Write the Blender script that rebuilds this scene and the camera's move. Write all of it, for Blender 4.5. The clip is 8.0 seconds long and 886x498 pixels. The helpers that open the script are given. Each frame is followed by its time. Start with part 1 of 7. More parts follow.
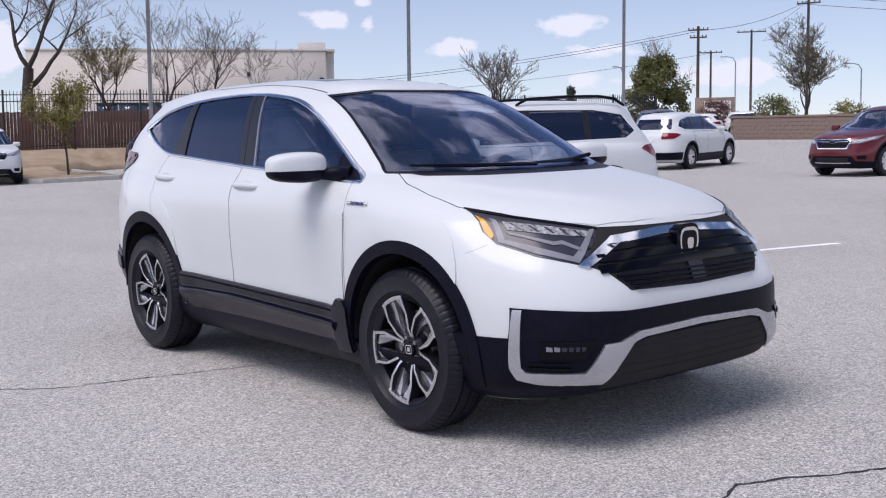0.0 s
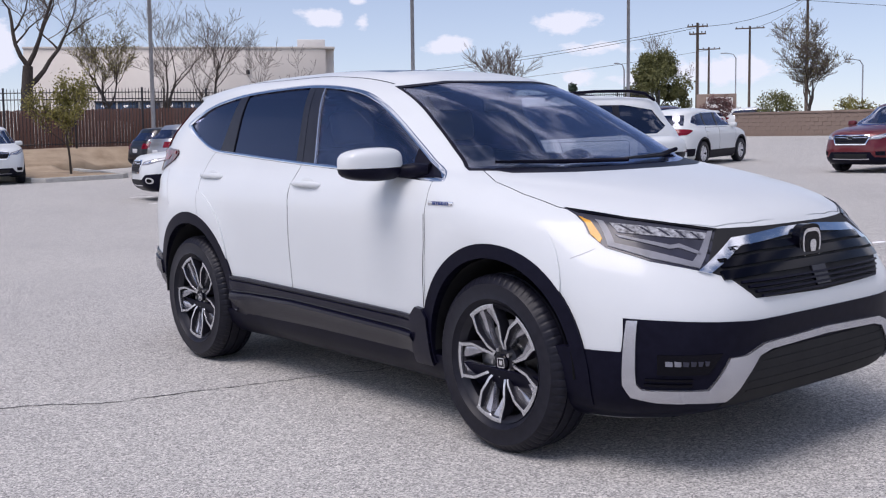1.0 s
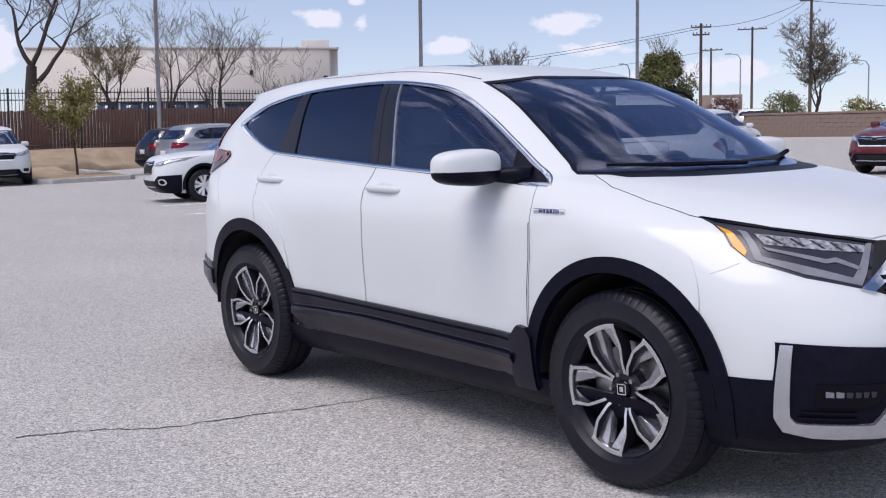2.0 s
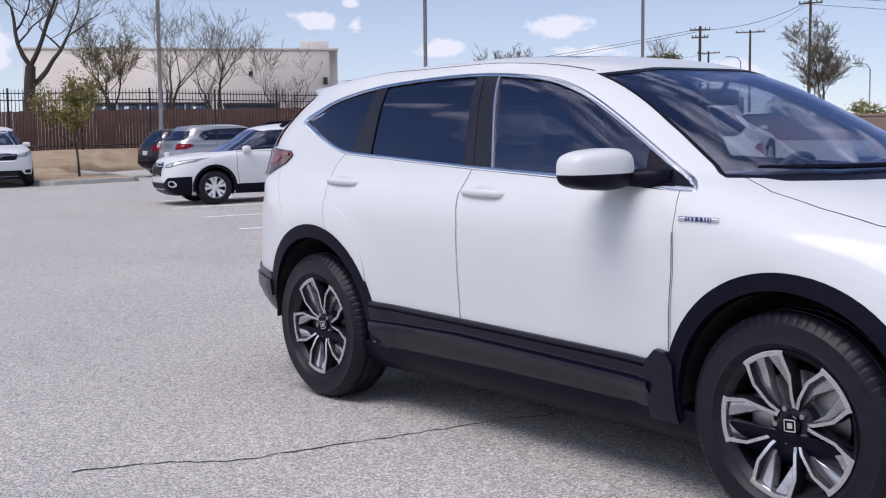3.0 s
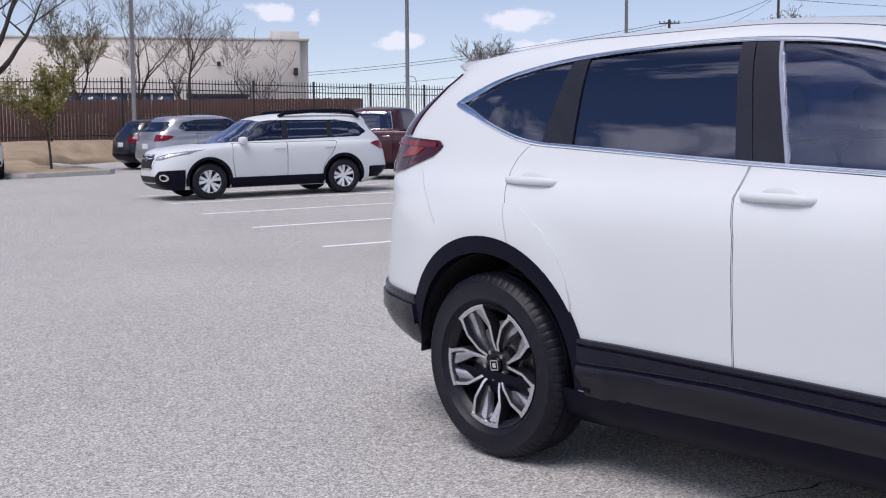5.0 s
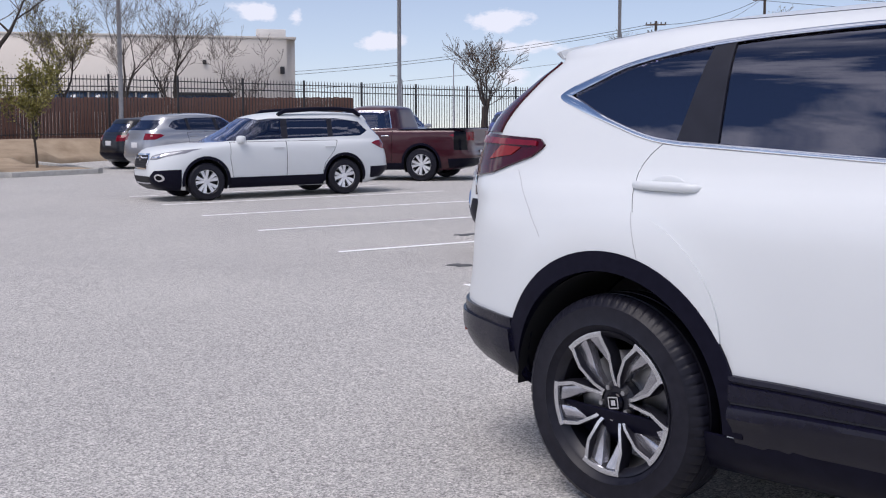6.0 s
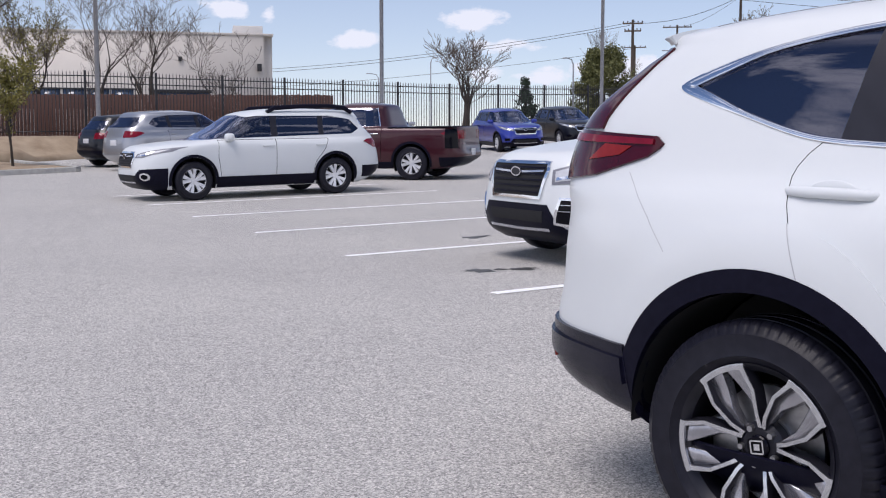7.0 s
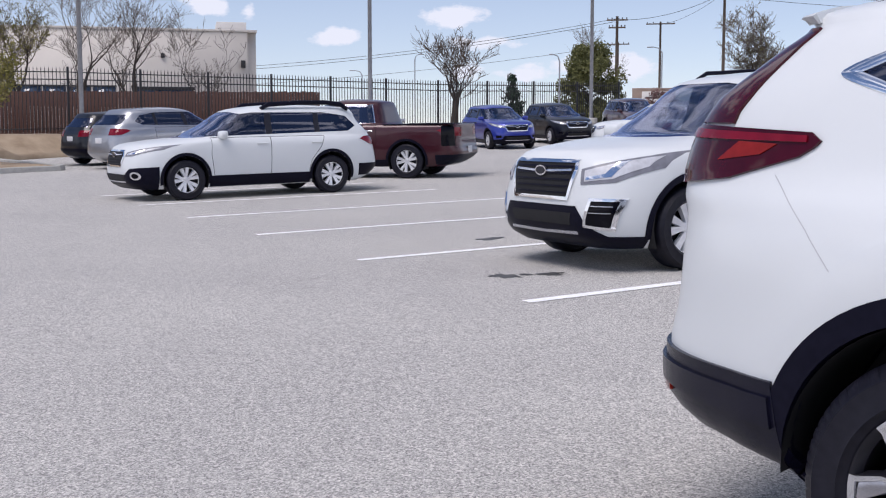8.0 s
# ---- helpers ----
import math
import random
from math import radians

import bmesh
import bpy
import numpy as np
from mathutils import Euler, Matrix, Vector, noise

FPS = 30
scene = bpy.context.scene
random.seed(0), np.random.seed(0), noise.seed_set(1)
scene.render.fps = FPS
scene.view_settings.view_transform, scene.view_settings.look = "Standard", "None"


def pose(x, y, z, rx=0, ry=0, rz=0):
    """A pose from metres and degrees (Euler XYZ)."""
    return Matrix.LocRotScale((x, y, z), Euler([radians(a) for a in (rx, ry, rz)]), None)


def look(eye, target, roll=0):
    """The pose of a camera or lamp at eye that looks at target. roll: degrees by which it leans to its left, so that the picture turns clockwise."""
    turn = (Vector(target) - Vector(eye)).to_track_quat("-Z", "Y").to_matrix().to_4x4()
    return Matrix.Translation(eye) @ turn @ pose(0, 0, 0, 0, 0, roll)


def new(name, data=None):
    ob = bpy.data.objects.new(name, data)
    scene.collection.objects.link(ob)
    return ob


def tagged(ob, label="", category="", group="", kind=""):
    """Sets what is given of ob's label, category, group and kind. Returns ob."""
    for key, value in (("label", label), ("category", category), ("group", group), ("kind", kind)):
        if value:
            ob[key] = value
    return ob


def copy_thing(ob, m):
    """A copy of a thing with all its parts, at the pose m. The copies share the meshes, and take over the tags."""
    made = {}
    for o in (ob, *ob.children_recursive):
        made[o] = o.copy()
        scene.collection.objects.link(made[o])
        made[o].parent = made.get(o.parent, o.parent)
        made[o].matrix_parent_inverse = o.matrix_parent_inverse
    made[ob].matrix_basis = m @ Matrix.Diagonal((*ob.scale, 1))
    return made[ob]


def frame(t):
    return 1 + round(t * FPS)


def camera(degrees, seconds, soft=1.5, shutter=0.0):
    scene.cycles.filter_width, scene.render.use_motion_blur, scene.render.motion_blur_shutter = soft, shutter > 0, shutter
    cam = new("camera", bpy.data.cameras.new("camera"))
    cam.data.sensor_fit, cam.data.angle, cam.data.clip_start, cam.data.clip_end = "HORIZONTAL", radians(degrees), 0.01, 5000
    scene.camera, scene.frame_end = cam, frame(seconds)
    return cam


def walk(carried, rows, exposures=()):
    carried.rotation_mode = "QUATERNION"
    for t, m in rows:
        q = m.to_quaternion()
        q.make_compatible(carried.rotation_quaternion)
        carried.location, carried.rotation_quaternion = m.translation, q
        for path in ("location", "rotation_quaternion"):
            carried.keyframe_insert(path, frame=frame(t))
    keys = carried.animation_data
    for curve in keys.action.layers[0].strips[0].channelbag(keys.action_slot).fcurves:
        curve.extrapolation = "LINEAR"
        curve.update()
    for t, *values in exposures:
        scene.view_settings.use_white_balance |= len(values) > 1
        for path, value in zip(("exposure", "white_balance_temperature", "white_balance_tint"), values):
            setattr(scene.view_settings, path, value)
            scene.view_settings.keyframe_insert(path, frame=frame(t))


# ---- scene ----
cam = camera(44.1, 8.0, soft=1.15)
PATH = [
    (0, (5.146, -3.731, 1.196), (3.589, -2.488, 1.021), -0.5),
    (0.5, (4.872, -3.779, 1.206), (3.318, -2.533, 1.027), -0.7),
    (1, (4.574, -3.786, 1.189), (3.022, -2.537, 1.01), -0.7),
    (1.5, (4.271, -3.801, 1.199), (2.719, -2.551, 1.02), -0.7),
    (3, (3.249, -3.843, 1.191), (1.706, -2.583, 1.018), -0.5),
    (3.5, (2.858, -3.845, 1.195), (1.325, -2.572, 1.018), -0.6),
    (4, (2.455, -3.825, 1.187), (0.935, -2.537, 1.004), -0.6),
    (4.5, (2.081, -3.828, 1.193), (0.576, -2.524, 1.007), -0.4),
    (5, (1.681, -3.797, 1.19), (0.187, -2.481, 1.004), -0.3),
    (6.5, (0.564, -3.643, 1.185), (-0.892, -2.285, 0.999), 0.1),
    (7, (0.231, -3.598, 1.186), (-1.207, -2.221, 0.998), 0.1),
    (7.5, (-0.089, -3.534, 1.186), (-1.513, -2.142, 0.996), 0.1),
    (8, (-0.414, -3.444, 1.189), (-1.828, -2.043, 0.996), 0.0),
]
# the lot falls gently towards the camera: its plane, turned upright
UP = Vector((-0.0035, 0.0250, 1.0)).normalized()
LOT = UP.rotation_difference(Vector((0, 0, 1))).to_matrix().to_4x4()
walk(cam, [(t, look(eye, aim, lean)) for t, eye, aim, lean in PATH],
     [(0, -0.12, 6380, 20), (8, -0.12, 6420, 18)])

# ---- sky, sun, exposure ----
SUN_AZ, SUN_EL = -86.0, 60.0          # degrees: from +x towards +y, above the horizon
world = bpy.data.worlds.new("sky")
scene.world = world
world.use_nodes = True


def build_sky(nt):
    nt.nodes.clear()
    n = nt.nodes.new
    ln = nt.links.new
    out, bg, sky = n("ShaderNodeOutputWorld"), n("ShaderNodeBackground"), n("ShaderNodeTexSky")
    sky.sky_type, sky.sun_disc = "NISHITA", False
    sky.sun_elevation = radians(SUN_EL)
    sky.sun_rotation = radians(90 - SUN_AZ)
    sky.altitude, sky.air_density, sky.dust_density, sky.ozone_density = 1600, 1.0, 0.15, 2.2
    co = n("ShaderNodeTexCoord")
    sep = n("ShaderNodeSeparateXYZ")
    ln(co.outputs["Generated"], sep.inputs[0])

    def m(op, a, b=None, c=None, clamp=False):
        node = n("ShaderNodeMath")
        node.operation, node.use_clamp = op, clamp
        for i, v in enumerate((a, b, c)):
            if v is None:
                continue
            if isinstance(v, (int, float)):
                node.inputs[i].default_value = v
            else:
                ln(v, node.inputs[i])
        return node.outputs[0]

    x, y, z = sep.outputs
    el = m("MULTIPLY", m("ARCSINE", z), 57.2958)
    az = m("MULTIPLY", m("ARCTAN2", y, x), 57.2958)
    tex = n("ShaderNodeTexNoise")
    tex.inputs["Scale"].default_value, tex.inputs["Detail"].default_value = 26.0, 7.0
    tex.inputs["Roughness"].default_value = 0.62
    mp = n("ShaderNodeMapping")
    mp.inputs["Scale"].default_value = (1.0, 1.0, 1.9)
    ln(co.outputs["Generated"], mp.inputs[0])
    ln(mp.outputs[0], tex.inputs["Vector"])
    puff = m("SUBTRACT", tex.outputs["Fac"], 0.5)
    # small fair-weather clouds low over the lot: azimuth, elevation, half width, half height, weight
    mask = None
    for ca, ce, hw, hh, wgt in CLOUDS:
        dx = m("DIVIDE", m("SUBTRACT", az, ca), hw)
        dy = m("DIVIDE", m("SUBTRACT", el, ce), hh)
        d = m("SQRT", m("ADD", m("MULTIPLY", dx, dx), m("MULTIPLY", dy, dy)))
        v = m("MULTIPLY", m("SUBTRACT", 1.0, d), wgt)
        mask = v if mask is None else m("MAXIMUM", mask, v)
    near = m("MULTIPLY", m("ADD", m("MULTIPLY", mask, 1.7), m("MULTIPLY", puff, 3.2)), 1.5, clamp=True)
    # broken cloud over the rest of the sky
    big = n("ShaderNodeTexNoise")
    big.inputs["Scale"].default_value, big.inputs["Detail"].default_value = 3.2, 9.0
    big.inputs["Roughness"].default_value = 0.58
    mp2 = n("ShaderNodeMapping")
    mp2.inputs["Scale"].default_value = (1.0, 1.0, 2.6)
    ln(co.outputs["Generated"], mp2.inputs[0])
    ln(mp2.outputs[0], big.inputs["Vector"])
    wide = m("MULTIPLY", m("SUBTRACT", big.outputs["Fac"], 0.525), 11.0, clamp=True)
    # the view's own part of the sky keeps to the low clouds above
    side = m("MULTIPLY", m("SUBTRACT", m("ABSOLUTE", m("SUBTRACT", az, 140.0)), 32.0), 0.06, clamp=True)
    high = m("MULTIPLY", m("SUBTRACT", el, 13.0), 0.09, clamp=True)
    wide = m("MULTIPLY", wide, m("MAXIMUM", side, high))
    # a heaped bank low behind the viewer, and bright broken cloud overhead
    heap = m("ADD", 15.0, m("MULTIPLY", m("SUBTRACT", big.outputs["Fac"], 0.5), 70.0))
    bank = m("MULTIPLY", m("MULTIPLY", m("SUBTRACT", heap, el), 0.25, clamp=True), side)
    top = m("MULTIPLY", m("SUBTRACT", el, 48.0), 0.08, clamp=True)
    dome = m("MULTIPLY", m("MULTIPLY", m("SUBTRACT", big.outputs["Fac"], 0.43), 8.0, clamp=True), top)
    wide = m("MAXIMUM", wide, m("MAXIMUM", bank, dome))
    haze = m("MULTIPLY", m("SUBTRACT", 1.0, m("DIVIDE", m("ABSOLUTE", el), 22.0), clamp=True), 0.42)
    cover = m("MAXIMUM", m("MULTIPLY", m("MAXIMUM", near, wide), 0.92), haze)
    mix = n("ShaderNodeMix")
    mix.data_type = "RGBA"
    ln(cover, mix.inputs[0])
    ln(sky.outputs[0], mix.inputs[6])
    glare = n("ShaderNodeMix")
    glare.data_type = "RGBA"
    ln(m("MAXIMUM", top, side), glare.inputs[0])
    glare.inputs[6].default_value, glare.inputs[7].default_value = (7.6, 8.0, 8.7, 1), (10.2, 10.6, 11.2, 1)
    ln(glare.outputs[2], mix.inputs[7])
    ln(mix.outputs[2], bg.inputs[0])
    bg.inputs[1].default_value = SKY_STRENGTH
    ln(bg.outputs[0], out.inputs[0])


SKY_STRENGTH = 0.12
CLOUDS = [(147.4, 6.9, 1.5, 0.7, 1.0), (145.2, 6.6, 0.6, 0.55, 0.7), (140.6, 5.4, 1.7, 0.65, 1.1),
          (134.6, 6.5, 2.2, 0.8, 0.9), (133.0, 5.2, 2.6, 0.45, 0.6), (134.2, 3.7, 1.4, 0.6, 0.8),
          (127.0, 3.9, 3.6, 1.0, 0.9), (132.8, 8.1, 1.7, 0.4, 0.8), (145.5, 7.7, 0.5, 0.3, 0.6), (131.0, 3.5, 2.8, 0.6, 0.6), (163.5, 5.0, 2.0, 1.6, 1.0), (160.0, 4.2, 2.4, 1.0, 0.8)]
build_sky(world.node_tree)
sun = new("sun", bpy.data.lights.new("sun", "SUN"))
sun.data.energy, sun.data.angle, sun.data.color = 2.7, radians(34.0), (1.0, 0.96, 0.90)
sun.matrix_world = look((40 * math.cos(radians(SUN_AZ)), 40 * math.sin(radians(SUN_AZ)), 40 * math.tan(radians(SUN_EL))), (0, 0, 0))

# ---- materials ----
def nodes(name):
    mat = bpy.data.materials.new(name)
    mat.use_nodes = True
    nt = mat.node_tree
    return mat, nt, nt.nodes["Principled BSDF"]


def ramp_between(nt, fac, a, b, lo=0.3, hi=0.7):
    r = nt.nodes.new("ShaderNodeValToRGB")
    r.color_ramp.elements[0].position, r.color_ramp.elements[1].position = lo, hi
    r.color_ramp.elements[0].color, r.color_ramp.elements[1].color = (*a, 1), (*b, 1)
    nt.links.new(fac, r.inputs[0])
    return r.outputs[0]


def tex_noise(nt, scale, detail=4.0, rough=0.55, coord="Object", stretch=None):
    co = nt.nodes.new("ShaderNodeTexCoord")
    t = nt.nodes.new("ShaderNodeTexNoise")
    t.inputs["Scale"].default_value, t.inputs["Detail"].default_value, t.inputs["Roughness"].default_value = scale, detail, rough
    if stretch:
        mp = nt.nodes.new("ShaderNodeMapping")
        mp.inputs["Scale"].default_value = stretch
        nt.links.new(co.outputs[coord], mp.inputs[0])
        nt.links.new(mp.outputs[0], t.inputs["Vector"])
    else:
        nt.links.new(co.outputs[coord], t.inputs["Vector"])
    return t.outputs["Fac"]


def mixed(nt, fac, a, b, mode="MIX"):
    mx = nt.nodes.new("ShaderNodeMix")
    mx.data_type, mx.blend_type = "RGBA", mode
    for sock, v in ((0, fac), (6, a), (7, b)):
        if isinstance(v, (int, float)):
            mx.inputs[sock].default_value = v
        elif isinstance(v, tuple):
            mx.inputs[sock].default_value = (*v, 1)
        else:
            nt.links.new(v, mx.inputs[sock])
    return mx.outputs[2]


def bump(nt, bsdf, height, strength, distance):
    b = nt.nodes.new("ShaderNodeBump")
    b.inputs["Strength"].default_value, b.inputs["Distance"].default_value = strength, distance
    nt.links.new(height, b.inputs["Height"])
    nt.links.new(b.outputs[0], bsdf.inputs["Normal"])


def plain(name, a, b, scale, rough=0.6, metal=0.0, relief=0.0, distance=0.002, coat=0.0, stretch=None, detail=5.0, gloss=0.5):
    """A surface that wanders between two colours, with fine relief."""
    mat, nt, p = nodes(name)
    f = tex_noise(nt, scale, detail, stretch=stretch)
    nt.links.new(ramp_between(nt, f, a, b), p.inputs["Base Color"])
    p.inputs["Roughness"].default_value, p.inputs["Metallic"].default_value = rough, metal
    p.inputs["Coat Weight"].default_value = coat
    p.inputs["Specular IOR Level"].default_value = gloss
    p.inputs["Coat Roughness"].default_value = 0.04
    if relief:
        bump(nt, p, tex_noise(nt, scale * 6, 4, stretch=stretch), relief, distance)
    return mat


def paint(name, col, flake=0.0, rough=0.32, coat=1.0):
    """Clear-coated car paint with faint dust."""
    mat, nt, p = nodes(name)
    dust = tex_noise(nt, 2.2, 6)
    dusty = tuple(c * 0.96 + 0.012 for c in col)
    nt.links.new(ramp_between(nt, dust, col, dusty, 0.4, 0.75), p.inputs["Base Color"])
    p.inputs["Roughness"].default_value, p.inputs["Metallic"].default_value = rough, flake
    p.inputs["Coat Weight"].default_value, p.inputs["Coat Roughness"].default_value = coat, 0.03
    p.inputs["Specular IOR Level"].default_value = 0.5 * coat
    if flake:
        bump(nt, p, tex_noise(nt, 900, 2), 0.08, 0.0006)
    return mat


def glass(name, tint, r0):
    """A thin tinted pane: clear to see through, with a mirror's gloss at a slant."""
    mat = bpy.data.materials.new(name)
    mat.use_nodes = True
    nt = mat.node_tree
    nt.nodes.clear()
    n, ln = nt.nodes.new, nt.links.new
    out, mix, tr, gl, fr = n("ShaderNodeOutputMaterial"), n("ShaderNodeMixShader"), n("ShaderNodeBsdfTransparent"), n("ShaderNodeBsdfGlossy"), n("ShaderNodeLayerWeight")
    fr.inputs["Blend"].default_value = 0.5
    steep, share = n("ShaderNodeMath"), n("ShaderNodeMath")
    steep.operation, share.operation = "POWER", "MULTIPLY_ADD"
    steep.inputs[1].default_value = 4.5
    share.inputs[1].default_value, share.inputs[2].default_value = 0.9 - r0, r0
    ln(fr.outputs["Facing"], steep.inputs[0])
    ln(steep.outputs[0], share.inputs[0])
    tr.inputs[0].default_value = (*tint, 1)
    gl.inputs["Roughness"].default_value = 0.01
    gl.inputs[0].default_value = (0.80, 0.82, 1.0, 1)
    ln(share.outputs[0], mix.inputs[0])
    ln(tr.outputs[0], mix.inputs[1])
    ln(gl.outputs[0], mix.inputs[2])
    ln(mix.outputs[0], out.inputs[0])
    return mat


def lens(name, tint, rough=0.05):
    """Clear or coloured lamp plastic over bright reflectors."""
    mat, nt, p = nodes(name)
    f = tex_noise(nt, 14, 3)
    nt.links.new(ramp_between(nt, f, tuple(c * 0.7 for c in tint), tint), p.inputs["Base Color"])
    p.inputs["Roughness"].default_value = rough
    p.inputs["Specular IOR Level"].default_value = 0.3
    p.inputs["Coat Weight"].default_value, p.inputs["Coat Roughness"].default_value = 0.12, 0.03
    return mat


WHITE = paint("white_car_paint", (0.645, 0.67, 0.68), coat=0.34)
BLACKP = paint("black_car_paint", (0.004, 0.005, 0.010), coat=0.45)
BLUEP = paint("blue_car_paint", (0.012, 0.030, 0.30), 0.35)
MAROON = paint("maroon_car_paint", (0.042, 0.0028, 0.0095), 0.2, coat=0.6)
REDP = paint("red_orange_car_paint", (0.115, 0.008, 0.014), 0.25, coat=0.6)
GREYP = paint("grey_car_paint", (0.36, 0.37, 0.40), 0.7)
PLUM = paint("plum_car_paint", (0.05, 0.012, 0.02), 0.3)
CLAD = plain("black_grained_plastic", (0.0042, 0.0042, 0.0115), (0.0072, 0.0072, 0.0170), 30, 0.38, relief=0.15, distance=0.0005, gloss=0.09)
SATINBLACK = plain("satin_black_plastic", (0.0042, 0.0042, 0.0125), (0.0072, 0.0072, 0.0185), 30, 0.27, relief=0.1, distance=0.0004, gloss=0.30)
GLOSSBLACK = plain("gloss_black_plastic", (0.0015, 0.0015, 0.004), (0.003, 0.003, 0.007), 8, 0.12, gloss=0.16)
PILLAR = plain("satin_black_pillar", (0.012, 0.012, 0.018), (0.018, 0.018, 0.026), 16, 0.34, gloss=0.35)
CHROME = plain("chrome", (0.70, 0.71, 0.74), (0.82, 0.83, 0.86), 6, 0.09, metal=1.0)
SATIN = plain("satin_silver", (0.46, 0.47, 0.52), (0.55, 0.56, 0.60), 8, 0.26, metal=0.85)
ALLOY = plain("machined_alloy", (0.52, 0.53, 0.56), (0.66, 0.67, 0.70), 40, 0.25, metal=0.95)
ALLOYDARK = plain("dark_painted_alloy", (0.010, 0.010, 0.015), (0.018, 0.018, 0.025), 20, 0.35, metal=0.1, gloss=0.3)
ALLOYGREY = plain("grey_painted_alloy", (0.30, 0.30, 0.33), (0.50, 0.50, 0.54), 18, 0.24, metal=0.85)
SILVERW = plain("silver_painted_wheel", (0.66, 0.67, 0.70), (0.76, 0.77, 0.79), 20, 0.3, metal=0.4)
RUBBER = plain("tyre_rubber", (0.0045, 0.0045, 0.010), (0.011, 0.011, 0.019), 26, 0.46, relief=0.25, distance=0.0008, gloss=0.26)
INSIDE = plain("dark_inner_panel", (0.010, 0.010, 0.013), (0.018, 0.018, 0.022), 12, 0.7, gloss=0.2)
SEAM = plain("grey_panel_joint", (0.40, 0.40, 0.42), (0.50, 0.50, 0.52), 12, 0.7)
DARK = plain("dark_cavity", (0.004, 0.004, 0.006), (0.008, 0.008, 0.010), 10, 0.8)
STEEL = plain("brake_steel", (0.30, 0.30, 0.31), (0.42, 0.42, 0.43), 30, 0.35, metal=0.9)
TRIMGREY = plain("grey_cabin_plastic", (0.035, 0.035, 0.040), (0.055, 0.055, 0.060), 20, 0.6)
LEATHER = plain("grey_seat_cloth", (0.075, 0.075, 0.08), (0.11, 0.11, 0.115), 60, 0.75, relief=0.3)
TINTED = glass("dark_tinted_glass", (0.12, 0.12, 0.20), 0.14)
LIGHTGLASS = glass("lightly_tinted_glass", (0.80, 0.82, 0.87), 0.10)
MIDGLASS = glass("grey_tinted_glass", (0.50, 0.52, 0.58), 0.09)
SCREEN = glass("windscreen_glass", (0.93, 0.95, 0.95), 0.11)
REDLENS = lens("red_lamp_lens", (0.20, 0.006, 0.018))
DEEPRED = lens("deep_red_lamp_lens", (0.055, 0.0018, 0.008))
ORANGERED = lens("orange_red_lamp_lens", (0.26, 0.016, 0.011))
AMBER = lens("amber_lamp_lens", (0.72, 0.34, 0.03))
LAMPCLEAR = lens("bright_lamp_lens", (0.62, 0.63, 0.67), 0.25)
CLEARL = lens("clear_lamp_lens", (0.22, 0.225, 0.26), 0.35)
LAMPDARK = lens("smoked_lamp_housing", (0.035, 0.036, 0.055), 0.2)
# the reflector's glints are painted as a fine light and dark pattern
SPARKLE = plain("lamp_reflector_painted_glints", (0.02, 0.02, 0.03), (0.42, 0.43, 0.47), 55, 0.4, detail=2.0)
PLATE = plain("plain_plate_grey", (0.62, 0.62, 0.64), (0.70, 0.70, 0.71), 10, 0.5)
BLUEBADGE = plain("blue_badge_enamel", (0.02, 0.05, 0.22), (0.03, 0.07, 0.28), 20, 0.3)


# ---- building helpers ----
from mathutils.bvhtree import BVHTree


def part(name, bm, material, parent=None, label="", smooth=True):
    """Links a bmesh (or a mesh) as one mesh object under a thing."""
    if isinstance(bm, bmesh.types.BMesh):
        me = bpy.data.meshes.new(name)
        bm.to_mesh(me)
        bm.free()
        if smooth:
            me.polygons.foreach_set("use_smooth", [True] * len(me.polygons))
    else:
        me = bm
    slots = [p.material_index for p in me.polygons]
    me.materials.clear()
    me.materials.append(material)
    if name == "spoke":
        me.materials.append(ALLOY)
        me.materials.append(ALLOYGREY)
    if name in ("body_shell", "door", "hood"):
        me.materials.append(INSIDE)
    if len(me.materials) > 1:
        me.polygons.foreach_set("material_index", slots)
    ob = new(name, me)
    ob.parent = parent
    if label:
        ob["label"] = label
    return ob


def thing(name, m, label, category, group="", kind=""):
    ob = new(name)
    ob.empty_display_size = 0.2
    ob.matrix_world = m
    return tagged(ob, label, category, group, kind)


def sharpen(me, degrees=35):
    me.polygons.foreach_set("use_smooth", [True] * len(me.polygons))
    me.set_sharp_from_angle(angle=radians(degrees))
    return me


def to_mesh(bm, degrees=35):
    me = bpy.data.meshes.new("m")
    bm.to_mesh(me)
    bm.free()
    return sharpen(me, degrees)


def box(bm, x0, x1, y0, y1, z0, z1, bevel=0.0, seg=2):
    made = bmesh.ops.create_cube(bm, size=1.0, matrix=Matrix.LocRotScale(((x0 + x1) / 2, (y0 + y1) / 2, (z0 + z1) / 2), None, (abs(x1 - x0), abs(y1 - y0), abs(z1 - z0))))
    if bevel:
        es = {e for v in made["verts"] for e in v.link_edges}
        bmesh.ops.bevel(bm, geom=list(es), offset=bevel, segments=seg, profile=0.5, affect="EDGES")
    return bm


def boxm(*a, **k):
    return box(bmesh.new(), *a, **k)


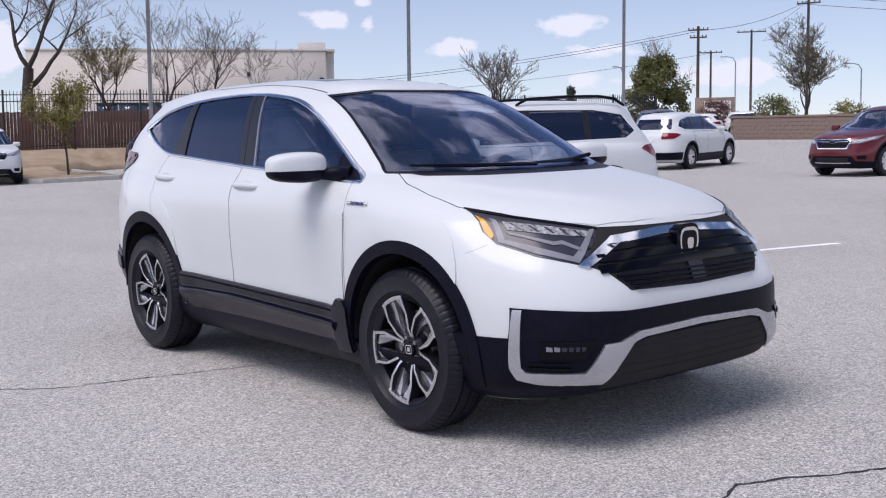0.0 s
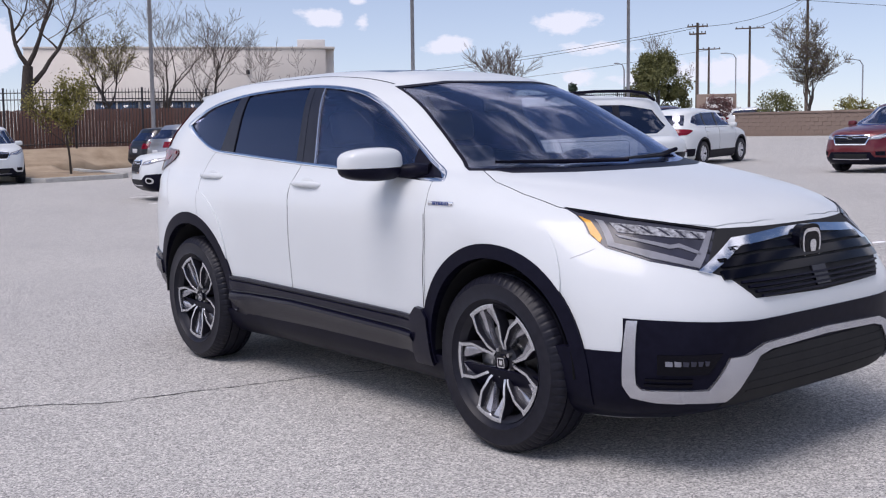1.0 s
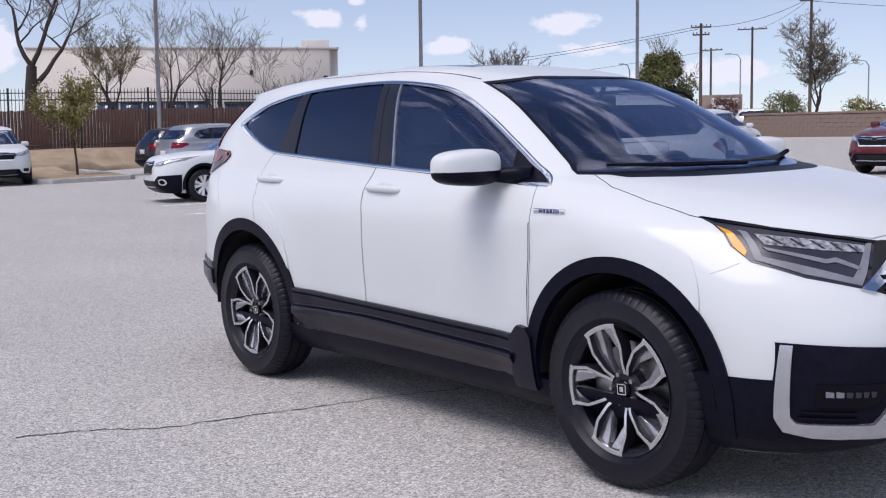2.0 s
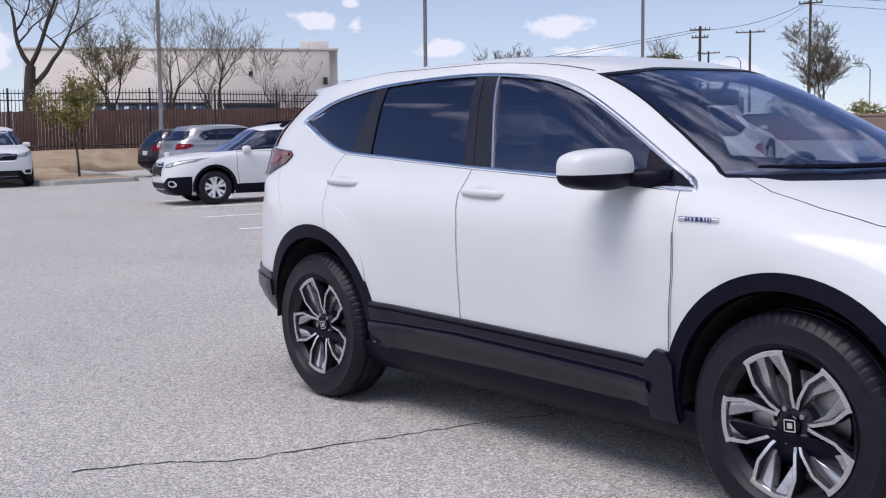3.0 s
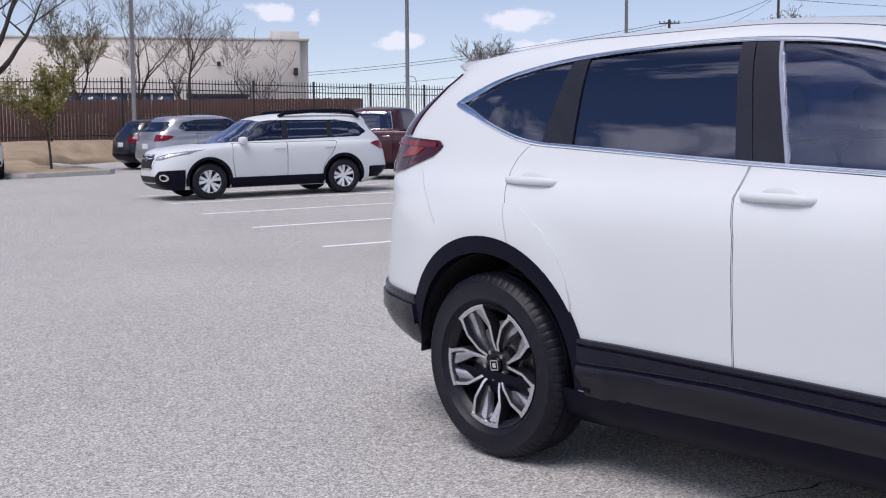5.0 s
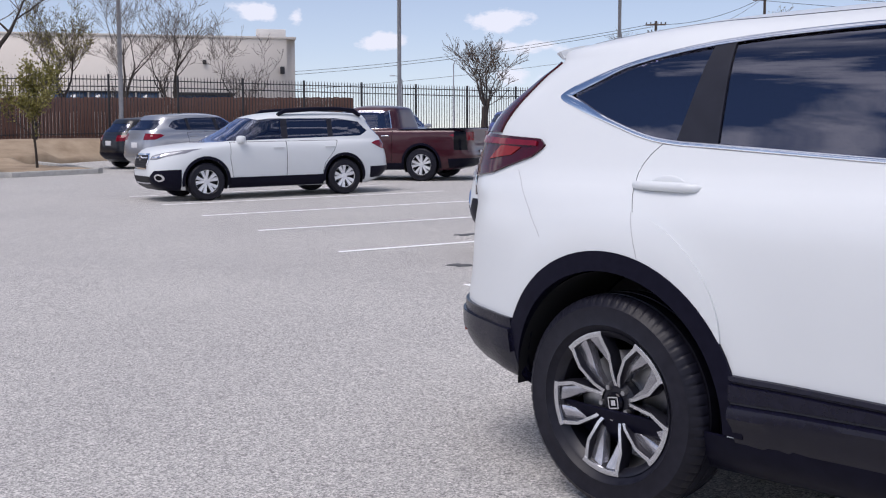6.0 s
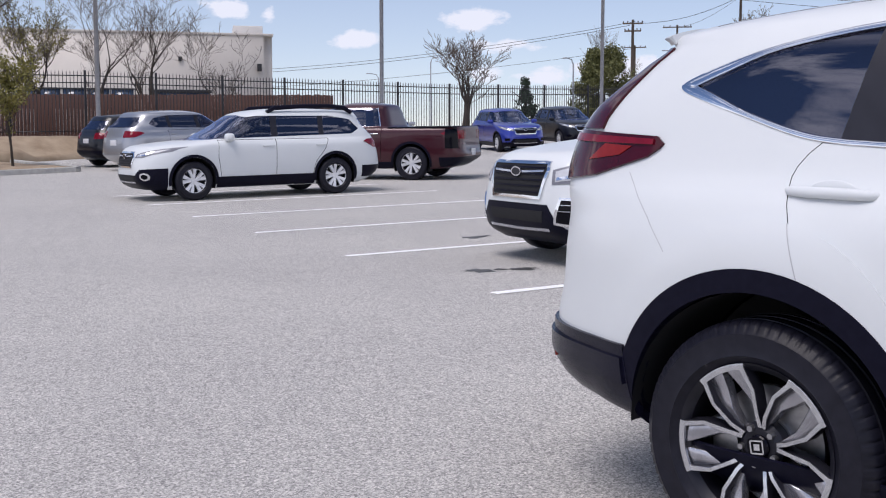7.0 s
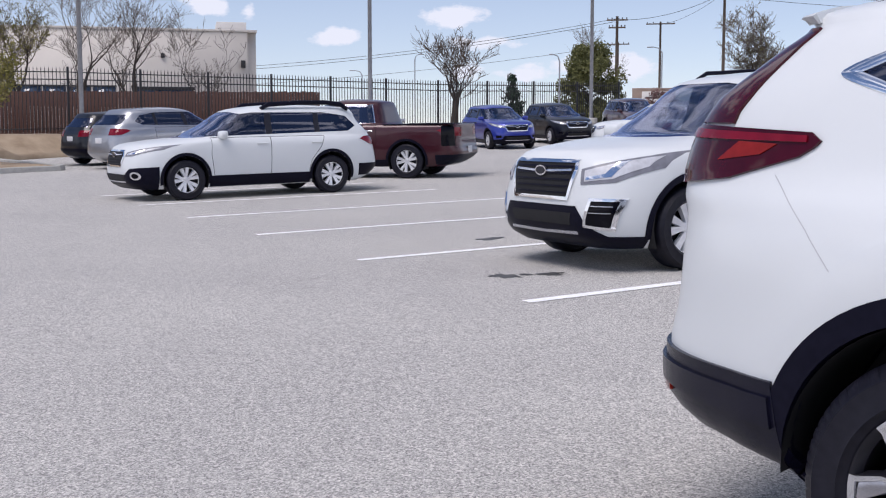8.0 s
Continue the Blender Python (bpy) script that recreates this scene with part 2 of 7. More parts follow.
def lathe(bm, prof, n=48, axis="y", closed=False):
    """Turns (radius, along) pairs round an axis."""
    rings = []
    for i in range(n):
        c, s = math.cos(2 * math.pi * i / n), math.sin(2 * math.pi * i / n)
        if axis == "y":
            rings.append([bm.verts.new((r * c, a, r * s)) for r, a in prof])
        elif axis == "x":
            rings.append([bm.verts.new((a, r * c, r * s)) for r, a in prof])
        else:
            rings.append([bm.verts.new((r * c, r * s, a)) for r, a in prof])
    k = len(prof)
    for i in range(n):
        p, q = rings[i], rings[(i + 1) % n]
        for j in range(k if closed else k - 1):
            bm.faces.new((p[j], p[(j + 1) % k], q[(j + 1) % k], q[j]))
    bmesh.ops.recalc_face_normals(bm, faces=bm.faces)
    return bm


def tube(bm, pts, radii, n=6, cap=True):
    """A round bar along points, with a radius at each."""
    rings = []
    up = Vector((0.13, 0.21, 0.97))
    for i, p in enumerate(pts):
        d = (Vector(pts[min(i + 1, len(pts) - 1)]) - Vector(pts[max(i - 1, 0)])).normalized()
        a = d.cross(up)
        if a.length < 0.05:
            a = d.cross(Vector((1, 0, 0)))
        a.normalize()
        b = d.cross(a)
        r = radii[i] if isinstance(radii, (list, tuple)) else radii
        rings.append([bm.verts.new(Vector(p) + r * (math.cos(2 * math.pi * k / n) * a + math.sin(2 * math.pi * k / n) * b)) for k in range(n)])
    for p, q in zip(rings, rings[1:]):
        for k in range(n):
            bm.faces.new((p[k], p[(k + 1) % n], q[(k + 1) % n], q[k]))
    if cap:
        bm.faces.new(rings[0])
        bm.faces.new(list(reversed(rings[-1])))
    return bm


def prism(poly, axis, a, b):
    """A solid from a 2D outline drawn along an axis: y: outline in x, z; x: outline in y, z; z: outline in x, y."""
    bm = bmesh.new()

    def at(p, d):
        return {"y": (p[0], d, p[1]), "x": (d, p[0], p[1]), "z": (p[0], p[1], d)}[axis]
    lo, hi = [bm.verts.new(at(p, a)) for p in poly], [bm.verts.new(at(p, b)) for p in poly]
    bm.faces.new(lo)
    bm.faces.new(list(reversed(hi)))
    k = len(poly)
    for i in range(k):
        bm.faces.new((lo[i], hi[i], hi[(i + 1) % k], lo[(i + 1) % k]))
    bmesh.ops.triangulate(bm, faces=[f for f in bm.faces if len(f.verts) > 4])
    bmesh.ops.recalc_face_normals(bm, faces=bm.faces)
    me = bpy.data.meshes.new("prism")
    bm.to_mesh(me)
    bm.free()
    return me


def combine(me, other, op):
    """A solid cut by, met with or joined to another solid."""
    a, b = new("cut_a", me), new("cut_b", other)
    for solver in ("MANIFOLD", "EXACT"):
        mod = a.modifiers.new("cut", "BOOLEAN")
        mod.object, mod.operation, mod.solver = b, op, solver
        res = bpy.data.meshes.new_from_object(a.evaluated_get(bpy.context.evaluated_depsgraph_get()))
        a.modifiers.remove(mod)
        if len(res.polygons) and (op != "DIFFERENCE" or len(res.polygons) != len(me.polygons)):
            break
    bpy.data.objects.remove(a)
    bpy.data.objects.remove(b)
    return res


def smooth_poly(pts, per=6, closed=True):
    """A rounder outline through points (Catmull-Rom)."""
    out, n = [], len(pts)
    for i in range(n if closed else n - 1):
        p = [Vector(pts[(i + k) % n] if closed else pts[min(max(i + k, 0), n - 1)]) for k in (-1, 0, 1, 2)]
        for s in range(per):
            t = s / per
            v = 0.5 * ((2 * p[1]) + (p[2] - p[0]) * t + (2 * p[0] - 5 * p[1] + 4 * p[2] - p[3]) * t * t + (3 * p[1] - p[0] - 3 * p[2] + p[3]) * t ** 3)
            out.append((v[0], v[1]))
    if not closed:
        out.append(tuple(pts[-1]))
    return out


def shrink(poly, d):
    """The outline moved inwards by d (outwards if negative)."""
    n = len(poly)
    area = sum(poly[i][0] * poly[(i + 1) % n][1] - poly[(i + 1) % n][0] * poly[i][1] for i in range(n))
    sgn = 1 if area > 0 else -1
    out = []
    for i in range(n):
        a, b, c = Vector(poly[i - 1]), Vector(poly[i]), Vector(poly[(i + 1) % n])
        e1, e2 = (b - a).normalized(), (c - b).normalized()
        n1, n2 = Vector((-e1.y, e1.x)) * sgn, Vector((-e2.y, e2.x)) * sgn
        m = n1 + n2
        k = max(m.dot(n1), 0.5)
        out.append(tuple(b + m * (d / k)))
    return out


def pchip(xs, ys, q):
    xs, ys, q = np.asarray(xs, float), np.asarray(ys, float), np.asarray(q, float)
    h, d = np.diff(xs), np.diff(ys) / np.diff(xs)
    m = np.zeros(len(xs))
    for i in range(1, len(xs) - 1):
        if d[i - 1] * d[i] > 0:
            w1, w2 = 2 * h[i] + h[i - 1], h[i] + 2 * h[i - 1]
            m[i] = (w1 + w2) / (w1 / d[i - 1] + w2 / d[i])
    m[0], m[-1] = d[0], d[-1]
    i = np.clip(np.searchsorted(xs, q) - 1, 0, len(h) - 1)
    t = np.clip((q - xs[i]) / h[i], 0, 1)
    return ((1 + 2 * t) * (1 - t) ** 2 * ys[i] + t * (1 - t) ** 2 * h[i] * m[i] + t * t * (3 - 2 * t) * ys[i + 1] + t * t * (t - 1) * h[i] * m[i + 1])


class Form:
    """A car's body as a stack of level outlines. Rows: height; front end, where its corner begins, its squareness;
    the same for the rear; half width. waist: (x, factor) of the width along the car; swell: (x, z, reach, by) over the wheels."""

    def __init__(self, rows, waist, swell=(), levels=64, around=(22, 34, 20)):
        self.kept = {}
        self.rows, self.waist, self.swell, self.around = np.array(rows, float), np.array(waist, float), swell, around
        z = self.rows[:, 0]
        zz = np.linspace(z[0], z[-1], 1500)
        c = [pchip(z, self.rows[:, k], zz) for k in (1, 4, 7)]
        step = np.sqrt(np.diff(zz) ** 2 + 0.5 * np.diff(c[0]) ** 2 + 0.25 * np.diff(c[1]) ** 2 + np.diff(c[2]) ** 2)
        s = np.concatenate(([0], np.cumsum(step)))
        self.levels = np.interp(np.linspace(0, s[-1], levels), s, zz)

    def row(self, z, off=0.0):
        f, xf, pf, r, xr, pr, w = (float(pchip(self.rows[:, 0], self.rows[:, k], [z])[0]) for k in range(1, 8))
        return f + off, xf, pf, r - off, xr, pr, w + off

    def width(self, x, y, z):
        k = np.interp(x, self.waist[:, 0], self.waist[:, 1])
        y = y * k
        for sx, sz, reach, by in self.swell:
            d = np.hypot(x - sx, z - sz)
            s = np.clip((reach - d) / 0.13, 0, 1)
            y = y + np.where(y > 0.62, by * s * s * (3 - 2 * s), 0)
        return y

    def half(self, x, z, off=0.0):
        """Half the width at a place along the car and a height."""
        f, xf, pf, r, xr, pr, w = self.row(z, off)
        if x > xf:
            u = min((x - xf) / (f - xf), 1)
            y = w * (1 - u * u) ** (1 / pf)
        elif x < xr:
            u = min((xr - x) / (xr - r), 1)
            y = w * (1 - u * u) ** (1 / pr)
        else:
            y = w
        return float(self.width(x, np.array(y), z))

    def front(self, y, z, off=0.0):
        f, xf, pf, r, xr, pr, w = self.row(z, off)
        return xf + (f - xf) * math.sqrt(max(1 - (min(abs(y) / (w * 0.985), 1)) ** pf, 0))

    def rear(self, y, z, off=0.0):
        f, xf, pf, r, xr, pr, w = self.row(z, off)
        return xr - (xr - r) * math.sqrt(max(1 - (min(abs(y) / (w * 0.985), 1)) ** pr, 0))

    def ring(self, z, off=0.0, clamp=None):
        f, xf, pf, r, xr, pr, w = self.row(z, off)

        def even(x, y, n):
            s = np.concatenate(([0], np.cumsum(np.hypot(np.diff(x), np.diff(y)))))
            q = np.linspace(0, s[-1], n + 1)
            return np.interp(q, s, x), np.interp(q, s, y)
        th = np.linspace(math.pi / 2, 0, 400)
        fx, fy = even(xf + (f - xf) * np.sin(th), w * np.abs(np.cos(th)) ** (2 / pf), self.around[0])
        rx, ry = even(xr + (r - xr) * np.sin(th[::-1]), w * np.abs(np.cos(th[::-1])) ** (2 / pr), self.around[2])
        mx = np.linspace(xf, xr, self.around[1] + 1)
        x = np.concatenate((fx, mx[1:-1], rx))
        y = np.concatenate((fy, np.full(self.around[1] - 1, w), ry))
        y = self.width(x, y, z)
        y[0] = y[-1] = 0.0
        if clamp:
            x = np.clip(x, clamp[0], clamp[1])
        return np.concatenate((x, x[-2:0:-1])), np.concatenate((y, -y[-2:0:-1]))

    def solid(self, off=0.0, z0=None, z1=None, clamp=None, lift=0.0):
        bm = bmesh.new()
        lv = [z for z in self.levels if (z0 is None or z > z0 + 0.004) and (z1 is None or z < z1 - 0.004)]
        if z0 is not None:
            lv.insert(0, z0)
        if z1 is not None:
            lv.append(z1)
        rings = []
        for z in lv:
            x, y = self.ring(z, off, clamp)
            rings.append([bm.verts.new((a, b, z + lift)) for a, b in zip(x, y)])
        n = len(rings[0])
        for p, q in zip(rings, rings[1:]):
            for k in range(n):
                bm.faces.new((p[k], p[(k + 1) % n], q[(k + 1) % n], q[k]))
        for ring, flip in ((rings[0], False), (rings[-1], True)):
            c = bm.verts.new(sum((v.co for v in ring), Vector()) / n)
            if flip:
                c.co.z += 0.001
            for k in range(n):
                bm.faces.new((ring[k], ring[(k + 1) % n], c))
        bmesh.ops.recalc_face_normals(bm, faces=bm.faces)
        bm.normal_update()
        me = bpy.data.meshes.new("form")
        bm.to_mesh(me)
        bm.free()
        return me

    def skin(self):
        """The outer surface, to take smooth normals from."""
        me = self.solid()
        vs = [v.co.copy() for v in me.vertices]
        ns = [v.normal.copy() for v in me.vertices]
        ps = [tuple(p.vertices) for p in me.polygons]
        self.tree, self.vs, self.ns, self.ps = BVHTree.FromPolygons(vs, ps), vs, ns, ps
        self.base = me

    def normal(self, co):
        hit, nor, idx, dist = self.tree.find_nearest(co)
        if hit is None:
            return Vector((0, 0, 1)), 9
        w = [(1.0 / ((self.vs[i] - hit).length + 1e-5), i) for i in self.ps[idx]]
        v = Vector()
        for k, i in w:
            v += k * self.ns[i]
        return v.normalized(), dist

    def shade(self, me, reach=0.05):
        """Gives a cut piece of the body the whole body's smooth normals."""
        me.polygons.foreach_set("use_smooth", [True] * len(me.polygons))
        cache, out = {}, []
        for p in me.polygons:
            pn = p.normal
            nv, d = self.normal(p.center)
            p.material_index = 0 if d < 0.012 and nv.dot(pn) > 0.6 else 1
            for li in p.loop_indices:
                vi = me.loops[li].vertex_index
                if vi not in cache:
                    cache[vi] = self.normal(me.vertices[vi].co)
                nv, d = cache[vi]
                out.append(nv if d < reach and nv.dot(pn) > 0.72 else pn)
        me.normals_split_custom_set(out)
        return me

    def shell(self, off):
        if off not in self.kept:
            self.kept[off] = self.solid(off)
        return self.kept[off]

    def pane(self, poly, axis, a, b, off=-0.004, thick=0.004, hole=None):
        """A sheet that follows the body's surface within an outline (and round a hole in it)."""
        cut = prism(poly, axis, a, b)
        if hole:
            cut = combine(cut, prism(hole, axis, a - 0.1, b + 0.1), "DIFFERENCE")
        me = combine(self.shell(off), cut, "INTERSECT")
        bm = bmesh.new()
        bm.from_mesh(me)
        bm.normal_update()
        gone = []
        for fc in bm.faces:
            nv, d = self.normal(fc.calc_center_median())
            if nv.dot(fc.normal) < 0.75 or d > abs(off) + 0.02:
                gone.append(fc)
        bmesh.ops.delete(bm, geom=gone, context="FACES")
        if thick and bm.faces:
            bmesh.ops.solidify(bm, geom=bm.faces[:], thickness=thick)
        me = bpy.data.meshes.new("pane")
        bm.to_mesh(me)
        bm.free()
        return self.shade(me)


def mirror_y(me):
    out = me.copy()
    nor = [cn.vector.copy() for cn in me.corner_normals]
    bm = bmesh.new()
    bm.from_mesh(out)
    for v in bm.verts:
        v.co.y = -v.co.y
    bmesh.ops.reverse_faces(bm, faces=bm.faces)
    bm.to_mesh(out)
    bm.free()
    out.polygons.foreach_set("use_smooth", [True] * len(out.polygons))
    sharp = []
    for p in me.polygons:
        ls = [nor[i] for i in p.loop_indices]
        ls = [ls[0]] + ls[:0:-1]
        sharp += [Vector((v.x, -v.y, v.z)) for v in ls]
    try:
        out.normals_split_custom_set(sharp)
    except RuntimeError:
        pass
    return out


# ---- wheels ----
def tyre_mesh(R, width, rim, tread=True):
    w, s = width / 2, 0.012
    prof = [(rim - 0.012, -w + 0.02), (rim + 0.004, -w + 0.008), (rim + 0.012, -w - 0.003), (rim + 0.016, -w - 0.001), (R - 0.036, -w - 0.004), (R - 0.032, -w + 0.001), (R - 0.014, -w + 0.013), (R - 0.003, -w + 0.03)]
    if tread:
        for g in (-0.055, 0.0, 0.055):
            prof += [(R, g - s / 2), (R - 0.007, g - s / 2 + 0.002), (R - 0.007, g + s / 2 - 0.002), (R, g + s / 2)]
    prof += [(r, -a) for r, a in reversed(prof[:8])]
    n = 408 if tread else 48
    bm = lathe(bmesh.new(), prof, n)
    if tread:
        # sipes: every sixth step of the shoulders is let in
        bm.verts.index_update()
        k = len(prof)
        for v in bm.verts:
            i, j = divmod(v.index, k)
            if i % 6 == 0 and (j in (6, 7, k - 7, k - 8)):
                r = math.hypot(v.co.x, v.co.z)
                v.co.x *= (r - 0.006) / r
                v.co.z *= (r - 0.006) / r
    return to_mesh(bm, 50)


def hub_cap():
    """The round centre cap with a plain raised square."""
    bm = lathe(bmesh.new(), [(0.0, -0.074), (0.030, -0.074), (0.034, -0.070), (0.034, -0.055)], 28)
    mark = bmesh.new()
    for x0, x1, z0, z1 in ((-0.018, 0.018, 0.016, 0.020), (-0.018, 0.018, -0.020, -0.016), (-0.021, -0.017, -0.018, 0.018), (0.017, 0.021, -0.018, 0.018), (-0.009, 0.009, -0.009, 0.009)):
        box(mark, x0, x1, -0.0765, -0.073, z0, z1)
    return to_mesh(bm), to_mesh(mark)


def rim_barrel(R):
    dark = bmesh.new()
    lathe(dark, [(R, 0.10), (R - 0.012, 0.09), (R - 0.022, 0.0), (R - 0.02, -0.075), (R - 0.004, -0.092), (R + 0.004, -0.098), (R + 0.004, -0.085), (R + 0.002, 0.10)], 64, closed=True)
    lathe(dark, [(0.0, -0.062), (0.050, -0.062), (0.070, -0.048), (0.070, 0.02), (0.0, 0.02)], 40)
    return to_mesh(dark, 30)


def rim_edge(R):
    """The bright arc that closes one window of the wheel at the rim."""
    bm = bmesh.new()
    prof = [(R - 0.015, -0.090), (R - 0.014, -0.0985), (R - 0.002, -0.1005), (R + 0.003, -0.0995), (R + 0.003, -0.092)]
    rows = []
    for i in range(11):
        a = math.pi / 5 + (i / 5 - 1) * 0.33
        rows.append([bm.verts.new((r * math.cos(a), y, r * math.sin(a))) for r, y in prof])
    for p, q in zip(rows, rows[1:]):
        for j in range(5):
            bm.faces.new((p[j], p[(j + 1) % 5], q[(j + 1) % 5], q[j]))
    bm.faces.new(rows[0])
    bm.faces.new(rows[-1])
    bmesh.ops.recalc_face_normals(bm, faces=bm.faces)
    return to_mesh(bm, 30)


def spoke_mesh(R, s):
    """One arm of a pair: a slim bright spine and a wide foot that leans to the rim; side s."""
    bm = bmesh.new()

    def arm(path, widths, y_out, depth, face=1):
        c = [Vector((r * math.cos(a), 0, r * math.sin(a))) for r, a in path]
        rows = []
        for i, p in enumerate(c):
            d = (c[min(i + 1, len(c) - 1)] - c[max(i - 1, 0)]).normalized()
            nrm = Vector((-d.z, 0, d.x))
            w = widths[i] / 2
            rows.append([bm.verts.new(p + nrm * w * k + Vector((0, y_out[i] + dy, 0))) for k, dy in ((1.3, depth), (1.0, 0.002), (0.86, 0.0), (-0.86, 0.0), (-1.0, 0.002), (-1.3, depth))])
        for p, q in zip(rows, rows[1:]):
            for k in range(6):
                f = bm.faces.new((p[k], p[(k + 1) % 6], q[(k + 1) % 6], q[k]))
                f.material_index = face if k in (1, 2, 3) else (2 if face == 2 else 0)
        for end in (rows[0], rows[-1]):
            bm.faces.new(end)

    arm([(0.056, s * 0.10), (R * 0.40, s * 0.135), (R * 0.70, s * 0.20), (R * 0.85, s * 0.29), (R - 0.004, s * 0.345)],
        [0.014, 0.0125, 0.0125, 0.0145, 0.016], [-0.066, -0.083, -0.093, -0.097, -0.098], 0.05)
    arm([(R * 0.30, s * 0.20), (R * 0.55, s * 0.27), (R * 0.80, s * 0.41), (R - 0.006, s * 0.485)],
        [0.006, 0.026, 0.046, 0.050], [-0.056, -0.062, -0.072, -0.084], 0.03, 2)
    bmesh.ops.recalc_face_normals(bm, faces=bm.faces)
    me = to_mesh(bm, 30)
    return me


def nut_mesh():
    bm = bmesh.new()
    bmesh.ops.create_cone(bm, cap_ends=True, segments=6, radius1=0.0105, radius2=0.009, depth=0.03, matrix=Matrix.Translation((0, -0.060, 0)) @ Matrix.Rotation(radians(90), 4, "X"))
    return to_mesh(bm, 30)


def plain_rim(R, arms, split=0.16):
    """A rim with pairs of straight arms."""
    dark, face = bmesh.new(), bmesh.new()
    lathe(dark, [(R, 0.08), (R - 0.02, 0.0), (R - 0.018, -0.06), (R - 0.004, -0.082), (R + 0.002, -0.082), (R + 0.002, 0.08)], 40, closed=True)
    lathe(dark, [(0.0, 0.0), (R - 0.02, 0.0)], 40)
    lathe(face, [(0.0, -0.075), (0.050, -0.075), (0.066, -0.06), (0.066, -0.02)], 24)
    lathe(face, [(R - 0.024, -0.080), (R - 0.018, -0.090), (R + 0.003, -0.094), (R + 0.003, -0.08)], 40)
    for k in range(arms):
        for s in ((-1, 1) if split else (0,)):
            a0, a1 = 2 * math.pi * k / arms + s * 0.16 + 0.4, 2 * math.pi * k / arms + s * (split + 0.10) + 0.4
            p, q = Vector((0.04 * math.cos(a0), 0, 0.04 * math.sin(a0))), Vector(((R - 0.01) * math.cos(a1), 0, (R - 0.01) * math.sin(a1)))
            d = (q - p).normalized()
            nn = Vector((-d.z, 0, d.x))
            w0, w1 = (0.017, 0.034) if split else (0.026, 0.055)
            vs = [face.verts.new(v) for v in (p + nn * w0 + Vector((0, -0.07, 0)), p - nn * w0 + Vector((0, -0.07, 0)), q - nn * w1 + Vector((0, -0.088, 0)), q + nn * w1 + Vector((0, -0.088, 0)),
                                              p + nn * w0 * 1.2 + Vector((0, -0.03, 0)), p - nn * w0 * 1.2 + Vector((0, -0.03, 0)), q - nn * w1 * 1.2 + Vector((0, -0.045, 0)), q + nn * w1 * 1.2 + Vector((0, -0.045, 0)))]
            for f in ((0, 1, 2, 3), (0, 4, 5, 1), (1, 5, 6, 2), (2, 6, 7, 3), (3, 7, 4, 0)):
                face.faces.new([vs[i] for i in f])
    for b in (dark, face):
        bmesh.ops.recalc_face_normals(b, faces=b.faces)
    return to_mesh(dark, 30), to_mesh(face, 30)


def wheel(parent, x, side, yc, R, meshes, mats, z=None, detail=False):
    """side -1: the car's right. meshes: tyre, dark rim, bright face."""
    hub = part("wheel", meshes[1], mats[0], parent, mats[2])
    hub.matrix_basis = pose(x, side * yc, R if z is None else z, 0, -4 if x > 0 else -9, 0 if side < 0 else 180)
    part("tyre", meshes[0], RUBBER, hub)
    part("rim_face", meshes[2], mats[1], hub)
    return hub


# ---- the lot's lie ----
def rise(x, y):
    """How far the lot curls up from its plane, away from the drive aisle."""
    d = min(max(math.hypot(x, y + 3.5) - 20.0, 0.0), 32.0)
    return 0.0005 * d * d


def spot(x, y, turn=0.0, z=0.0):
    """A pose on the lot's surface."""
    e = 0.4
    gx, gy = (rise(x + e, y) - rise(x - e, y)) / (2 * e), (rise(x, y + e) - rise(x, y - e)) / (2 * e)
    q = Vector((0, 0, 1)).rotation_difference(Vector((-gx, -gy, 1)).normalized()).to_matrix().to_4x4()
    return LOT @ Matrix.Translation((x, y, rise(x, y) + z)) @ q @ Matrix.Rotation(radians(turn), 4, "Z")


def upright(x, y, turn=0.0, z=0.0):
    """A pose on the lot that stands plumb."""
    p = LOT @ Vector((x, y, rise(x, y)))
    return Matrix.Translation((p.x, p.y, p.z + z)) @ Matrix.Rotation(radians(turn), 4, "Z")


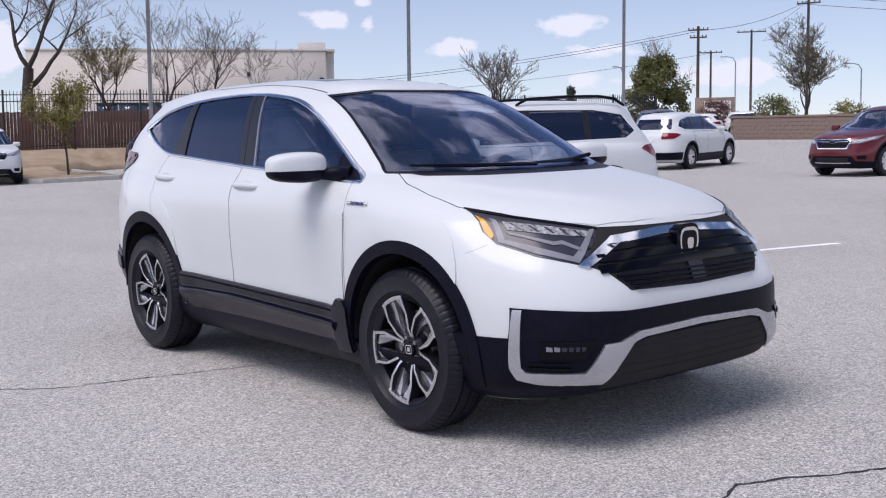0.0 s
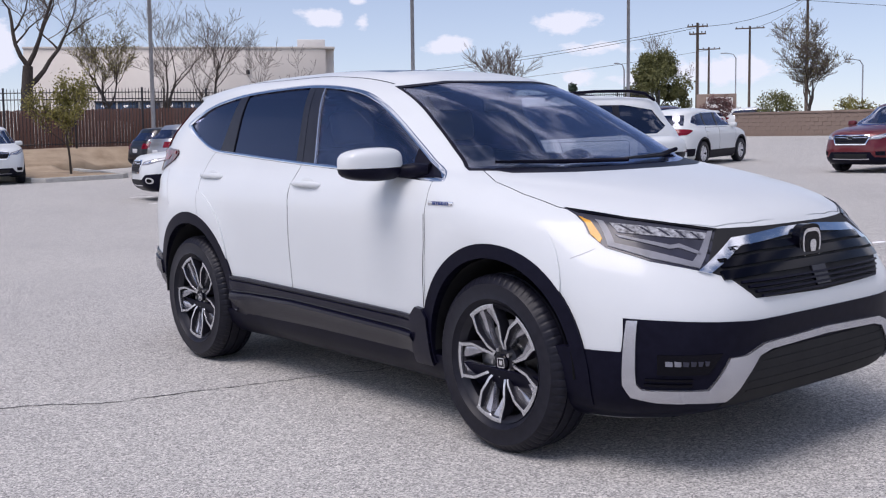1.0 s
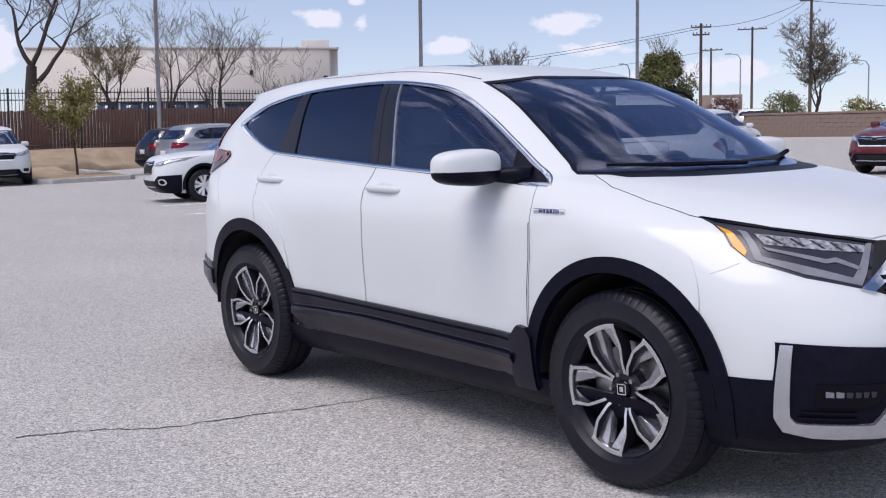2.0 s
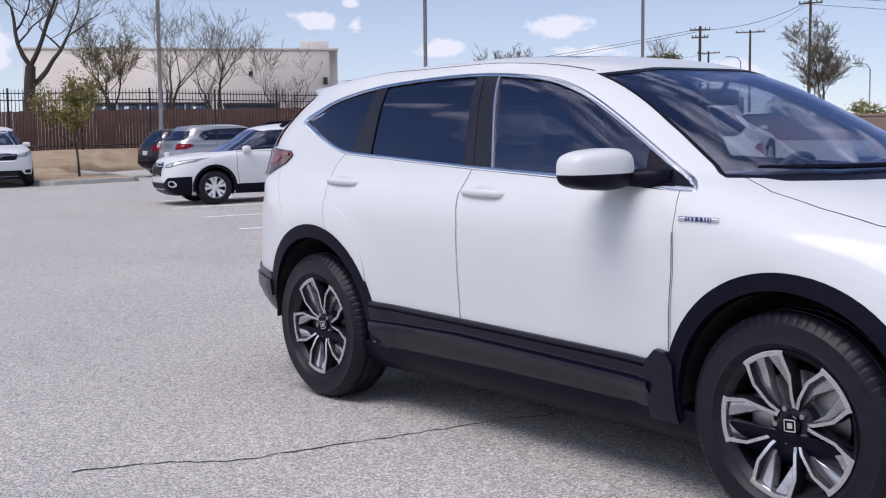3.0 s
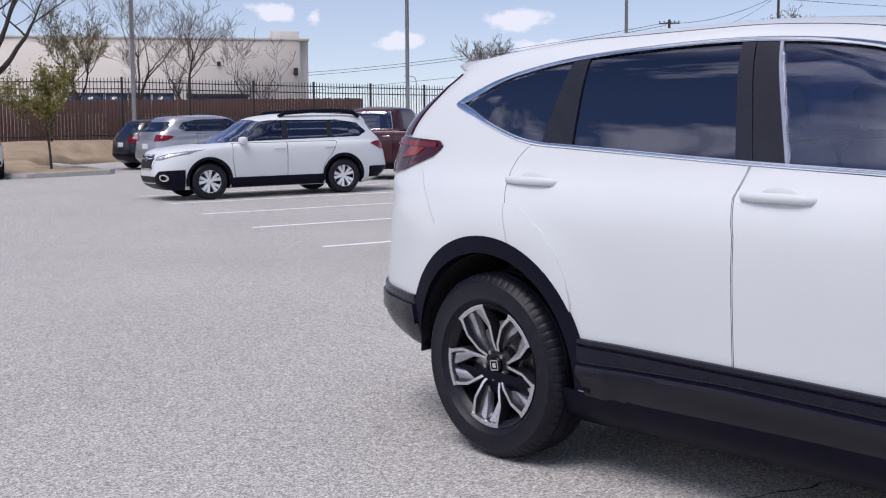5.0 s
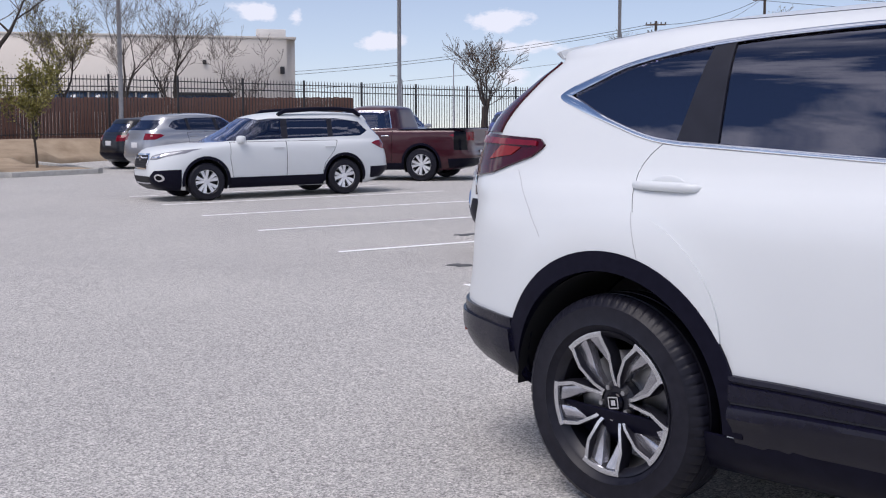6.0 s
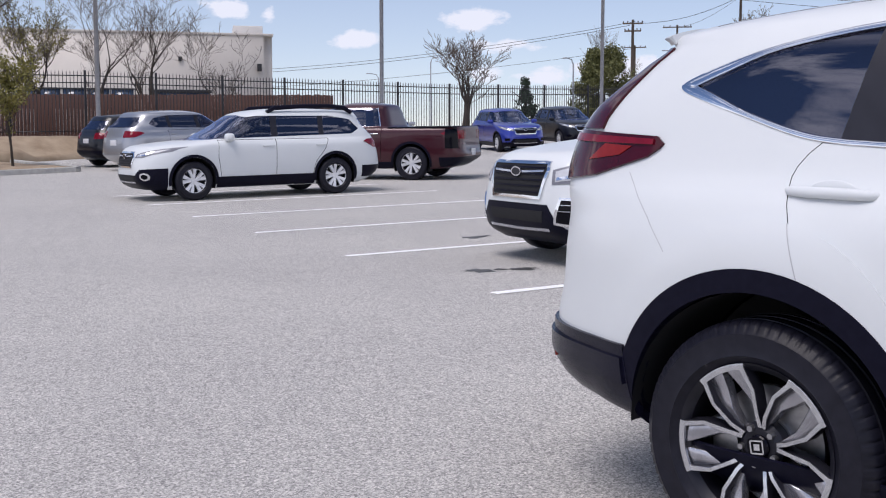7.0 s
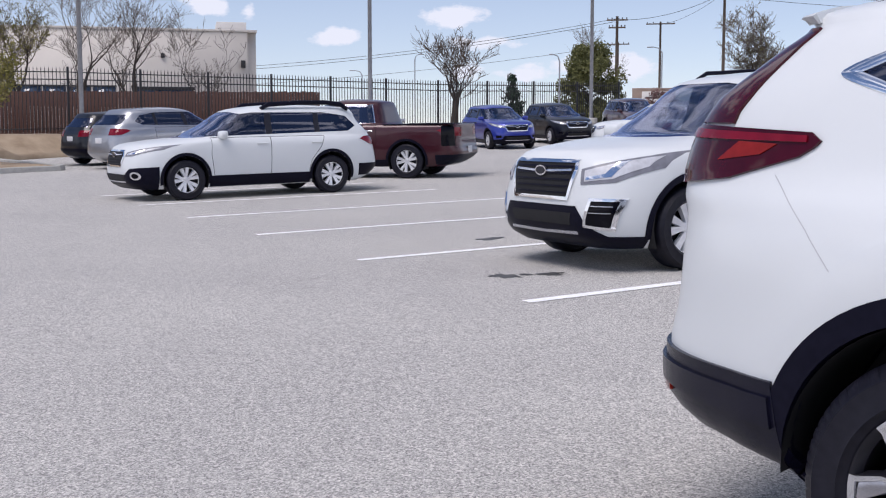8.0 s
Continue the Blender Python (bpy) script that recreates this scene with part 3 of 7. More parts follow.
# ---- the white crossover in the aisle ----
HERO = Form([
    (0.20, 2.00, 1.50, 6.0, -1.74, -1.4, 6.0, 0.780),
    (0.26, 2.15, 1.55, 6.0, -1.80, -1.4, 6.0, 0.840),
    (0.34, 2.21, 1.55, 6.0, -1.92, -1.4, 6.0, 0.872),
    (0.40, 2.22, 1.55, 6.0, -2.22, -1.45, 6.0, 0.882),
    (0.48, 2.225, 1.55, 5.5, -2.325, -1.5, 5.5, 0.892),
    (0.60, 2.235, 1.50, 5.0, -2.34, -1.5, 5.0, 0.900),
    (0.72, 2.20, 1.42, 4.0, -2.308, -1.5, 5.0, 0.908),
    (0.85, 2.13, 1.25, 3.1, -2.29, -1.5, 5.0, 0.912),
    (0.95, 2.05, 1.10, 2.7, -2.283, -1.45, 5.0, 0.908),
    (1.00, 1.94, 0.95, 2.5, -2.277, -1.4, 5.5, 0.895),
    (1.05, 1.74, 0.80, 2.4, -2.285, -1.4, 6.0, 0.872),
    (1.09, 1.50, 0.72, 2.4, -2.28, -1.4, 6.5, 0.845),
    (1.13, 1.22, 0.62, 2.6, -2.275, -1.4, 7.0, 0.822),
    (1.17, 1.12, 0.55, 3.2, -2.27, -1.4, 7.0, 0.806),
    (1.30, 0.87, 0.30, 3.6, -2.20, -1.4, 7.5, 0.760),
    (1.45, 0.57, 0.00, 3.8, -2.03, -1.35, 6.0, 0.702),
    (1.52, 0.40, -0.20, 3.8, -1.95, -1.25, 5.5, 0.662),
    (1.545, 0.33, -0.28, 3.6, -1.985, -1.2, 5.0, 0.642),
    (1.570, 0.24, -0.35, 3.4, -1.90, -1.15, 4.5, 0.612),
    (1.595, 0.12, -0.45, 3.0, -1.72, -1.1, 3.8, 0.566),
    (1.620, -0.08, -0.55, 2.6, -1.40, -1.0, 3.0, 0.480),
    (1.640, -0.36, -0.65, 2.2, -1.05, -0.8, 2.4, 0.310),
    (1.648, -0.55, -0.68, 2.0, -0.85, -0.75, 2.0, 0.120),
], [(-2.5, 0.975), (-1.9, 0.985), (-1.3, 1.0), (0.0, 0.988), (1.3, 1.0), (1.8, 0.985), (2.0, 0.97), (2.3, 0.94)],
    [(1.33, 0.37, 0.66, 0.012), (-1.33, 0.37, 0.66, 0.012)], levels=84, around=(30, 46, 28))
HERO.skin()
AXLE_F, AXLE_R, WHEEL_R, WHEEL_Y = 1.33, -1.33, 0.362, 0.80


def circle(cx, cz, r, n=48, a0=0.0, a1=360.0):
    full = abs(a1 - a0 - 360) < 1e-6
    k = n if full else n + 1
    return [(cx + r * math.cos(radians(a0 + (a1 - a0) * i / n)), cz + r * math.sin(radians(a0 + (a1 - a0) * i / n))) for i in range(k)]


def both_sides(name, me, material, parent, label=""):
    a = part(name, me, material, parent, label)
    b = part(name, mirror_y(me), material, parent, label)
    return a, b


DLO_RAW = [(0.925, 1.098), (0.805, 1.166), (0.657, 1.25), (0.412, 1.384), (0.227, 1.467), (0.022, 1.521), (-0.324, 1.555), (-0.70, 1.556),
       (-1.085, 1.536), (-1.385, 1.490), (-1.58, 1.435), (-1.69, 1.393), (-1.70, 1.370), (-1.62, 1.338), (-1.453, 1.283), (-1.28, 1.228), (-1.15, 1.207), (-1.003, 1.197),
       (-0.245, 1.146), (0.398, 1.113), (0.873, 1.083)]
DLO = smooth_poly(DLO_RAW, 4)


def dlo_in(d, rear=0.0):
    """The window outline drawn in by d, and more at its rear point."""
    return smooth_poly([(x + (rear if x < -1.55 else 0.0), z) for x, z in shrink(DLO_RAW, d)], 4)


WINDSCREEN = [(-0.705, 1.130), (-0.61, 1.35), (-0.54, 1.515), (-0.30, 1.538), (0.30, 1.538), (0.54, 1.515), (0.61, 1.35), (0.705, 1.130), (0.4, 1.118), (-0.4, 1.118)]
DOOR_F = [(0.873, 1.083), (0.892, 1.02), (0.90, 0.812), (0.882, 0.53), (0.86, 0.40), (-0.25, 0.38), (-0.244, 0.52), (-0.240, 0.93), (-0.262, 1.05), (-0.240, 1.146)]
DOOR_R = [(-0.245, 1.146), (-0.267, 1.05), (-0.245, 0.93), (-0.249, 0.52), (-0.255, 0.38), (-0.80, 0.38), (-0.88, 0.55), (-0.99, 0.715), (-1.09, 0.785), (-1.19, 0.83), (-1.208, 0.90), (-1.232, 0.98), (-1.255, 1.045), (-1.266, 1.085), (-1.268, 1.12), (-1.257, 1.15), (-1.233, 1.182), (-1.20, 1.212), (-1.003, 1.197)]
HOOD = [(1.17, 0.0), (1.16, 0.40), (1.05, 0.62), (0.99, 0.66), (1.17, 0.74), (1.36, 0.76), (1.55, 0.757), (1.65, 0.735), (1.784, 0.672), (1.936, 0.56), (2.03, 0.42), (2.07, 0.25), (2.085, 0.0)]
HOOD = HOOD + [(x, -y) for x, y in HOOD[-2:0:-1]]


def hero_car():
    F = HERO
    car = thing("white_suv", spot(0, 0), "white hybrid crossover SUV with black lower cladding on open asphalt", "car")
    body = F.base
    # wheel wells
    for ax in (AXLE_F, AXLE_R):
        for s in (-1, 1):
            y0, y1 = sorted((s * 0.52, s * 1.2))
            body = combine(body, prism(circle(ax, 0.375, 0.425 if ax > 0 else 0.44), "y", y0, y1), "DIFFERENCE")
    # the cabin's hollow
    body = combine(body, F.solid(-0.055, 0.42, 1.575, clamp=(-2.1, 1.02)), "DIFFERENCE")
    body = combine(body, prism(dlo_in(0.010), "y", -1.2, 1.2), "DIFFERENCE")
    body = combine(body, prism(WINDSCREEN, "x", -0.2, 1.35), "DIFFERENCE")
    rear_glass = [(-0.56, 1.22), (-0.50, 1.50), (0.50, 1.50), (0.56, 1.22)]
    body = combine(body, prism(rear_glass, "x", -2.6, -1.7), "DIFFERENCE")
    for door in (DOOR_F, DOOR_R):
        whole = body
        cut = shrink(door, -0.0012)
        for s in (-1, 1):
            y0, y1 = sorted((s * 0.45, s * 1.2))
            leaf = combine(whole, prism(shrink(door, 0.0012), "y", y0, y1), "INTERSECT")
            body = combine(body, prism(cut, "y", y0, y1), "DIFFERENCE")
            d = part("door", F.shade(leaf), WHITE, car, "white front door" if door is DOOR_F else "white rear door")
            handle(d, F, -0.115 if door is DOOR_F else -1.145, 1.055 if door is DOOR_F else 1.083, s)
    hood = combine(body, prism(shrink(HOOD, 0.002), "z", 0.86, 1.3), "INTERSECT")
    body = combine(body, prism(shrink(HOOD, -0.002), "z", 0.86, 1.3), "DIFFERENCE")
    part("hood", F.shade(hood), WHITE, car)
    part("body_shell", F.shade(body), WHITE, car)
    # glass
    side_glass(car, F)
    part("windscreen", F.pane(WINDSCREEN, "x", 0.0, 1.35), SCREEN, car).visible_shadow = False
    part("rear_window", F.pane(rear_glass, "x", -2.6, -1.7), TINTED, car)
    hero_trim(car, F)
    hero_wheels(car)
    hero_cabin(car, F)
    return car


def handle(door, F, x, z, s):
    y = F.half(x, z)
    bm = bmesh.new()
    pts = [(x - 0.125, -y + 0.003, z + 0.002), (x - 0.112, -y - 0.012, z + 0.001), (x - 0.06, -y - 0.019, z), (x + 0.03, -y - 0.021, z - 0.001), (x + 0.085, -y - 0.019, z - 0.002), (x + 0.118, -y - 0.012, z - 0.004), (x + 0.128, -y + 0.003, z - 0.004)]
    tube(bm, pts, [0.007, 0.010, 0.0115, 0.012, 0.012, 0.010, 0.007], 12)
    for v in bm.verts:
        v.co.z = z + (v.co.z - z) * 1.3
    me = to_mesh(bm, 60)
    if s > 0:
        me = mirror_y(me)
    part("handle", me, WHITE, door, "white pull handle")
    bowl = bmesh.new()
    bmesh.ops.create_uvsphere(bowl, u_segments=28, v_segments=14, radius=1.0)
    for v in bowl.verts:
        v.co = (x + 0.006 + v.co.x * 0.072, -y + 0.0025 + v.co.y * 0.006, z - 0.001 + v.co.z * 0.034)
    me = to_mesh(bowl, 60)
    part("handle_cup", me if s < 0 else mirror_y(me), WHITE, door)


def clip_x(poly, line, keep):
    """The part of an outline on one side of a slanted line ((x, z) below, (x, z) above); keep 1: the front side."""
    (x0, z0), (x1, z1) = line

    def side(p):
        return keep * (p[0] - (x0 + (x1 - x0) * (p[1] - z0) / (z1 - z0)))
    out = []
    for i in range(len(poly)):
        a, b = poly[i], poly[(i + 1) % len(poly)]
        sa, sb = side(a), side(b)
        if sa >= 0:
            out.append(a)
        if sa * sb < 0:
            t = sa / (sa - sb)
            out.append((a[0] + (b[0] - a[0]) * t, a[1] + (b[1] - a[1]) * t))
    return out


def band(F, outer, inner, off, thick):
    """A closed frame on the body's right side, between two outlines with as many points."""
    bm = bmesh.new()
    rows = []
    for (xo, zo), (xi, zi) in zip(outer, inner):
        row = []
        for k, d in ((0.0, off - thick), (0.0, off - 0.002), (0.25, off), (0.75, off), (1.0, off - 0.002), (1.0, off - thick)):
            x, z = xo + (xi - xo) * k, zo + (zi - zo) * k
            row.append(bm.verts.new((x, -F.half(x, z) - d, z)))
        rows.append(row)
    for p, q in zip(rows, rows[1:] + rows[:1]):
        for k in range(5):
            bm.faces.new((p[k], p[k + 1], q[k + 1], q[k]))
    bmesh.ops.recalc_face_normals(bm, faces=bm.faces)
    return to_mesh(bm, 50)


def side_glass(car, F):
    inner = dlo_in(0.012)
    right = (-1.3, -0.3)
    both_sides("window_surround", band(F, DLO, dlo_in(0.0155, 0.036), 0.004, 0.014), CHROME, car, "bright chrome window surround")
    b_rear, b_front = ((-0.303, 1.168), (-0.381, 1.533)), ((-0.125, 1.156), (-0.24, 1.531))
    d_rear, d_front = ((-1.152, 1.217), (-1.092, 1.529)), ((-0.998, 1.206), (-1.02, 1.525))
    m_line = ((0.70, 1.13), (0.657, 1.25))
    for s, nm, poly, mat, lab in (
            ("g", "front_door_window", clip_x(clip_x(inner, b_front, 1), m_line, -1), LIGHTGLASS, "lightly tinted front window"),
            ("g", "rear_door_window", clip_x(clip_x(inner, b_rear, -1), d_front, 1), TINTED, "dark tinted rear window"),
            ("g", "quarter_window", clip_x(inner, d_rear, -1), TINTED, "dark tinted quarter window"),
            ("p", "pillar_cover", clip_x(clip_x(inner, b_rear, 1), ((-0.238, 1.15), (-0.333, 1.55)), -1), PILLAR, ""),
            ("p", "pillar_cover", clip_x(clip_x(inner, ((-0.234, 1.15), (-0.329, 1.55)), 1), b_front, -1), PILLAR, ""),
            ("p", "pillar_cover", clip_x(clip_x(inner, d_rear, 1), d_front, -1), PILLAR, ""),
            ("p", "mirror_patch", clip_x(inner, m_line, 1), CLAD, "")):
        both_sides(nm, F.pane(poly, "y", *right, off=-0.008 if s == "g" else -0.001, thick=0.004 if s == "g" else 0.012), mat, car, lab)
    # bright channel at the front window's rear edge
    both_sides("window_channel", F.pane(clip_x(clip_x(inner, b_front, 1), ((-0.113, 1.156), (-0.228, 1.531)), -1), "y", *right, off=0.001, thick=0.01), SATIN, car)


def ribbon(F, pts, width, axis, a, b, off=0.002, thick=0.004):
    """A narrow strip along points of an outline, on the body's surface."""
    lo, hi = [], []
    for i, p in enumerate(pts):
        d = (Vector(pts[min(i + 1, len(pts) - 1)]) - Vector(pts[max(i - 1, 0)])).normalized()
        n = Vector((-d.y, d.x)) * width / 2
        lo.append(tuple(Vector(p) + n))
        hi.append(tuple(Vector(p) - n))
    return F.pane(lo + hi[::-1], axis, a, b, off=off, thick=thick)


def sill_loft(F):
    """The right sill's plastic: a lip, a groove, a rib with a bright upper edge and a tucked-in lower panel."""
    bm, rows = bmesh.new(), []
    for i in range(37):
        x = -0.865 + 1.66 * i / 36
        t = i / 36
        top = 0.537 - 0.036 * t
        low = 0.300 + 0.02 * math.sin(math.pi * t) * 0.3
        fade = min(t / 0.36, 1.0)
        rib = top - 0.060 - 0.012 * t - 0.028 * (1 - fade)
        prof = [(top, 0.002), (top - 0.002, 0.014), (top - 0.016, 0.017), (top - 0.020, 0.009), (top - 0.024, 0.009), (top - 0.028, 0.020), (rib + 0.010, 0.022), (rib + 0.006, 0.012),
                (rib, 0.014), (rib - 0.008, 0.036 - 0.008 * (1 - fade)), (rib - 0.022, 0.040 - 0.006 * (1 - fade)), (rib - 0.040, 0.030 + 0.008 * (1 - fade)), ((rib + low) / 2, 0.014), (low + 0.02, 0.002), (low, -0.012), (low - 0.05, -0.05)]
        rows.append([bm.verts.new((x, -F.half(x, z) - d, z)) for z, d in prof])
    for p, q in zip(rows, rows[1:]):
        for k in range(len(p) - 1):
            bm.faces.new((p[k], q[k], q[k + 1], p[k + 1]))
    for end in (rows[0], rows[-1]):
        bm.faces.new(end)
    bmesh.ops.recalc_face_normals(bm, faces=bm.faces)
    if bm.faces[0].normal.y > 0:
        bmesh.ops.reverse_faces(bm, faces=bm.faces)
    return to_mesh(bm, 32)


def hero_trim(car, F):
    R = (-1.3, -0.3)

    def fv(poly):
        return [(y * 0.97, z) for y, z in poly]
    # lower cladding
    for ax, r0, r1, lo, hi in ((AXLE_F, 0.416, 0.474, -14, 190), (AXLE_R, 0.431, 0.497, -4, 190)):
        ring = circle(ax, 0.375, r1, 40, lo, hi) + circle(ax, 0.375, r0, 40, hi, lo)
        both_sides("wheel_arch_trim", F.pane(ring, "y", *R, off=0.010, thick=0.05), CLAD, car, "black plastic wheel arch trim")
    both_sides("sill_trim", sill_loft(F), SATINBLACK, car, "black plastic sill trim with two raised ribs")
    both_sides("sill_end", F.pane([(0.78, 0.495), (0.80, 0.512), (0.832, 0.543), (0.875, 0.538), (0.905, 0.50), (0.905, 0.285), (0.78, 0.285)], "y", *R, off=0.024, thick=0.03), SATINBLACK, car)
    # raised lips over the wheel arches
    for ax, r0, r1, lo, hi in ((AXLE_F, 0.44, 0.64, 40, 150), (AXLE_R, 0.46, 0.635, 28, 150)):
        ring = circle(ax, 0.375, r0, 44, hi, lo)
        for k in range(45):
            a, r = radians(lo + (hi - lo) * k / 44), r0 + 0.02 + (r1 - r0 - 0.02) * max(math.sin(math.pi * k / 44), 0.0) ** 0.75
            ring.append((ax + r * math.cos(a), 0.375 + r * math.sin(a)))
        both_sides("arch_flare", F.pane(ring, "y", *R, off=0.008, thick=0.010), WHITE, car)
    both_sides("body_joint", ribbon(F, [(-1.238, 1.0), (-1.208, 0.90), (-1.19, 0.84)], 0.0022, "y", *R, off=0.0094, thick=0.002), SEAM, car)
    both_sides("body_joint", ribbon(F, [(0.897, 0.95), (0.90, 0.812), (0.89, 0.66), (0.882, 0.545)], 0.0026, "y", *R, off=0.0094, thick=0.002), TRIMGREY, car)
    part("lower_bumper_trim", F.pane([(1.66, 0.482), (2.6, 0.482), (2.6, 0.205), (1.60, 0.205)], "y", -1.2, 1.2, off=0.004, thick=0.03), CLAD, car)
    part("underbody_skirt", F.pane([(-2.6, 0.335), (1.7, 0.335), (1.7, 0.198), (-2.6, 0.198)], "y", -1.2, 1.2, off=0.003, thick=0.01), CLAD, car)
    part("rear_bumper_trim", F.pane([(-2.6, 0.612), (-1.79, 0.593), (-1.745, 0.335), (-2.6, 0.43)], "y", -1.2, 1.2, off=0.012, thick=0.03), SATINBLACK, car, "black lower rear bumper")
    part("rear_bumper_step", F.pane([(-2.6, 0.575), (-1.795, 0.553), (-1.785, 0.47), (-2.6, 0.525)], "y", -1.2, 1.2, off=0.022, thick=0.014), SATINBLACK, car)
    both_sides("rear_reflector", F.pane([(-2.35, 0.515), (-2.20, 0.50), (-2.20, 0.475), (-2.35, 0.485)], "y", *R, off=0.020, thick=0.01), ORANGERED, car)
    bump = [(-0.835, 0.605), (-0.45, 0.582), (0.45, 0.582), (0.835, 0.605), (0.86, 0.30), (0.84, 0.215), (-0.84, 0.215), (-0.86, 0.30)]
    part("front_bumper_trim", F.pane(fv(bump), "x", 1.88, 2.6, off=0.005, thick=0.03), CLAD, car, "black lower front bumper")
    lip = [(-0.785, 0.345), (-0.775, 0.300), (-0.555, 0.288), (-0.50, 0.372), (-0.43, 0.452), (-0.36, 0.468), (0.0, 0.478), (0.0, 0.506), (-0.40, 0.494), (-0.50, 0.460), (-0.575, 0.458), (-0.650, 0.345)]
    both_sides("bumper_lip", F.pane(fv(lip), "x", 1.7, 2.6, off=0.018, thick=0.022), SATIN, car, "satin silver bumper lip")
    both_sides("bumper_lip_end", F.pane([(1.948, 0.600), (1.930, 0.360), (1.948, 0.312), (2.02, 0.296), (2.10, 0.293), (2.10, 0.340), (1.990, 0.345), (1.976, 0.365), (1.984, 0.600)], "y", *R, off=0.0175, thick=0.022), SATIN, car)
    part("lower_intake", F.pane([(-0.48, 0.372), (-0.41, 0.445), (-0.3, 0.462), (0.3, 0.462), (0.41, 0.445), (0.48, 0.372), (0.54, 0.262), (-0.54, 0.262)], "x", 1.9, 2.6, off=0.009, thick=0.01), DARK, car)
    for z in (0.32, 0.355, 0.39, 0.425):
        part("intake_bar", ribbon(F, [(-0.46, z), (0.0, z - 0.004), (0.46, z)], 0.008, "x", 1.9, 2.6, 0.012, 0.008), DARK, car)
    fog = [(-0.788, 0.478), (-0.60, 0.478), (-0.655, 0.405), (-0.788, 0.405)]
    for me in both_sides("fog_lamp", F.pane(fv(fog), "x", 1.7, 2.6, off=0.012, thick=0.012), GLOSSBLACK, car, "black fog lamp panel with small clear lamps"):
        s = 1 if me.data.vertices[0].co.y > 0 else -1
        for k in range(6):
            y = -0.752 + 0.0205 * k
            led = F.pane([(y, 0.456), (y + 0.016, 0.454), (y + 0.016 - 0.003 * k * 0.4, 0.438), (y, 0.438)], "x", 1.7, 2.6, off=0.017, thick=0.006)
            part("lamp_cell", led if s < 0 else mirror_y(led), CLEARL if k < 2 else LAMPDARK, me)
    for z in (0.365, 0.385):
        both_sides("intake_bar", ribbon(F, [(-0.785, z), (-0.68, z)], 0.008, "x", 1.7, 2.6, 0.013, 0.01), GLOSSBLACK, car)
    # grille
    gr = [(-0.445, 0.906), (-0.2, 0.902), (0.2, 0.902), (0.445, 0.906), (0.60, 0.775), (0.50, 0.735), (0.42, 0.66), (0.0, 0.648), (-0.42, 0.66), (-0.50, 0.735), (-0.60, 0.775)]
    g = part("grille", F.pane(fv(gr), "x", 1.7, 2.6, off=0.003, thick=0.03), DARK, car, "gloss black grille")
    for k, z in enumerate((0.668, 0.686, 0.704, 0.722)):
        h = 0.383 + 0.024 * k
        part("grille_bar", ribbon(F, [(-h, z), (0.0, z - 0.003), (h, z)], 0.008, "x", 1.7, 2.6, 0.016, 0.012), CLAD, g)
    for z, h, tall in ((0.757, 0.515, 0.030), (0.797, 0.50, 0.030), (0.836, 0.43, 0.026)):
        part("grille_blade", ribbon(F, [(-h, z - 0.008), (-0.3, z), (0.3, z), (h, z - 0.008)], tall, "x", 1.7, 2.6, 0.012, 0.012), GLOSSBLACK, g)
    part("radar_cover", F.pane([(-0.045, 0.742), (0.045, 0.742), (0.045, 0.672), (-0.045, 0.672)], "x", 1.7, 2.6, off=0.013, thick=0.02), PILLAR, g)
    bar = [(-0.605, 0.768), (-0.405, 0.872), (-0.12, 0.893), (0.12, 0.893), (0.405, 0.872), (0.605, 0.768), (0.57, 0.757), (0.385, 0.842), (0.12, 0.862), (-0.12, 0.862), (-0.385, 0.842), (-0.57, 0.757)]
    part("grille_trim", F.pane(fv(bar), "x", 1.7, 2.6, off=0.012, thick=0.018), CHROME, g, "chrome grille bar")
    # the emblem, as a plain upright badge
    x = F.front(0, 0.815, 0.0)
    ring = [(0.060 * math.copysign(abs(math.cos(a)) ** 0.55, math.cos(a)), 0.068 * math.copysign(abs(math.sin(a)) ** 0.55, math.sin(a))) for a in (2 * math.pi * i / 40 for i in range(40))]
    for nm, sc, d, mat in (("emblem_base", 1.22, 0.016, GLOSSBLACK), ("emblem", 1.0, 0.024, CHROME), ("emblem_field", 0.80, 0.026, GLOSSBLACK), ("emblem_mark", 0.0, 0.03, CHROME)):
        bm = bmesh.new()
        k = sc if sc else 0.34
        bm.from_mesh(prism([(p[0] * k * (1.0 - 0.10 * (p[1] < 0)), p[1] * k + 0.815) for p in ring], "x", x - 0.02, x + d))
        part(nm, to_mesh(bm), mat, g)
    # headlamps
    hl = [(-0.772, 0.990), (-0.68, 0.956), (-0.57, 0.931), (-0.435, 0.905), (-0.54, 0.80), (-0.585, 0.765), (-0.713, 0.803), (-0.790, 0.850), (-0.800, 0.90)]
    for lamp in both_sides("headlamp", F.pane(fv(hl), "x", 1.3, 2.6, off=0.003, thick=0.02), LAMPDARK, car, "clear headlamp with amber corner"):
        s = 1 if lamp.data.vertices[0].co.y > 0 else -1

        def bit(nm, poly, mat, off):
            me = F.pane(fv(poly), "x", 1.3, 2.6, off=off, thick=0.006)
            if len(me.polygons):
                part(nm, me if s < 0 else mirror_y(me), mat, lamp)
        bit("amber_marker", [(-0.780, 0.962), (-0.772, 0.946), (-0.784, 0.885), (-0.796, 0.868), (-0.800, 0.90)], AMBER, 0.008)
        bit("inner_bezel", [(-0.757, 0.950), (-0.745, 0.945), (-0.765, 0.868), (-0.60, 0.800), (-0.56, 0.828), (-0.475, 0.900), (-0.455, 0.900), (-0.548, 0.812), (-0.592, 0.776), (-0.713, 0.815), (-0.785, 0.858)], CLEARL, 0.008)
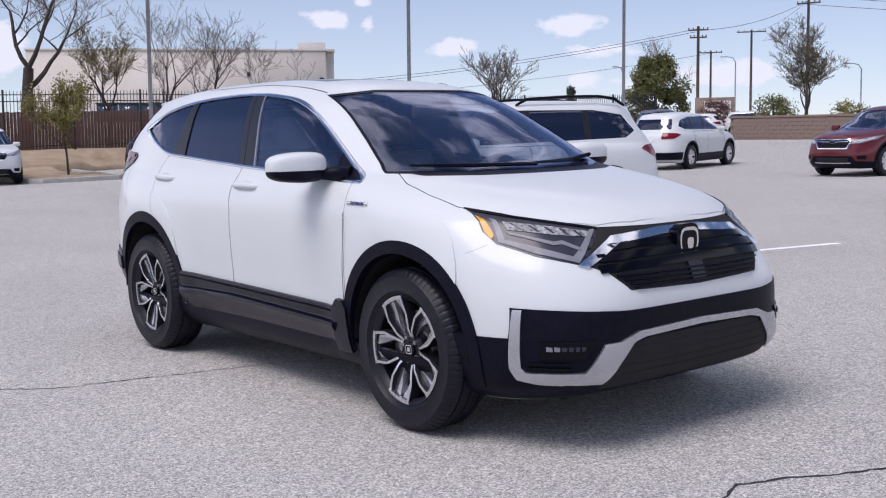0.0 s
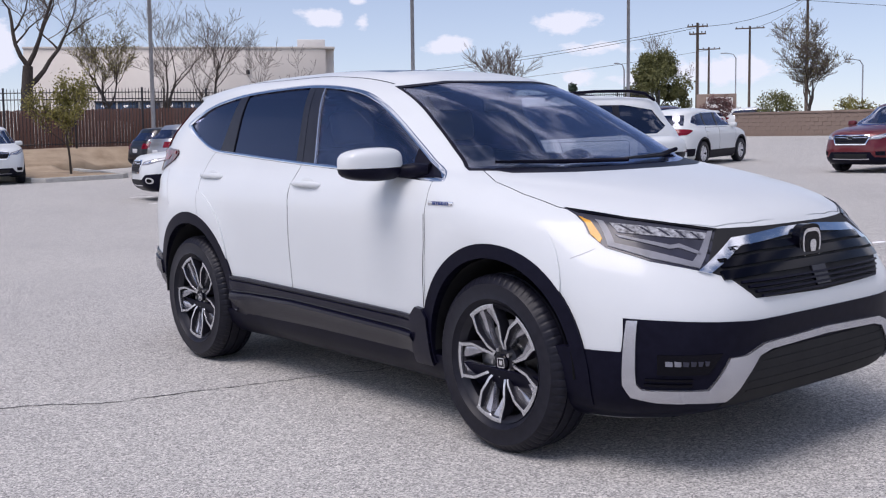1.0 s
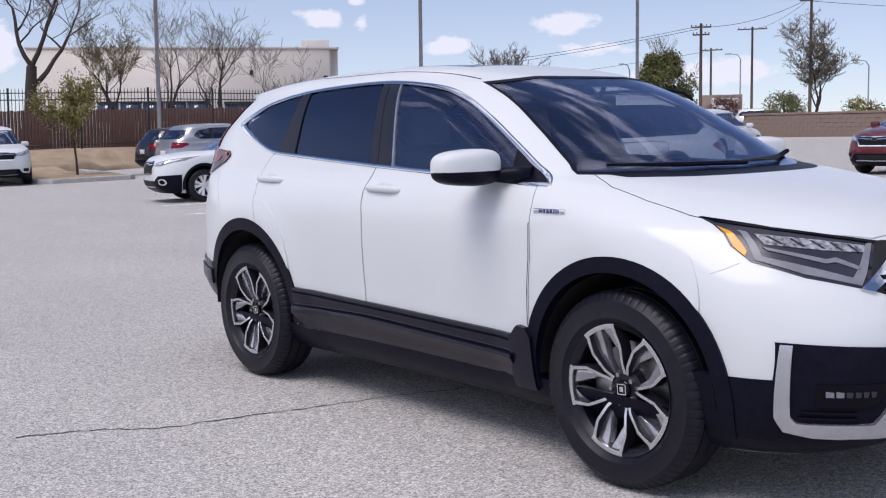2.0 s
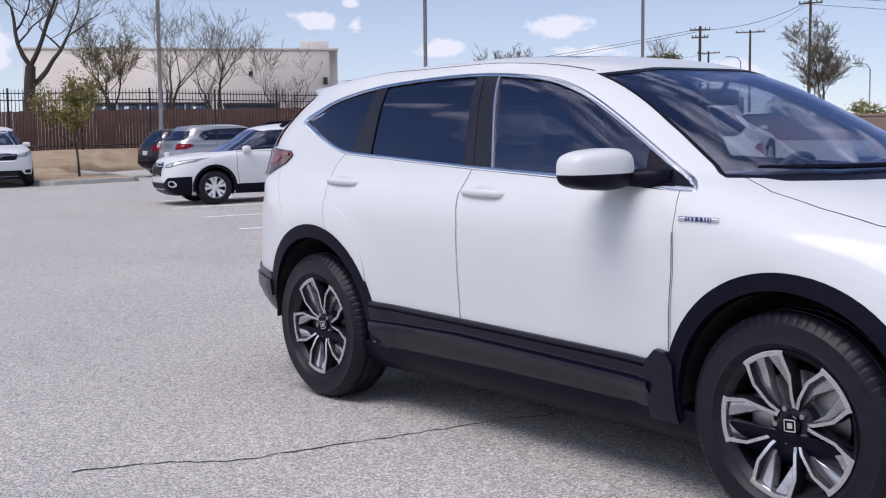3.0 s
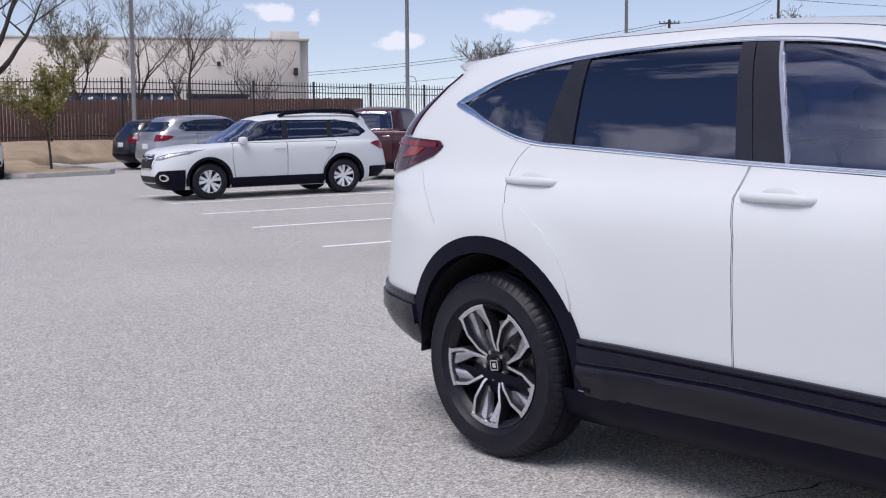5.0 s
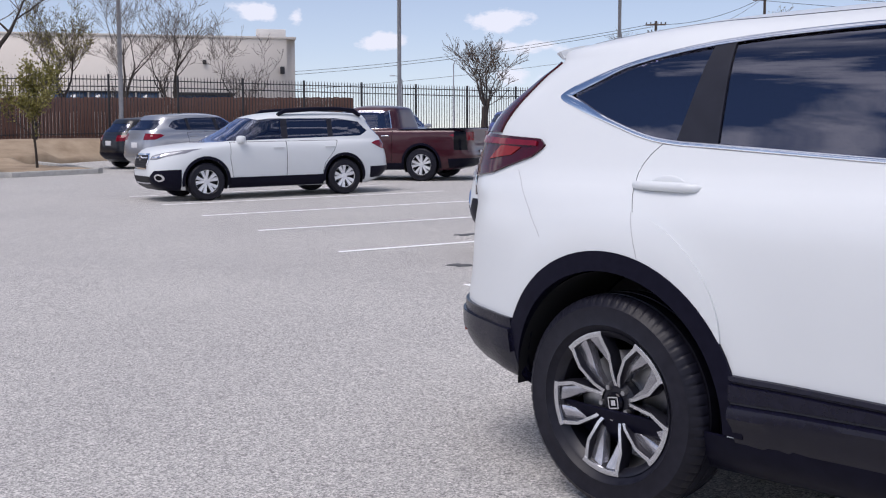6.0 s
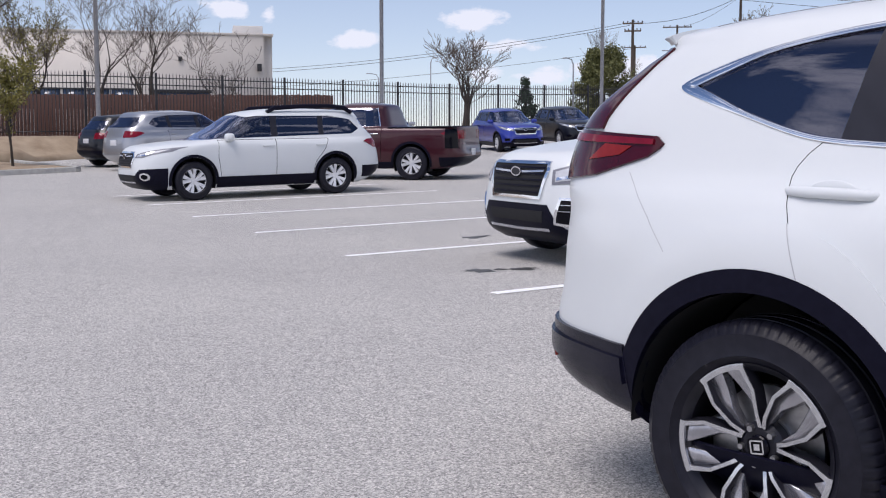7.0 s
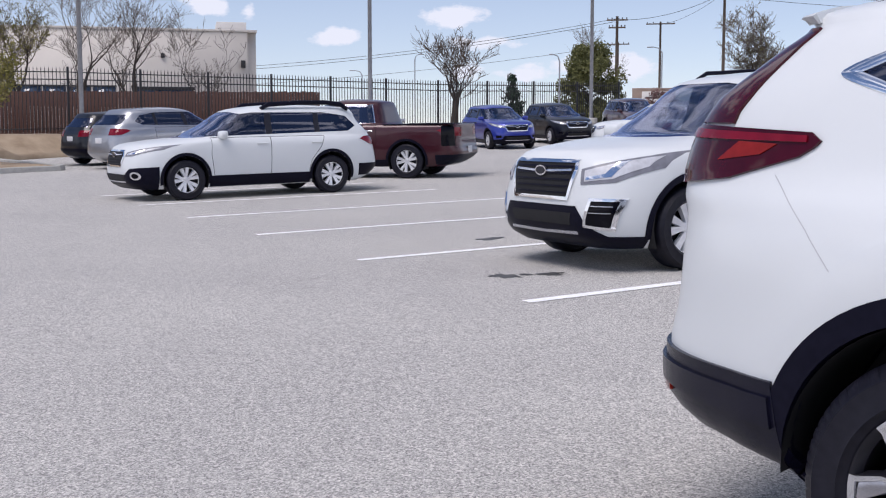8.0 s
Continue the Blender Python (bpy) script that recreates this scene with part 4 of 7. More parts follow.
        bit("lamp_reflector", [(-0.735, 0.938), (-0.60, 0.915), (-0.485, 0.893), (-0.50, 0.872), (-0.62, 0.885), (-0.738, 0.905)], SPARKLE, 0.007)
        bit("light_bar", [(-0.748, 0.898), (-0.63, 0.858), (-0.60, 0.862), (-0.55, 0.830), (-0.56, 0.820), (-0.61, 0.848), (-0.64, 0.845), (-0.745, 0.888)], CLEARL, 0.008)
        for k in range(5):
            y = -0.72 + k * 0.045
            z = 0.922 - k * 0.008
            bit("lamp_cell", [(y, z + 0.010), (y + 0.008, z + 0.009), (y + 0.022, z - 0.016), (y + 0.014, z - 0.016)], LAMPDARK, 0.009)
        bit("lamp_edge", [(-0.772, 0.992), (-0.68, 0.958), (-0.57, 0.933), (-0.435, 0.907), (-0.45, 0.900), (-0.57, 0.925), (-0.68, 0.949), (-0.768, 0.975)], GLOSSBLACK, 0.010)
    # tail lamps
    tl = [(-1.722, 1.210), (-1.75, 1.230), (-2.4, 1.266), (-2.4, 1.062), (-2.0, 1.108), (-1.78, 1.168), (-1.735, 1.195)]
    for lamp in both_sides("tail_lamp", F.pane(tl, "y", -1.2, -0.45, off=0.010, thick=0.03), DEEPRED, car, "dark red tail lamp"):
        s = 1 if lamp.data.vertices[0].co.y > 0 else -1
        for nm, poly, mat, off in (("lamp_fin", [(-1.76, 1.222), (-2.4, 1.252), (-2.4, 1.222), (-1.76, 1.205)], REDLENS, 0.016),
                                   ("lamp_glow", [(-1.85, 1.200), (-1.98, 1.207), (-2.05, 1.155), (-1.90, 1.172)], ORANGERED, 0.013)):
            me = F.pane(poly, "y", -1.2, -0.45, off=off, thick=0.01)
            part(nm, me if s < 0 else mirror_y(me), mat, lamp)
        me = F.pane([(-2.02, 1.255), (-2.010, 1.29), (-1.950, 1.377), (-1.845, 1.512), (-2.4, 1.535), (-2.4, 1.262)], "y", -1.2, -0.38, off=0.010, thick=0.03)
        part("lamp_upright", me if s < 0 else mirror_y(me), DEEPRED, lamp)
    # body joints
    for pts in ([(-1.841, 1.119), (-1.712, 0.989), (-1.605, 0.864)], [(1.772, 0.846), (1.735, 0.826), (1.70, 0.810)], [(0.90, 0.50), (0.905, 0.42), (0.907, 0.30)]):
        both_sides("body_joint", ribbon(F, pts, 0.0020, "y", *R, off=0.0014, thick=0.002), SEAM, car)
    # roof: rear spoiler and antenna fin
    part("spoiler", F.pane([(-2.4, 1.60), (-1.80, 1.612), (-1.88, 1.545), (-2.4, 1.565)], "y", -0.62, 0.62, off=0.035, thick=0.03), WHITE, car)
    for s in (-1, 1):
        part("roof_moulding", ribbon(F, [(0.20, s * 0.525), (-0.2, s * 0.545), (-0.9, s * 0.545), (-1.70, s * 0.515)], 0.008, "z", 1.4, 1.8, 0.0015, 0.003), CLAD, car)
    part("sunroof", F.pane([(-0.05, -0.36), (-0.05, 0.36), (-0.62, 0.36), (-0.62, -0.36)], "z", 1.5, 1.8, off=0.002, thick=0.004), GLOSSBLACK, car, "dark glass sunroof")
    # cowl and wipers
    part("cowl", F.pane([(-0.66, 1.132), (-0.4, 1.122), (0.4, 1.122), (0.66, 1.132), (0.62, 1.112), (0.4, 1.108), (-0.4, 1.108), (-0.62, 1.112)], "x", 0.6, 1.4, off=0.003, thick=0.01), CLAD, car)
    for pts in ([(-0.62, 1.150), (-0.35, 1.142), (0.02, 1.136)], [(0.02, 1.142), (0.3, 1.147), (0.58, 1.165)]):
        bm = bmesh.new()
        tube(bm, [(F.front(y, z, 0.022), y, z + 0.008) for y, z in pts], [0.006, 0.011, 0.010], 6)
        part("wiper", bm, CLAD, car)
    # black edge round the windscreen
    part("windscreen_seal", F.pane(shrink(WINDSCREEN, -0.006), "x", -0.1, 1.4, off=0.002, thick=0.008, hole=shrink(WINDSCREEN, 0.004)), CLAD, car)
    # mirrors
    for s in (-1, 1):
        c = Vector((0.615, s * 0.985, 1.160))
        bm = bmesh.new()
        bmesh.ops.create_uvsphere(bm, u_segments=32, v_segments=20, radius=1.0)
        for v in bm.verts:
            x, y, z = (math.copysign(abs(q) ** 0.58, q) for q in v.co)
            y *= s
            v.co = (x * (0.092 - 0.018 * max(y, 0)) + 0.02 * (1 - abs(y)), s * y * 0.148, z * (0.072 - 0.010 * max(y, 0)))
        top = bm.copy()
        low = bm.copy()
        bm.free()
        for b, sg in ((top, 1), (low, -1)):
            bmesh.ops.bisect_plane(b, geom=b.verts[:] + b.edges[:] + b.faces[:], plane_co=(0, 0, -0.016), plane_no=(0.0, 0, sg), clear_inner=True)
            bmesh.ops.holes_fill(b, edges=[e for e in b.edges if e.is_boundary])
            bmesh.ops.translate(b, verts=b.verts, vec=c + Vector((0, 0, 0.0015 * sg)))
            bmesh.ops.recalc_face_normals(b, faces=b.faces)
        m = part("side_mirror", to_mesh(top, 50), WHITE, car, "white door mirror with a black underside")
        part("mirror_base", to_mesh(low, 50), CLAD, m)
        arm = bmesh.new()
        tube(arm, [(0.62, s * 0.92, 1.135), (0.68, s * 0.86, 1.125), (0.74, s * 0.82, 1.128), (0.80, s * 0.79, 1.13)], [0.026, 0.030, 0.034, 0.030], 10)
        part("mirror_arm", arm, CLAD, m)
        sig = boxm(0.505, 0.53, s * 0.985 - 0.06, s * 0.985 + 0.04, 1.148, 1.157, 0.002)
        bmesh.ops.translate(sig, verts=sig.verts, vec=(-0.008, 0, 0))
        part("mirror_signal", sig, LAMPDARK, m)
    # HYBRID badge on the fenders
    for s in (-1, 1):
        y = F.half(0.99, 0.993)
        plate = boxm(0.913, 1.078, s * (y + 0.001) - 0.004, s * (y + 0.001) + 0.004, 0.985, 1.004, 0.002)
        b = part("badge", plate, CHROME, car, "small HYBRID badge")
        cu = bpy.data.curves.new("badge_text", "FONT")
        cu.body, cu.size, cu.extrude, cu.align_x, cu.align_y = "HYBRID", 0.0225, 0.001, "CENTER", "CENTER"
        cu.space_character = 1.5
        tmp = new("badge_text", cu)
        me = bpy.data.meshes.new_from_object(tmp.evaluated_get(bpy.context.evaluated_depsgraph_get()))
        bpy.data.objects.remove(tmp)
        t = part("badge_text", me, BLUEBADGE, b)
        t.matrix_basis = pose(0.998, s * (y + 0.007), 0.9945, 90, 0, 0 if s < 0 else 180)


def hero_wheels(car):
    R = 0.238
    barrel, edge, tyre = rim_barrel(R), rim_edge(R), tyre_mesh(WHEEL_R, 0.225, 0.2525)
    arms, nut = [spoke_mesh(R, -1), spoke_mesh(R, 1)], nut_mesh()
    cap, mark = hub_cap()
    disc = to_mesh(lathe(bmesh.new(), [(0.0, -0.01), (0.075, -0.01), (0.075, 0.0), (0.165, 0.0), (0.165, 0.022), (0.0, 0.022)], 40))
    caliper = to_mesh(boxm(-0.180, -0.090, -0.025, 0.045, -0.075, 0.075, 0.012))
    for x in (AXLE_F, AXLE_R):
        for s in (-1, 1):
            w = wheel(car, x, s, WHEEL_Y, WHEEL_R, (tyre, barrel, edge), (ALLOYDARK, ALLOY, "black and machined-silver alloy wheel with a black tyre"))
            for k in range(5):
                turn = Matrix.Rotation(2 * math.pi * k / 5, 4, "Y")
                if k:
                    part("rim_face", edge, ALLOY, w).matrix_basis = turn
                for me in arms:
                    part("spoke", me, ALLOYDARK, w).matrix_basis = turn
                part("lug_nut", nut, STEEL, w).matrix_basis = turn @ Matrix.Rotation(math.pi / 5, 4, "Y") @ Matrix.Translation((0.054, 0, 0))
            part("brake_disc", disc, STEEL, w)
            c = part("hub_cap", cap, GLOSSBLACK, w)
            part("cap_mark", mark, CHROME, c)
            part("brake_caliper", caliper, STEEL, w)


def seat(parent, x, y, w=0.50):
    bm = bmesh.new()
    box(bm, x - 0.25, x + 0.27, y - w / 2, y + w / 2, 0.50, 0.68, 0.05, 3)
    st = part("seat", bm, LEATHER, parent, "grey cloth seat")
    bm = bmesh.new()
    box(bm, -0.07, 0.07, -w / 2, w / 2, 0.0, 0.58, 0.05, 3)
    bmesh.ops.transform(bm, matrix=pose(x - 0.27, y, 0.64, 0, -16, 0), verts=bm.verts)
    part("backrest", bm, LEATHER, st)
    bm = bmesh.new()
    box(bm, -0.045, 0.045, -0.13, 0.13, 0.62, 0.80, 0.04, 3)
    bmesh.ops.transform(bm, matrix=pose(x - 0.27, y, 0.64, 0, -14, 0), verts=bm.verts)
    part("headrest", bm, LEATHER, st)


def hero_cabin(car, F):
    for y in (-0.36, 0.36):
        seat(car, 0.02, y)
    seat(car, -0.92, -0.38, 0.52)
    seat(car, -0.92, 0.30, 0.70)
    bm = bmesh.new()
    box(bm, 0.60, 1.015, -0.70, 0.70, 0.62, 1.075, 0.06, 3)
    box(bm, 0.55, 0.75, 0.18, 0.52, 1.02, 1.12, 0.04, 3)
    part("dashboard", bm, TRIMGREY, car)
    bm = bmesh.new()
    n = 28
    ring = [Vector((0, 0.185 * math.cos(2 * math.pi * i / n), 0.185 * math.sin(2 * math.pi * i / n))) for i in range(n + 1)]
    tube(bm, ring, 0.016, 8, cap=False)
    box(bm, -0.02, 0.02, -0.17, 0.17, -0.03, 0.03, 0.01)
    box(bm, -0.02, 0.10, -0.05, 0.05, -0.17, 0.05, 0.015)
    bmesh.ops.transform(bm, matrix=pose(0.50, 0.36, 1.00, 0, 24, 0), verts=bm.verts)
    part("steering_wheel", bm, TRIMGREY, car)
    part("cabin_mirror", boxm(0.39, 0.43, -0.12, 0.12, 1.385, 1.455, 0.015), TRIMGREY, car)
    bm = bmesh.new()
    tube(bm, [(0.42, 0, 1.43), (0.46, 0, 1.49)], 0.012, 6)
    part("mirror_stalk", bm, TRIMGREY, car)
    part("dash_screen", boxm(0.57, 0.60, -0.11, 0.11, 0.93, 1.06, 0.008), GLOSSBLACK, car)
    # dark underside and wheel housings
    for ax in (AXLE_F, AXLE_R):
        for s in (-1, 1):
            bm = bmesh.new()
            r = 0.411 if ax > 0 else 0.426
            lathe(bm, [(r, s * 0.525), (r, s * 0.885)], 48)
            bmesh.ops.translate(bm, verts=bm.verts, vec=(ax, 0, 0.375))
            bmesh.ops.bisect_plane(bm, geom=bm.verts[:] + bm.edges[:] + bm.faces[:], plane_co=(0, 0, 0.36), plane_no=(0, 0, 1), clear_inner=True)
            lathe(bm, [(0.0, s * 0.524), (r * 0.98, s * 0.524)], 36)
            for v in bm.verts:
                if abs(abs(v.co.y) - 0.524) < 1e-4:
                    v.co.x += ax
                    v.co.z = max(v.co.z + 0.375, 0.16)
            part("wheel_liner", bm, DARK, car)
    part("underbody", boxm(-1.6, 1.9, -0.5, 0.5, 0.17, 0.203, 0.01), DARK, car)


# ---- the parked cars ----
def suv_rows(f, r, w, zt, zb=1.05, zh=0.98, xc=1.1, xt=0.2, rt=-1.9, rb=-2.2, nose=0.0):
    """Level outlines of a five-door: front, rear, half width, roof; belt, hood edge, cowl, windscreen top, roof's end, rear at the belt."""
    zc = zb + 0.07
    return [
        (0.20, f - 0.22, f - 0.7, 6, r + 0.45, r + 0.8, 6, w - 0.12),
        (0.30, f - 0.06, f - 0.7, 6, r + 0.20, r + 0.8, 6, w - 0.05),
        (0.50, f, f - 0.7, 5.5, r, r + 0.8, 5.5, w - 0.015),
        (0.68, f - 0.01, f - 0.75, 4.5, r + 0.01, r + 0.85, 5, w),
        (zh - 0.08, f - 0.05 - nose, f - 0.95, 3.4, r + 0.05, r + 0.9, 5, w),
        (zh, f - 0.15 - nose, f - 1.1, 2.8, r + 0.07, r + 0.9, 5, w - 0.012),
        ((zh + zc) / 2, (f + xc) / 2 + 0.05, xc - 0.35, 2.5, (r + rb) / 2 + 0.04, r + 0.9, 5, w - 0.04),
        (zc, xc, xc - 0.55, 2.6, rb, r + 0.9, 5, w - 0.085),
        (zc + 0.05, xc - 0.10, xc - 0.65, 3.0, rb + 0.03, r + 0.9, 5, w - 0.10),
        (zc + (zt - 0.10 - zc) * 0.5, (xc + xt) / 2 - 0.03, xt - 0.25, 3.2, (rb + rt) / 2 + 0.01, r + 1.0, 4.5, w - 0.175),
        (zt - 0.10, xt, xt - 0.55, 3.0, rt, r + 1.1, 4.5, w - 0.26),
        (zt - 0.065, xt - 0.12, xt - 0.7, 2.8, rt + 0.03, r + 1.2, 4, w - 0.32),
        (zt - 0.03, xt - 0.35, xt - 0.8, 2.5, rt + 0.4, r + 1.3, 3, w - 0.44),
        (zt - 0.008, xt - 0.6, xt - 0.9, 2.2, rt + 0.8, rt + 1.1, 2.4, w - 0.62),
        (zt, xt - 0.75, xt - 0.95, 2.0, rt + 1.0, rt + 1.1, 2.0, w - 0.8),
    ]


WHEELS = {}


def wheel_set(R, style):
    if (R, style) not in WHEELS:
        rim = R * 0.665
        dark, face = plain_rim(rim, {"five": 5, "seven": 7, "six": 6}[style], 0.0 if style == "six" else 0.15)
        WHEELS[(R, style)] = (tyre_mesh(R, 0.225, rim - 0.004, False), dark, face)
    return WHEELS[(R, style)]


BUILT = {}


def dense(poly, k=6):
    """The outline with each side cut into k."""
    out = []
    for a, b in zip(poly, poly[1:] + poly[:1]):
        out += [(a[0] + (b[0] - a[0]) * i / k, a[1] + (b[1] - a[1]) * i / k) for i in range(k)]
    return out


def parked(name, m, label, coat, S, group="cars parked on the lot"):
    """A parked five-door or pickup from its sizes S; a second of a kind is a repainted copy."""
    if S["kind"] in BUILT:
        first, old = BUILT[S["kind"]]
        car = copy_thing(first, m)
        car.name = name
        for ob in car.children_recursive:
            if ob.type == "MESH" and ob.data.materials[0] == old:
                ob.material_slots[0].link = "OBJECT"
                ob.material_slots[0].material = coat
        return tagged(car, label)
    car = build_parked(name, m, label, coat, S, group)
    BUILT[S["kind"]] = (car, coat)
    return car


def build_parked(name, m, label, coat, S, group):
    F = Form(S["rows"], [(S["r"], 0.97), (-1.4, 1.0), (0, 0.99), (1.4, 1.0), (S["f"], 0.96)], levels=S.get("levels", 44), around=(14, 20, 12))
    F.skin()
    car = thing(name, m, label, "pickup truck" if S.get("bed") else "car", group)
    ax, R, w, zb, zt = S["axle"], S["R"], S["w"], S["zb"], S["zt"]
    body = F.base
    for x in (ax, -ax):
        for s in (-1, 1):
            y0, y1 = sorted((s * (w - 0.38), s * 1.4))
            body = combine(body, prism(circle(x, R + 0.01, R + 0.055, 28), "y", y0, y1), "DIFFERENCE")
    body = combine(body, F.solid(-0.06, 0.45, zt - 0.075, clamp=(S.get("cab_rear", S["r"] + 0.3), S["xc"] - 0.1)), "DIFFERENCE")
    dlo = S["dlo"]
    body = combine(body, prism(dlo, "y", -1.4, 1.4), "DIFFERENCE")
    ws = S["screen"]
    body = combine(body, prism(ws, "x", S["xt"] - 0.5, S["xc"] + 0.25), "DIFFERENCE")
    rw = S.get("rear_glass")
    if rw:
        body = combine(body, prism(rw, "x", S["r"] - 0.3, S["r"] + 1.0), "DIFFERENCE")
    if S.get("bed"):
        x0, x1, zz = S["bed"]
        body = combine(body, prism([(x0, zz - 0.5), (x1, zz - 0.5), (x1, zz + 0.4), (x0, zz + 0.4)], "y", -w + 0.13, w - 0.13), "DIFFERENCE")
    side = (-1.4, -0.3)
    # doors
    for poly in S["doors"]:
        whole = body
        for s in (-1, 1):
            y0, y1 = sorted((s * (w - 0.45), s * 1.4))
            leaf = combine(whole, prism(shrink(poly, 0.004), "y", y0, y1), "INTERSECT")
            body = combine(body, prism(shrink(poly, -0.004), "y", y0, y1), "DIFFERENCE")
            d = part("door", F.shade(leaf), coat, car)
            hx = min(p[0] for p in poly) + 0.17
            handle_small(d, F, hx, zb - 0.07, s, S.get("handle", coat))
    part("body_shell", F.shade(body), coat, car)
    for i, (x0, x1) in enumerate(S["panes"]):
        poly = clip_x(clip_x(dlo, ((x0, zb), (x0 - 0.05, zt)), 1), ((x1, zb), (x1 - 0.05, zt)), -1)
        both_sides("side_window", F.pane(poly, "y", *side, off=-0.006), MIDGLASS if i == 0 else TINTED, car)
    for (x0, x1), (y0, y1) in zip(S["panes"], S["panes"][1:]):
        poly = clip_x(clip_x(dlo, ((y1 if y1 < x0 else y0, zb), ((y1 if y1 < x0 else y0) - 0.05, zt)), 1), ((x0, zb), (x0 - 0.05, zt)), -1)
        both_sides("pillar_cover", F.pane(poly, "y", *side, off=-0.001, thick=0.012), PILLAR, car)
    part("windscreen", F.pane(ws, "x", S["xt"] - 0.5, S["xc"] + 0.25), SCREEN, car)
    if rw:
        part("rear_window", F.pane(rw, "x", S["r"] - 0.3, S["r"] + 1.0), TINTED, car)
    if S.get("chrome"):
        both_sides("window_surround", band(F, dense(shrink(dlo, -0.012)), dense(shrink(dlo, 0.006)), 0.003, 0.01), CHROME, car)
    # lower trim
    if S.get("clad", True):
        for x in (ax, -ax):
            ring = circle(x, R + 0.01, R + 0.105, 24, -12, 192) + circle(x, R + 0.01, R + 0.054, 24, 192, -12)
            both_sides("wheel_arch_trim", F.pane(ring, "y", *side, off=0.008, thick=0.03), CLAD, car)
        zc = S.get("clad_top", 0.47)
        both_sides("sill_trim", F.pane([(-ax + R + 0.08, zc), (ax - R - 0.08, zc), (ax - R - 0.08, 0.21), (-ax + R + 0.08, 0.21)], "y", *side, off=0.008, thick=0.03), CLAD, car)
    part("rear_bumper_trim", F.pane([(-w, 0.52), (w, 0.52), (w, 0.30), (-w, 0.30)], "x", S["r"] - 0.3, S["r"] + 0.55, off=0.006, thick=0.03), CLAD if S.get("clad", True) else coat, car)
    # lamps, grille, plates
    zh = S["zh"]
    face(car, F, S)
    tz = S.get("tail", zb - 0.06)
    both_sides("tail_lamp", F.pane([(S["r"] + 0.50, tz + 0.035), (S["r"] + 0.40, tz + 0.075), (S["r"] - 0.2, tz + 0.12), (S["r"] - 0.2, tz - 0.11), (S["r"] + 0.24, tz - 0.08)], "y", -1.4, -w * 0.45, off=0.008, thick=0.02), REDLENS, car)
    zp = 0.62 if S.get("bed") else 0.80
    xr = F.rear(0, zp)
    if S.get("bed"):
        part("tailgate_panel", F.pane([(-0.80, 1.10), (0.80, 1.10), (0.80, 0.70), (-0.80, 0.70)], "x", S["r"] - 0.3, S["r"] + 0.4, off=0.006, thick=0.012), MAROON, car)
        both_sides("tail_lamp_column", F.pane([(-0.97, 1.15), (-0.83, 1.15), (-0.83, 0.72), (-0.97, 0.72)], "x", S["r"] - 0.3, S["r"] + 0.4, off=0.010, thick=0.02), GLOSSBLACK, car)
        part("bed_rail_cap", boxm(S["r"] + 0.12, -1.04, -w + 0.035, -w + 0.125, 1.188, 1.206, 0.006), CLAD, car)
        part("bed_rail_cap", boxm(S["r"] + 0.12, -1.04, w - 0.125, w - 0.035, 1.188, 1.206, 0.006), CLAD, car)
    part("rear_plate", boxm(xr - 0.012, xr + 0.01, -0.15, 0.15, zp - 0.075, zp + 0.075, 0.004), PLATE, car)
    # mirrors
    for s in (-1, 1):
        bm = bmesh.new()
        y = F.half(S["xc"] - 0.42, zb + 0.10) + 0.13
        box(bm, S["xc"] - 0.48, S["xc"] - 0.34, s * y - 0.11, s * y + 0.11, zb + 0.02, zb + 0.16, 0.05, 3)
        box(bm, S["xc"] - 0.43, S["xc"] - 0.38, s * (y - 0.16) - 0.06, s * (y - 0.16) + 0.06, zb + 0.0, zb + 0.06, 0.015, 2)
        part("side_mirror", bm, S.get("mirror", coat), car)
    # roof rails
    if S.get("rails"):
        for s in (-1, 1):
            bm = bmesh.new()
            xs = [S["xt"] - 0.45, S["xt"] - 0.6, S["xt"] - 1.2, S["xt"] - 1.7, S["rt"] + 0.35, S["rt"] + 0.2]
            y = w - 0.31
            tube(bm, [(xs[0], s * y, zt - 0.07), (xs[1], s * y, zt + 0.005), (xs[2], s * y, zt + 0.035), (xs[3], s * y, zt + 0.035), (xs[4], s * y, zt), (xs[5], s * y, zt - 0.09)], [S.get('rail', 0.020) * k for k in (0.9, 1.1, 1.0, 1.0, 1.1, 0.9)], 8)
            part("roof_rail", bm, CLAD, car)
    # cabin
    part("dashboard", boxm(S["xc"] - 0.55, S["xc"] - 0.12, -w + 0.22, w - 0.22, 0.62, zb + 0.0, 0.05), TRIMGREY, car)
    for y in (-0.37, 0.37):
        seat(car, S["xc"] - 1.12, y)
    if not S.get("bed"):
        seat(car, S["xc"] - 2.0, 0.0, 1.2)
    for x in (ax, -ax):
        for s in (-1, 1):
            wheel(car, x, s, w - 0.125, R, wheel_set(R, S.get("style", "five")), S.get("wheels", (ALLOYDARK, SILVERW, "silver alloy wheel with a black tyre")))
            bm = bmesh.new()
            lathe(bm, [(R + 0.054, s * (w - 0.378)), (R + 0.054, s * (w - 0.03))], 28)
            lathe(bm, [(0.0, s * (w - 0.377)), (R + 0.054, s * (w - 0.377))], 28)
            bmesh.ops.translate(bm, verts=bm.verts, vec=(x, 0, R + 0.01))
            bmesh.ops.bisect_plane(bm, geom=bm.verts[:] + bm.edges[:] + bm.faces[:], plane_co=(0, 0, 0.2), plane_no=(0, 0, 1), clear_inner=True)
            part("wheel_liner", bm, DARK, car)
    return car


def whole(half):
    """A front-view outline from its right half, top centre first."""
    return half + [(-y, z) for y, z in reversed(half)]


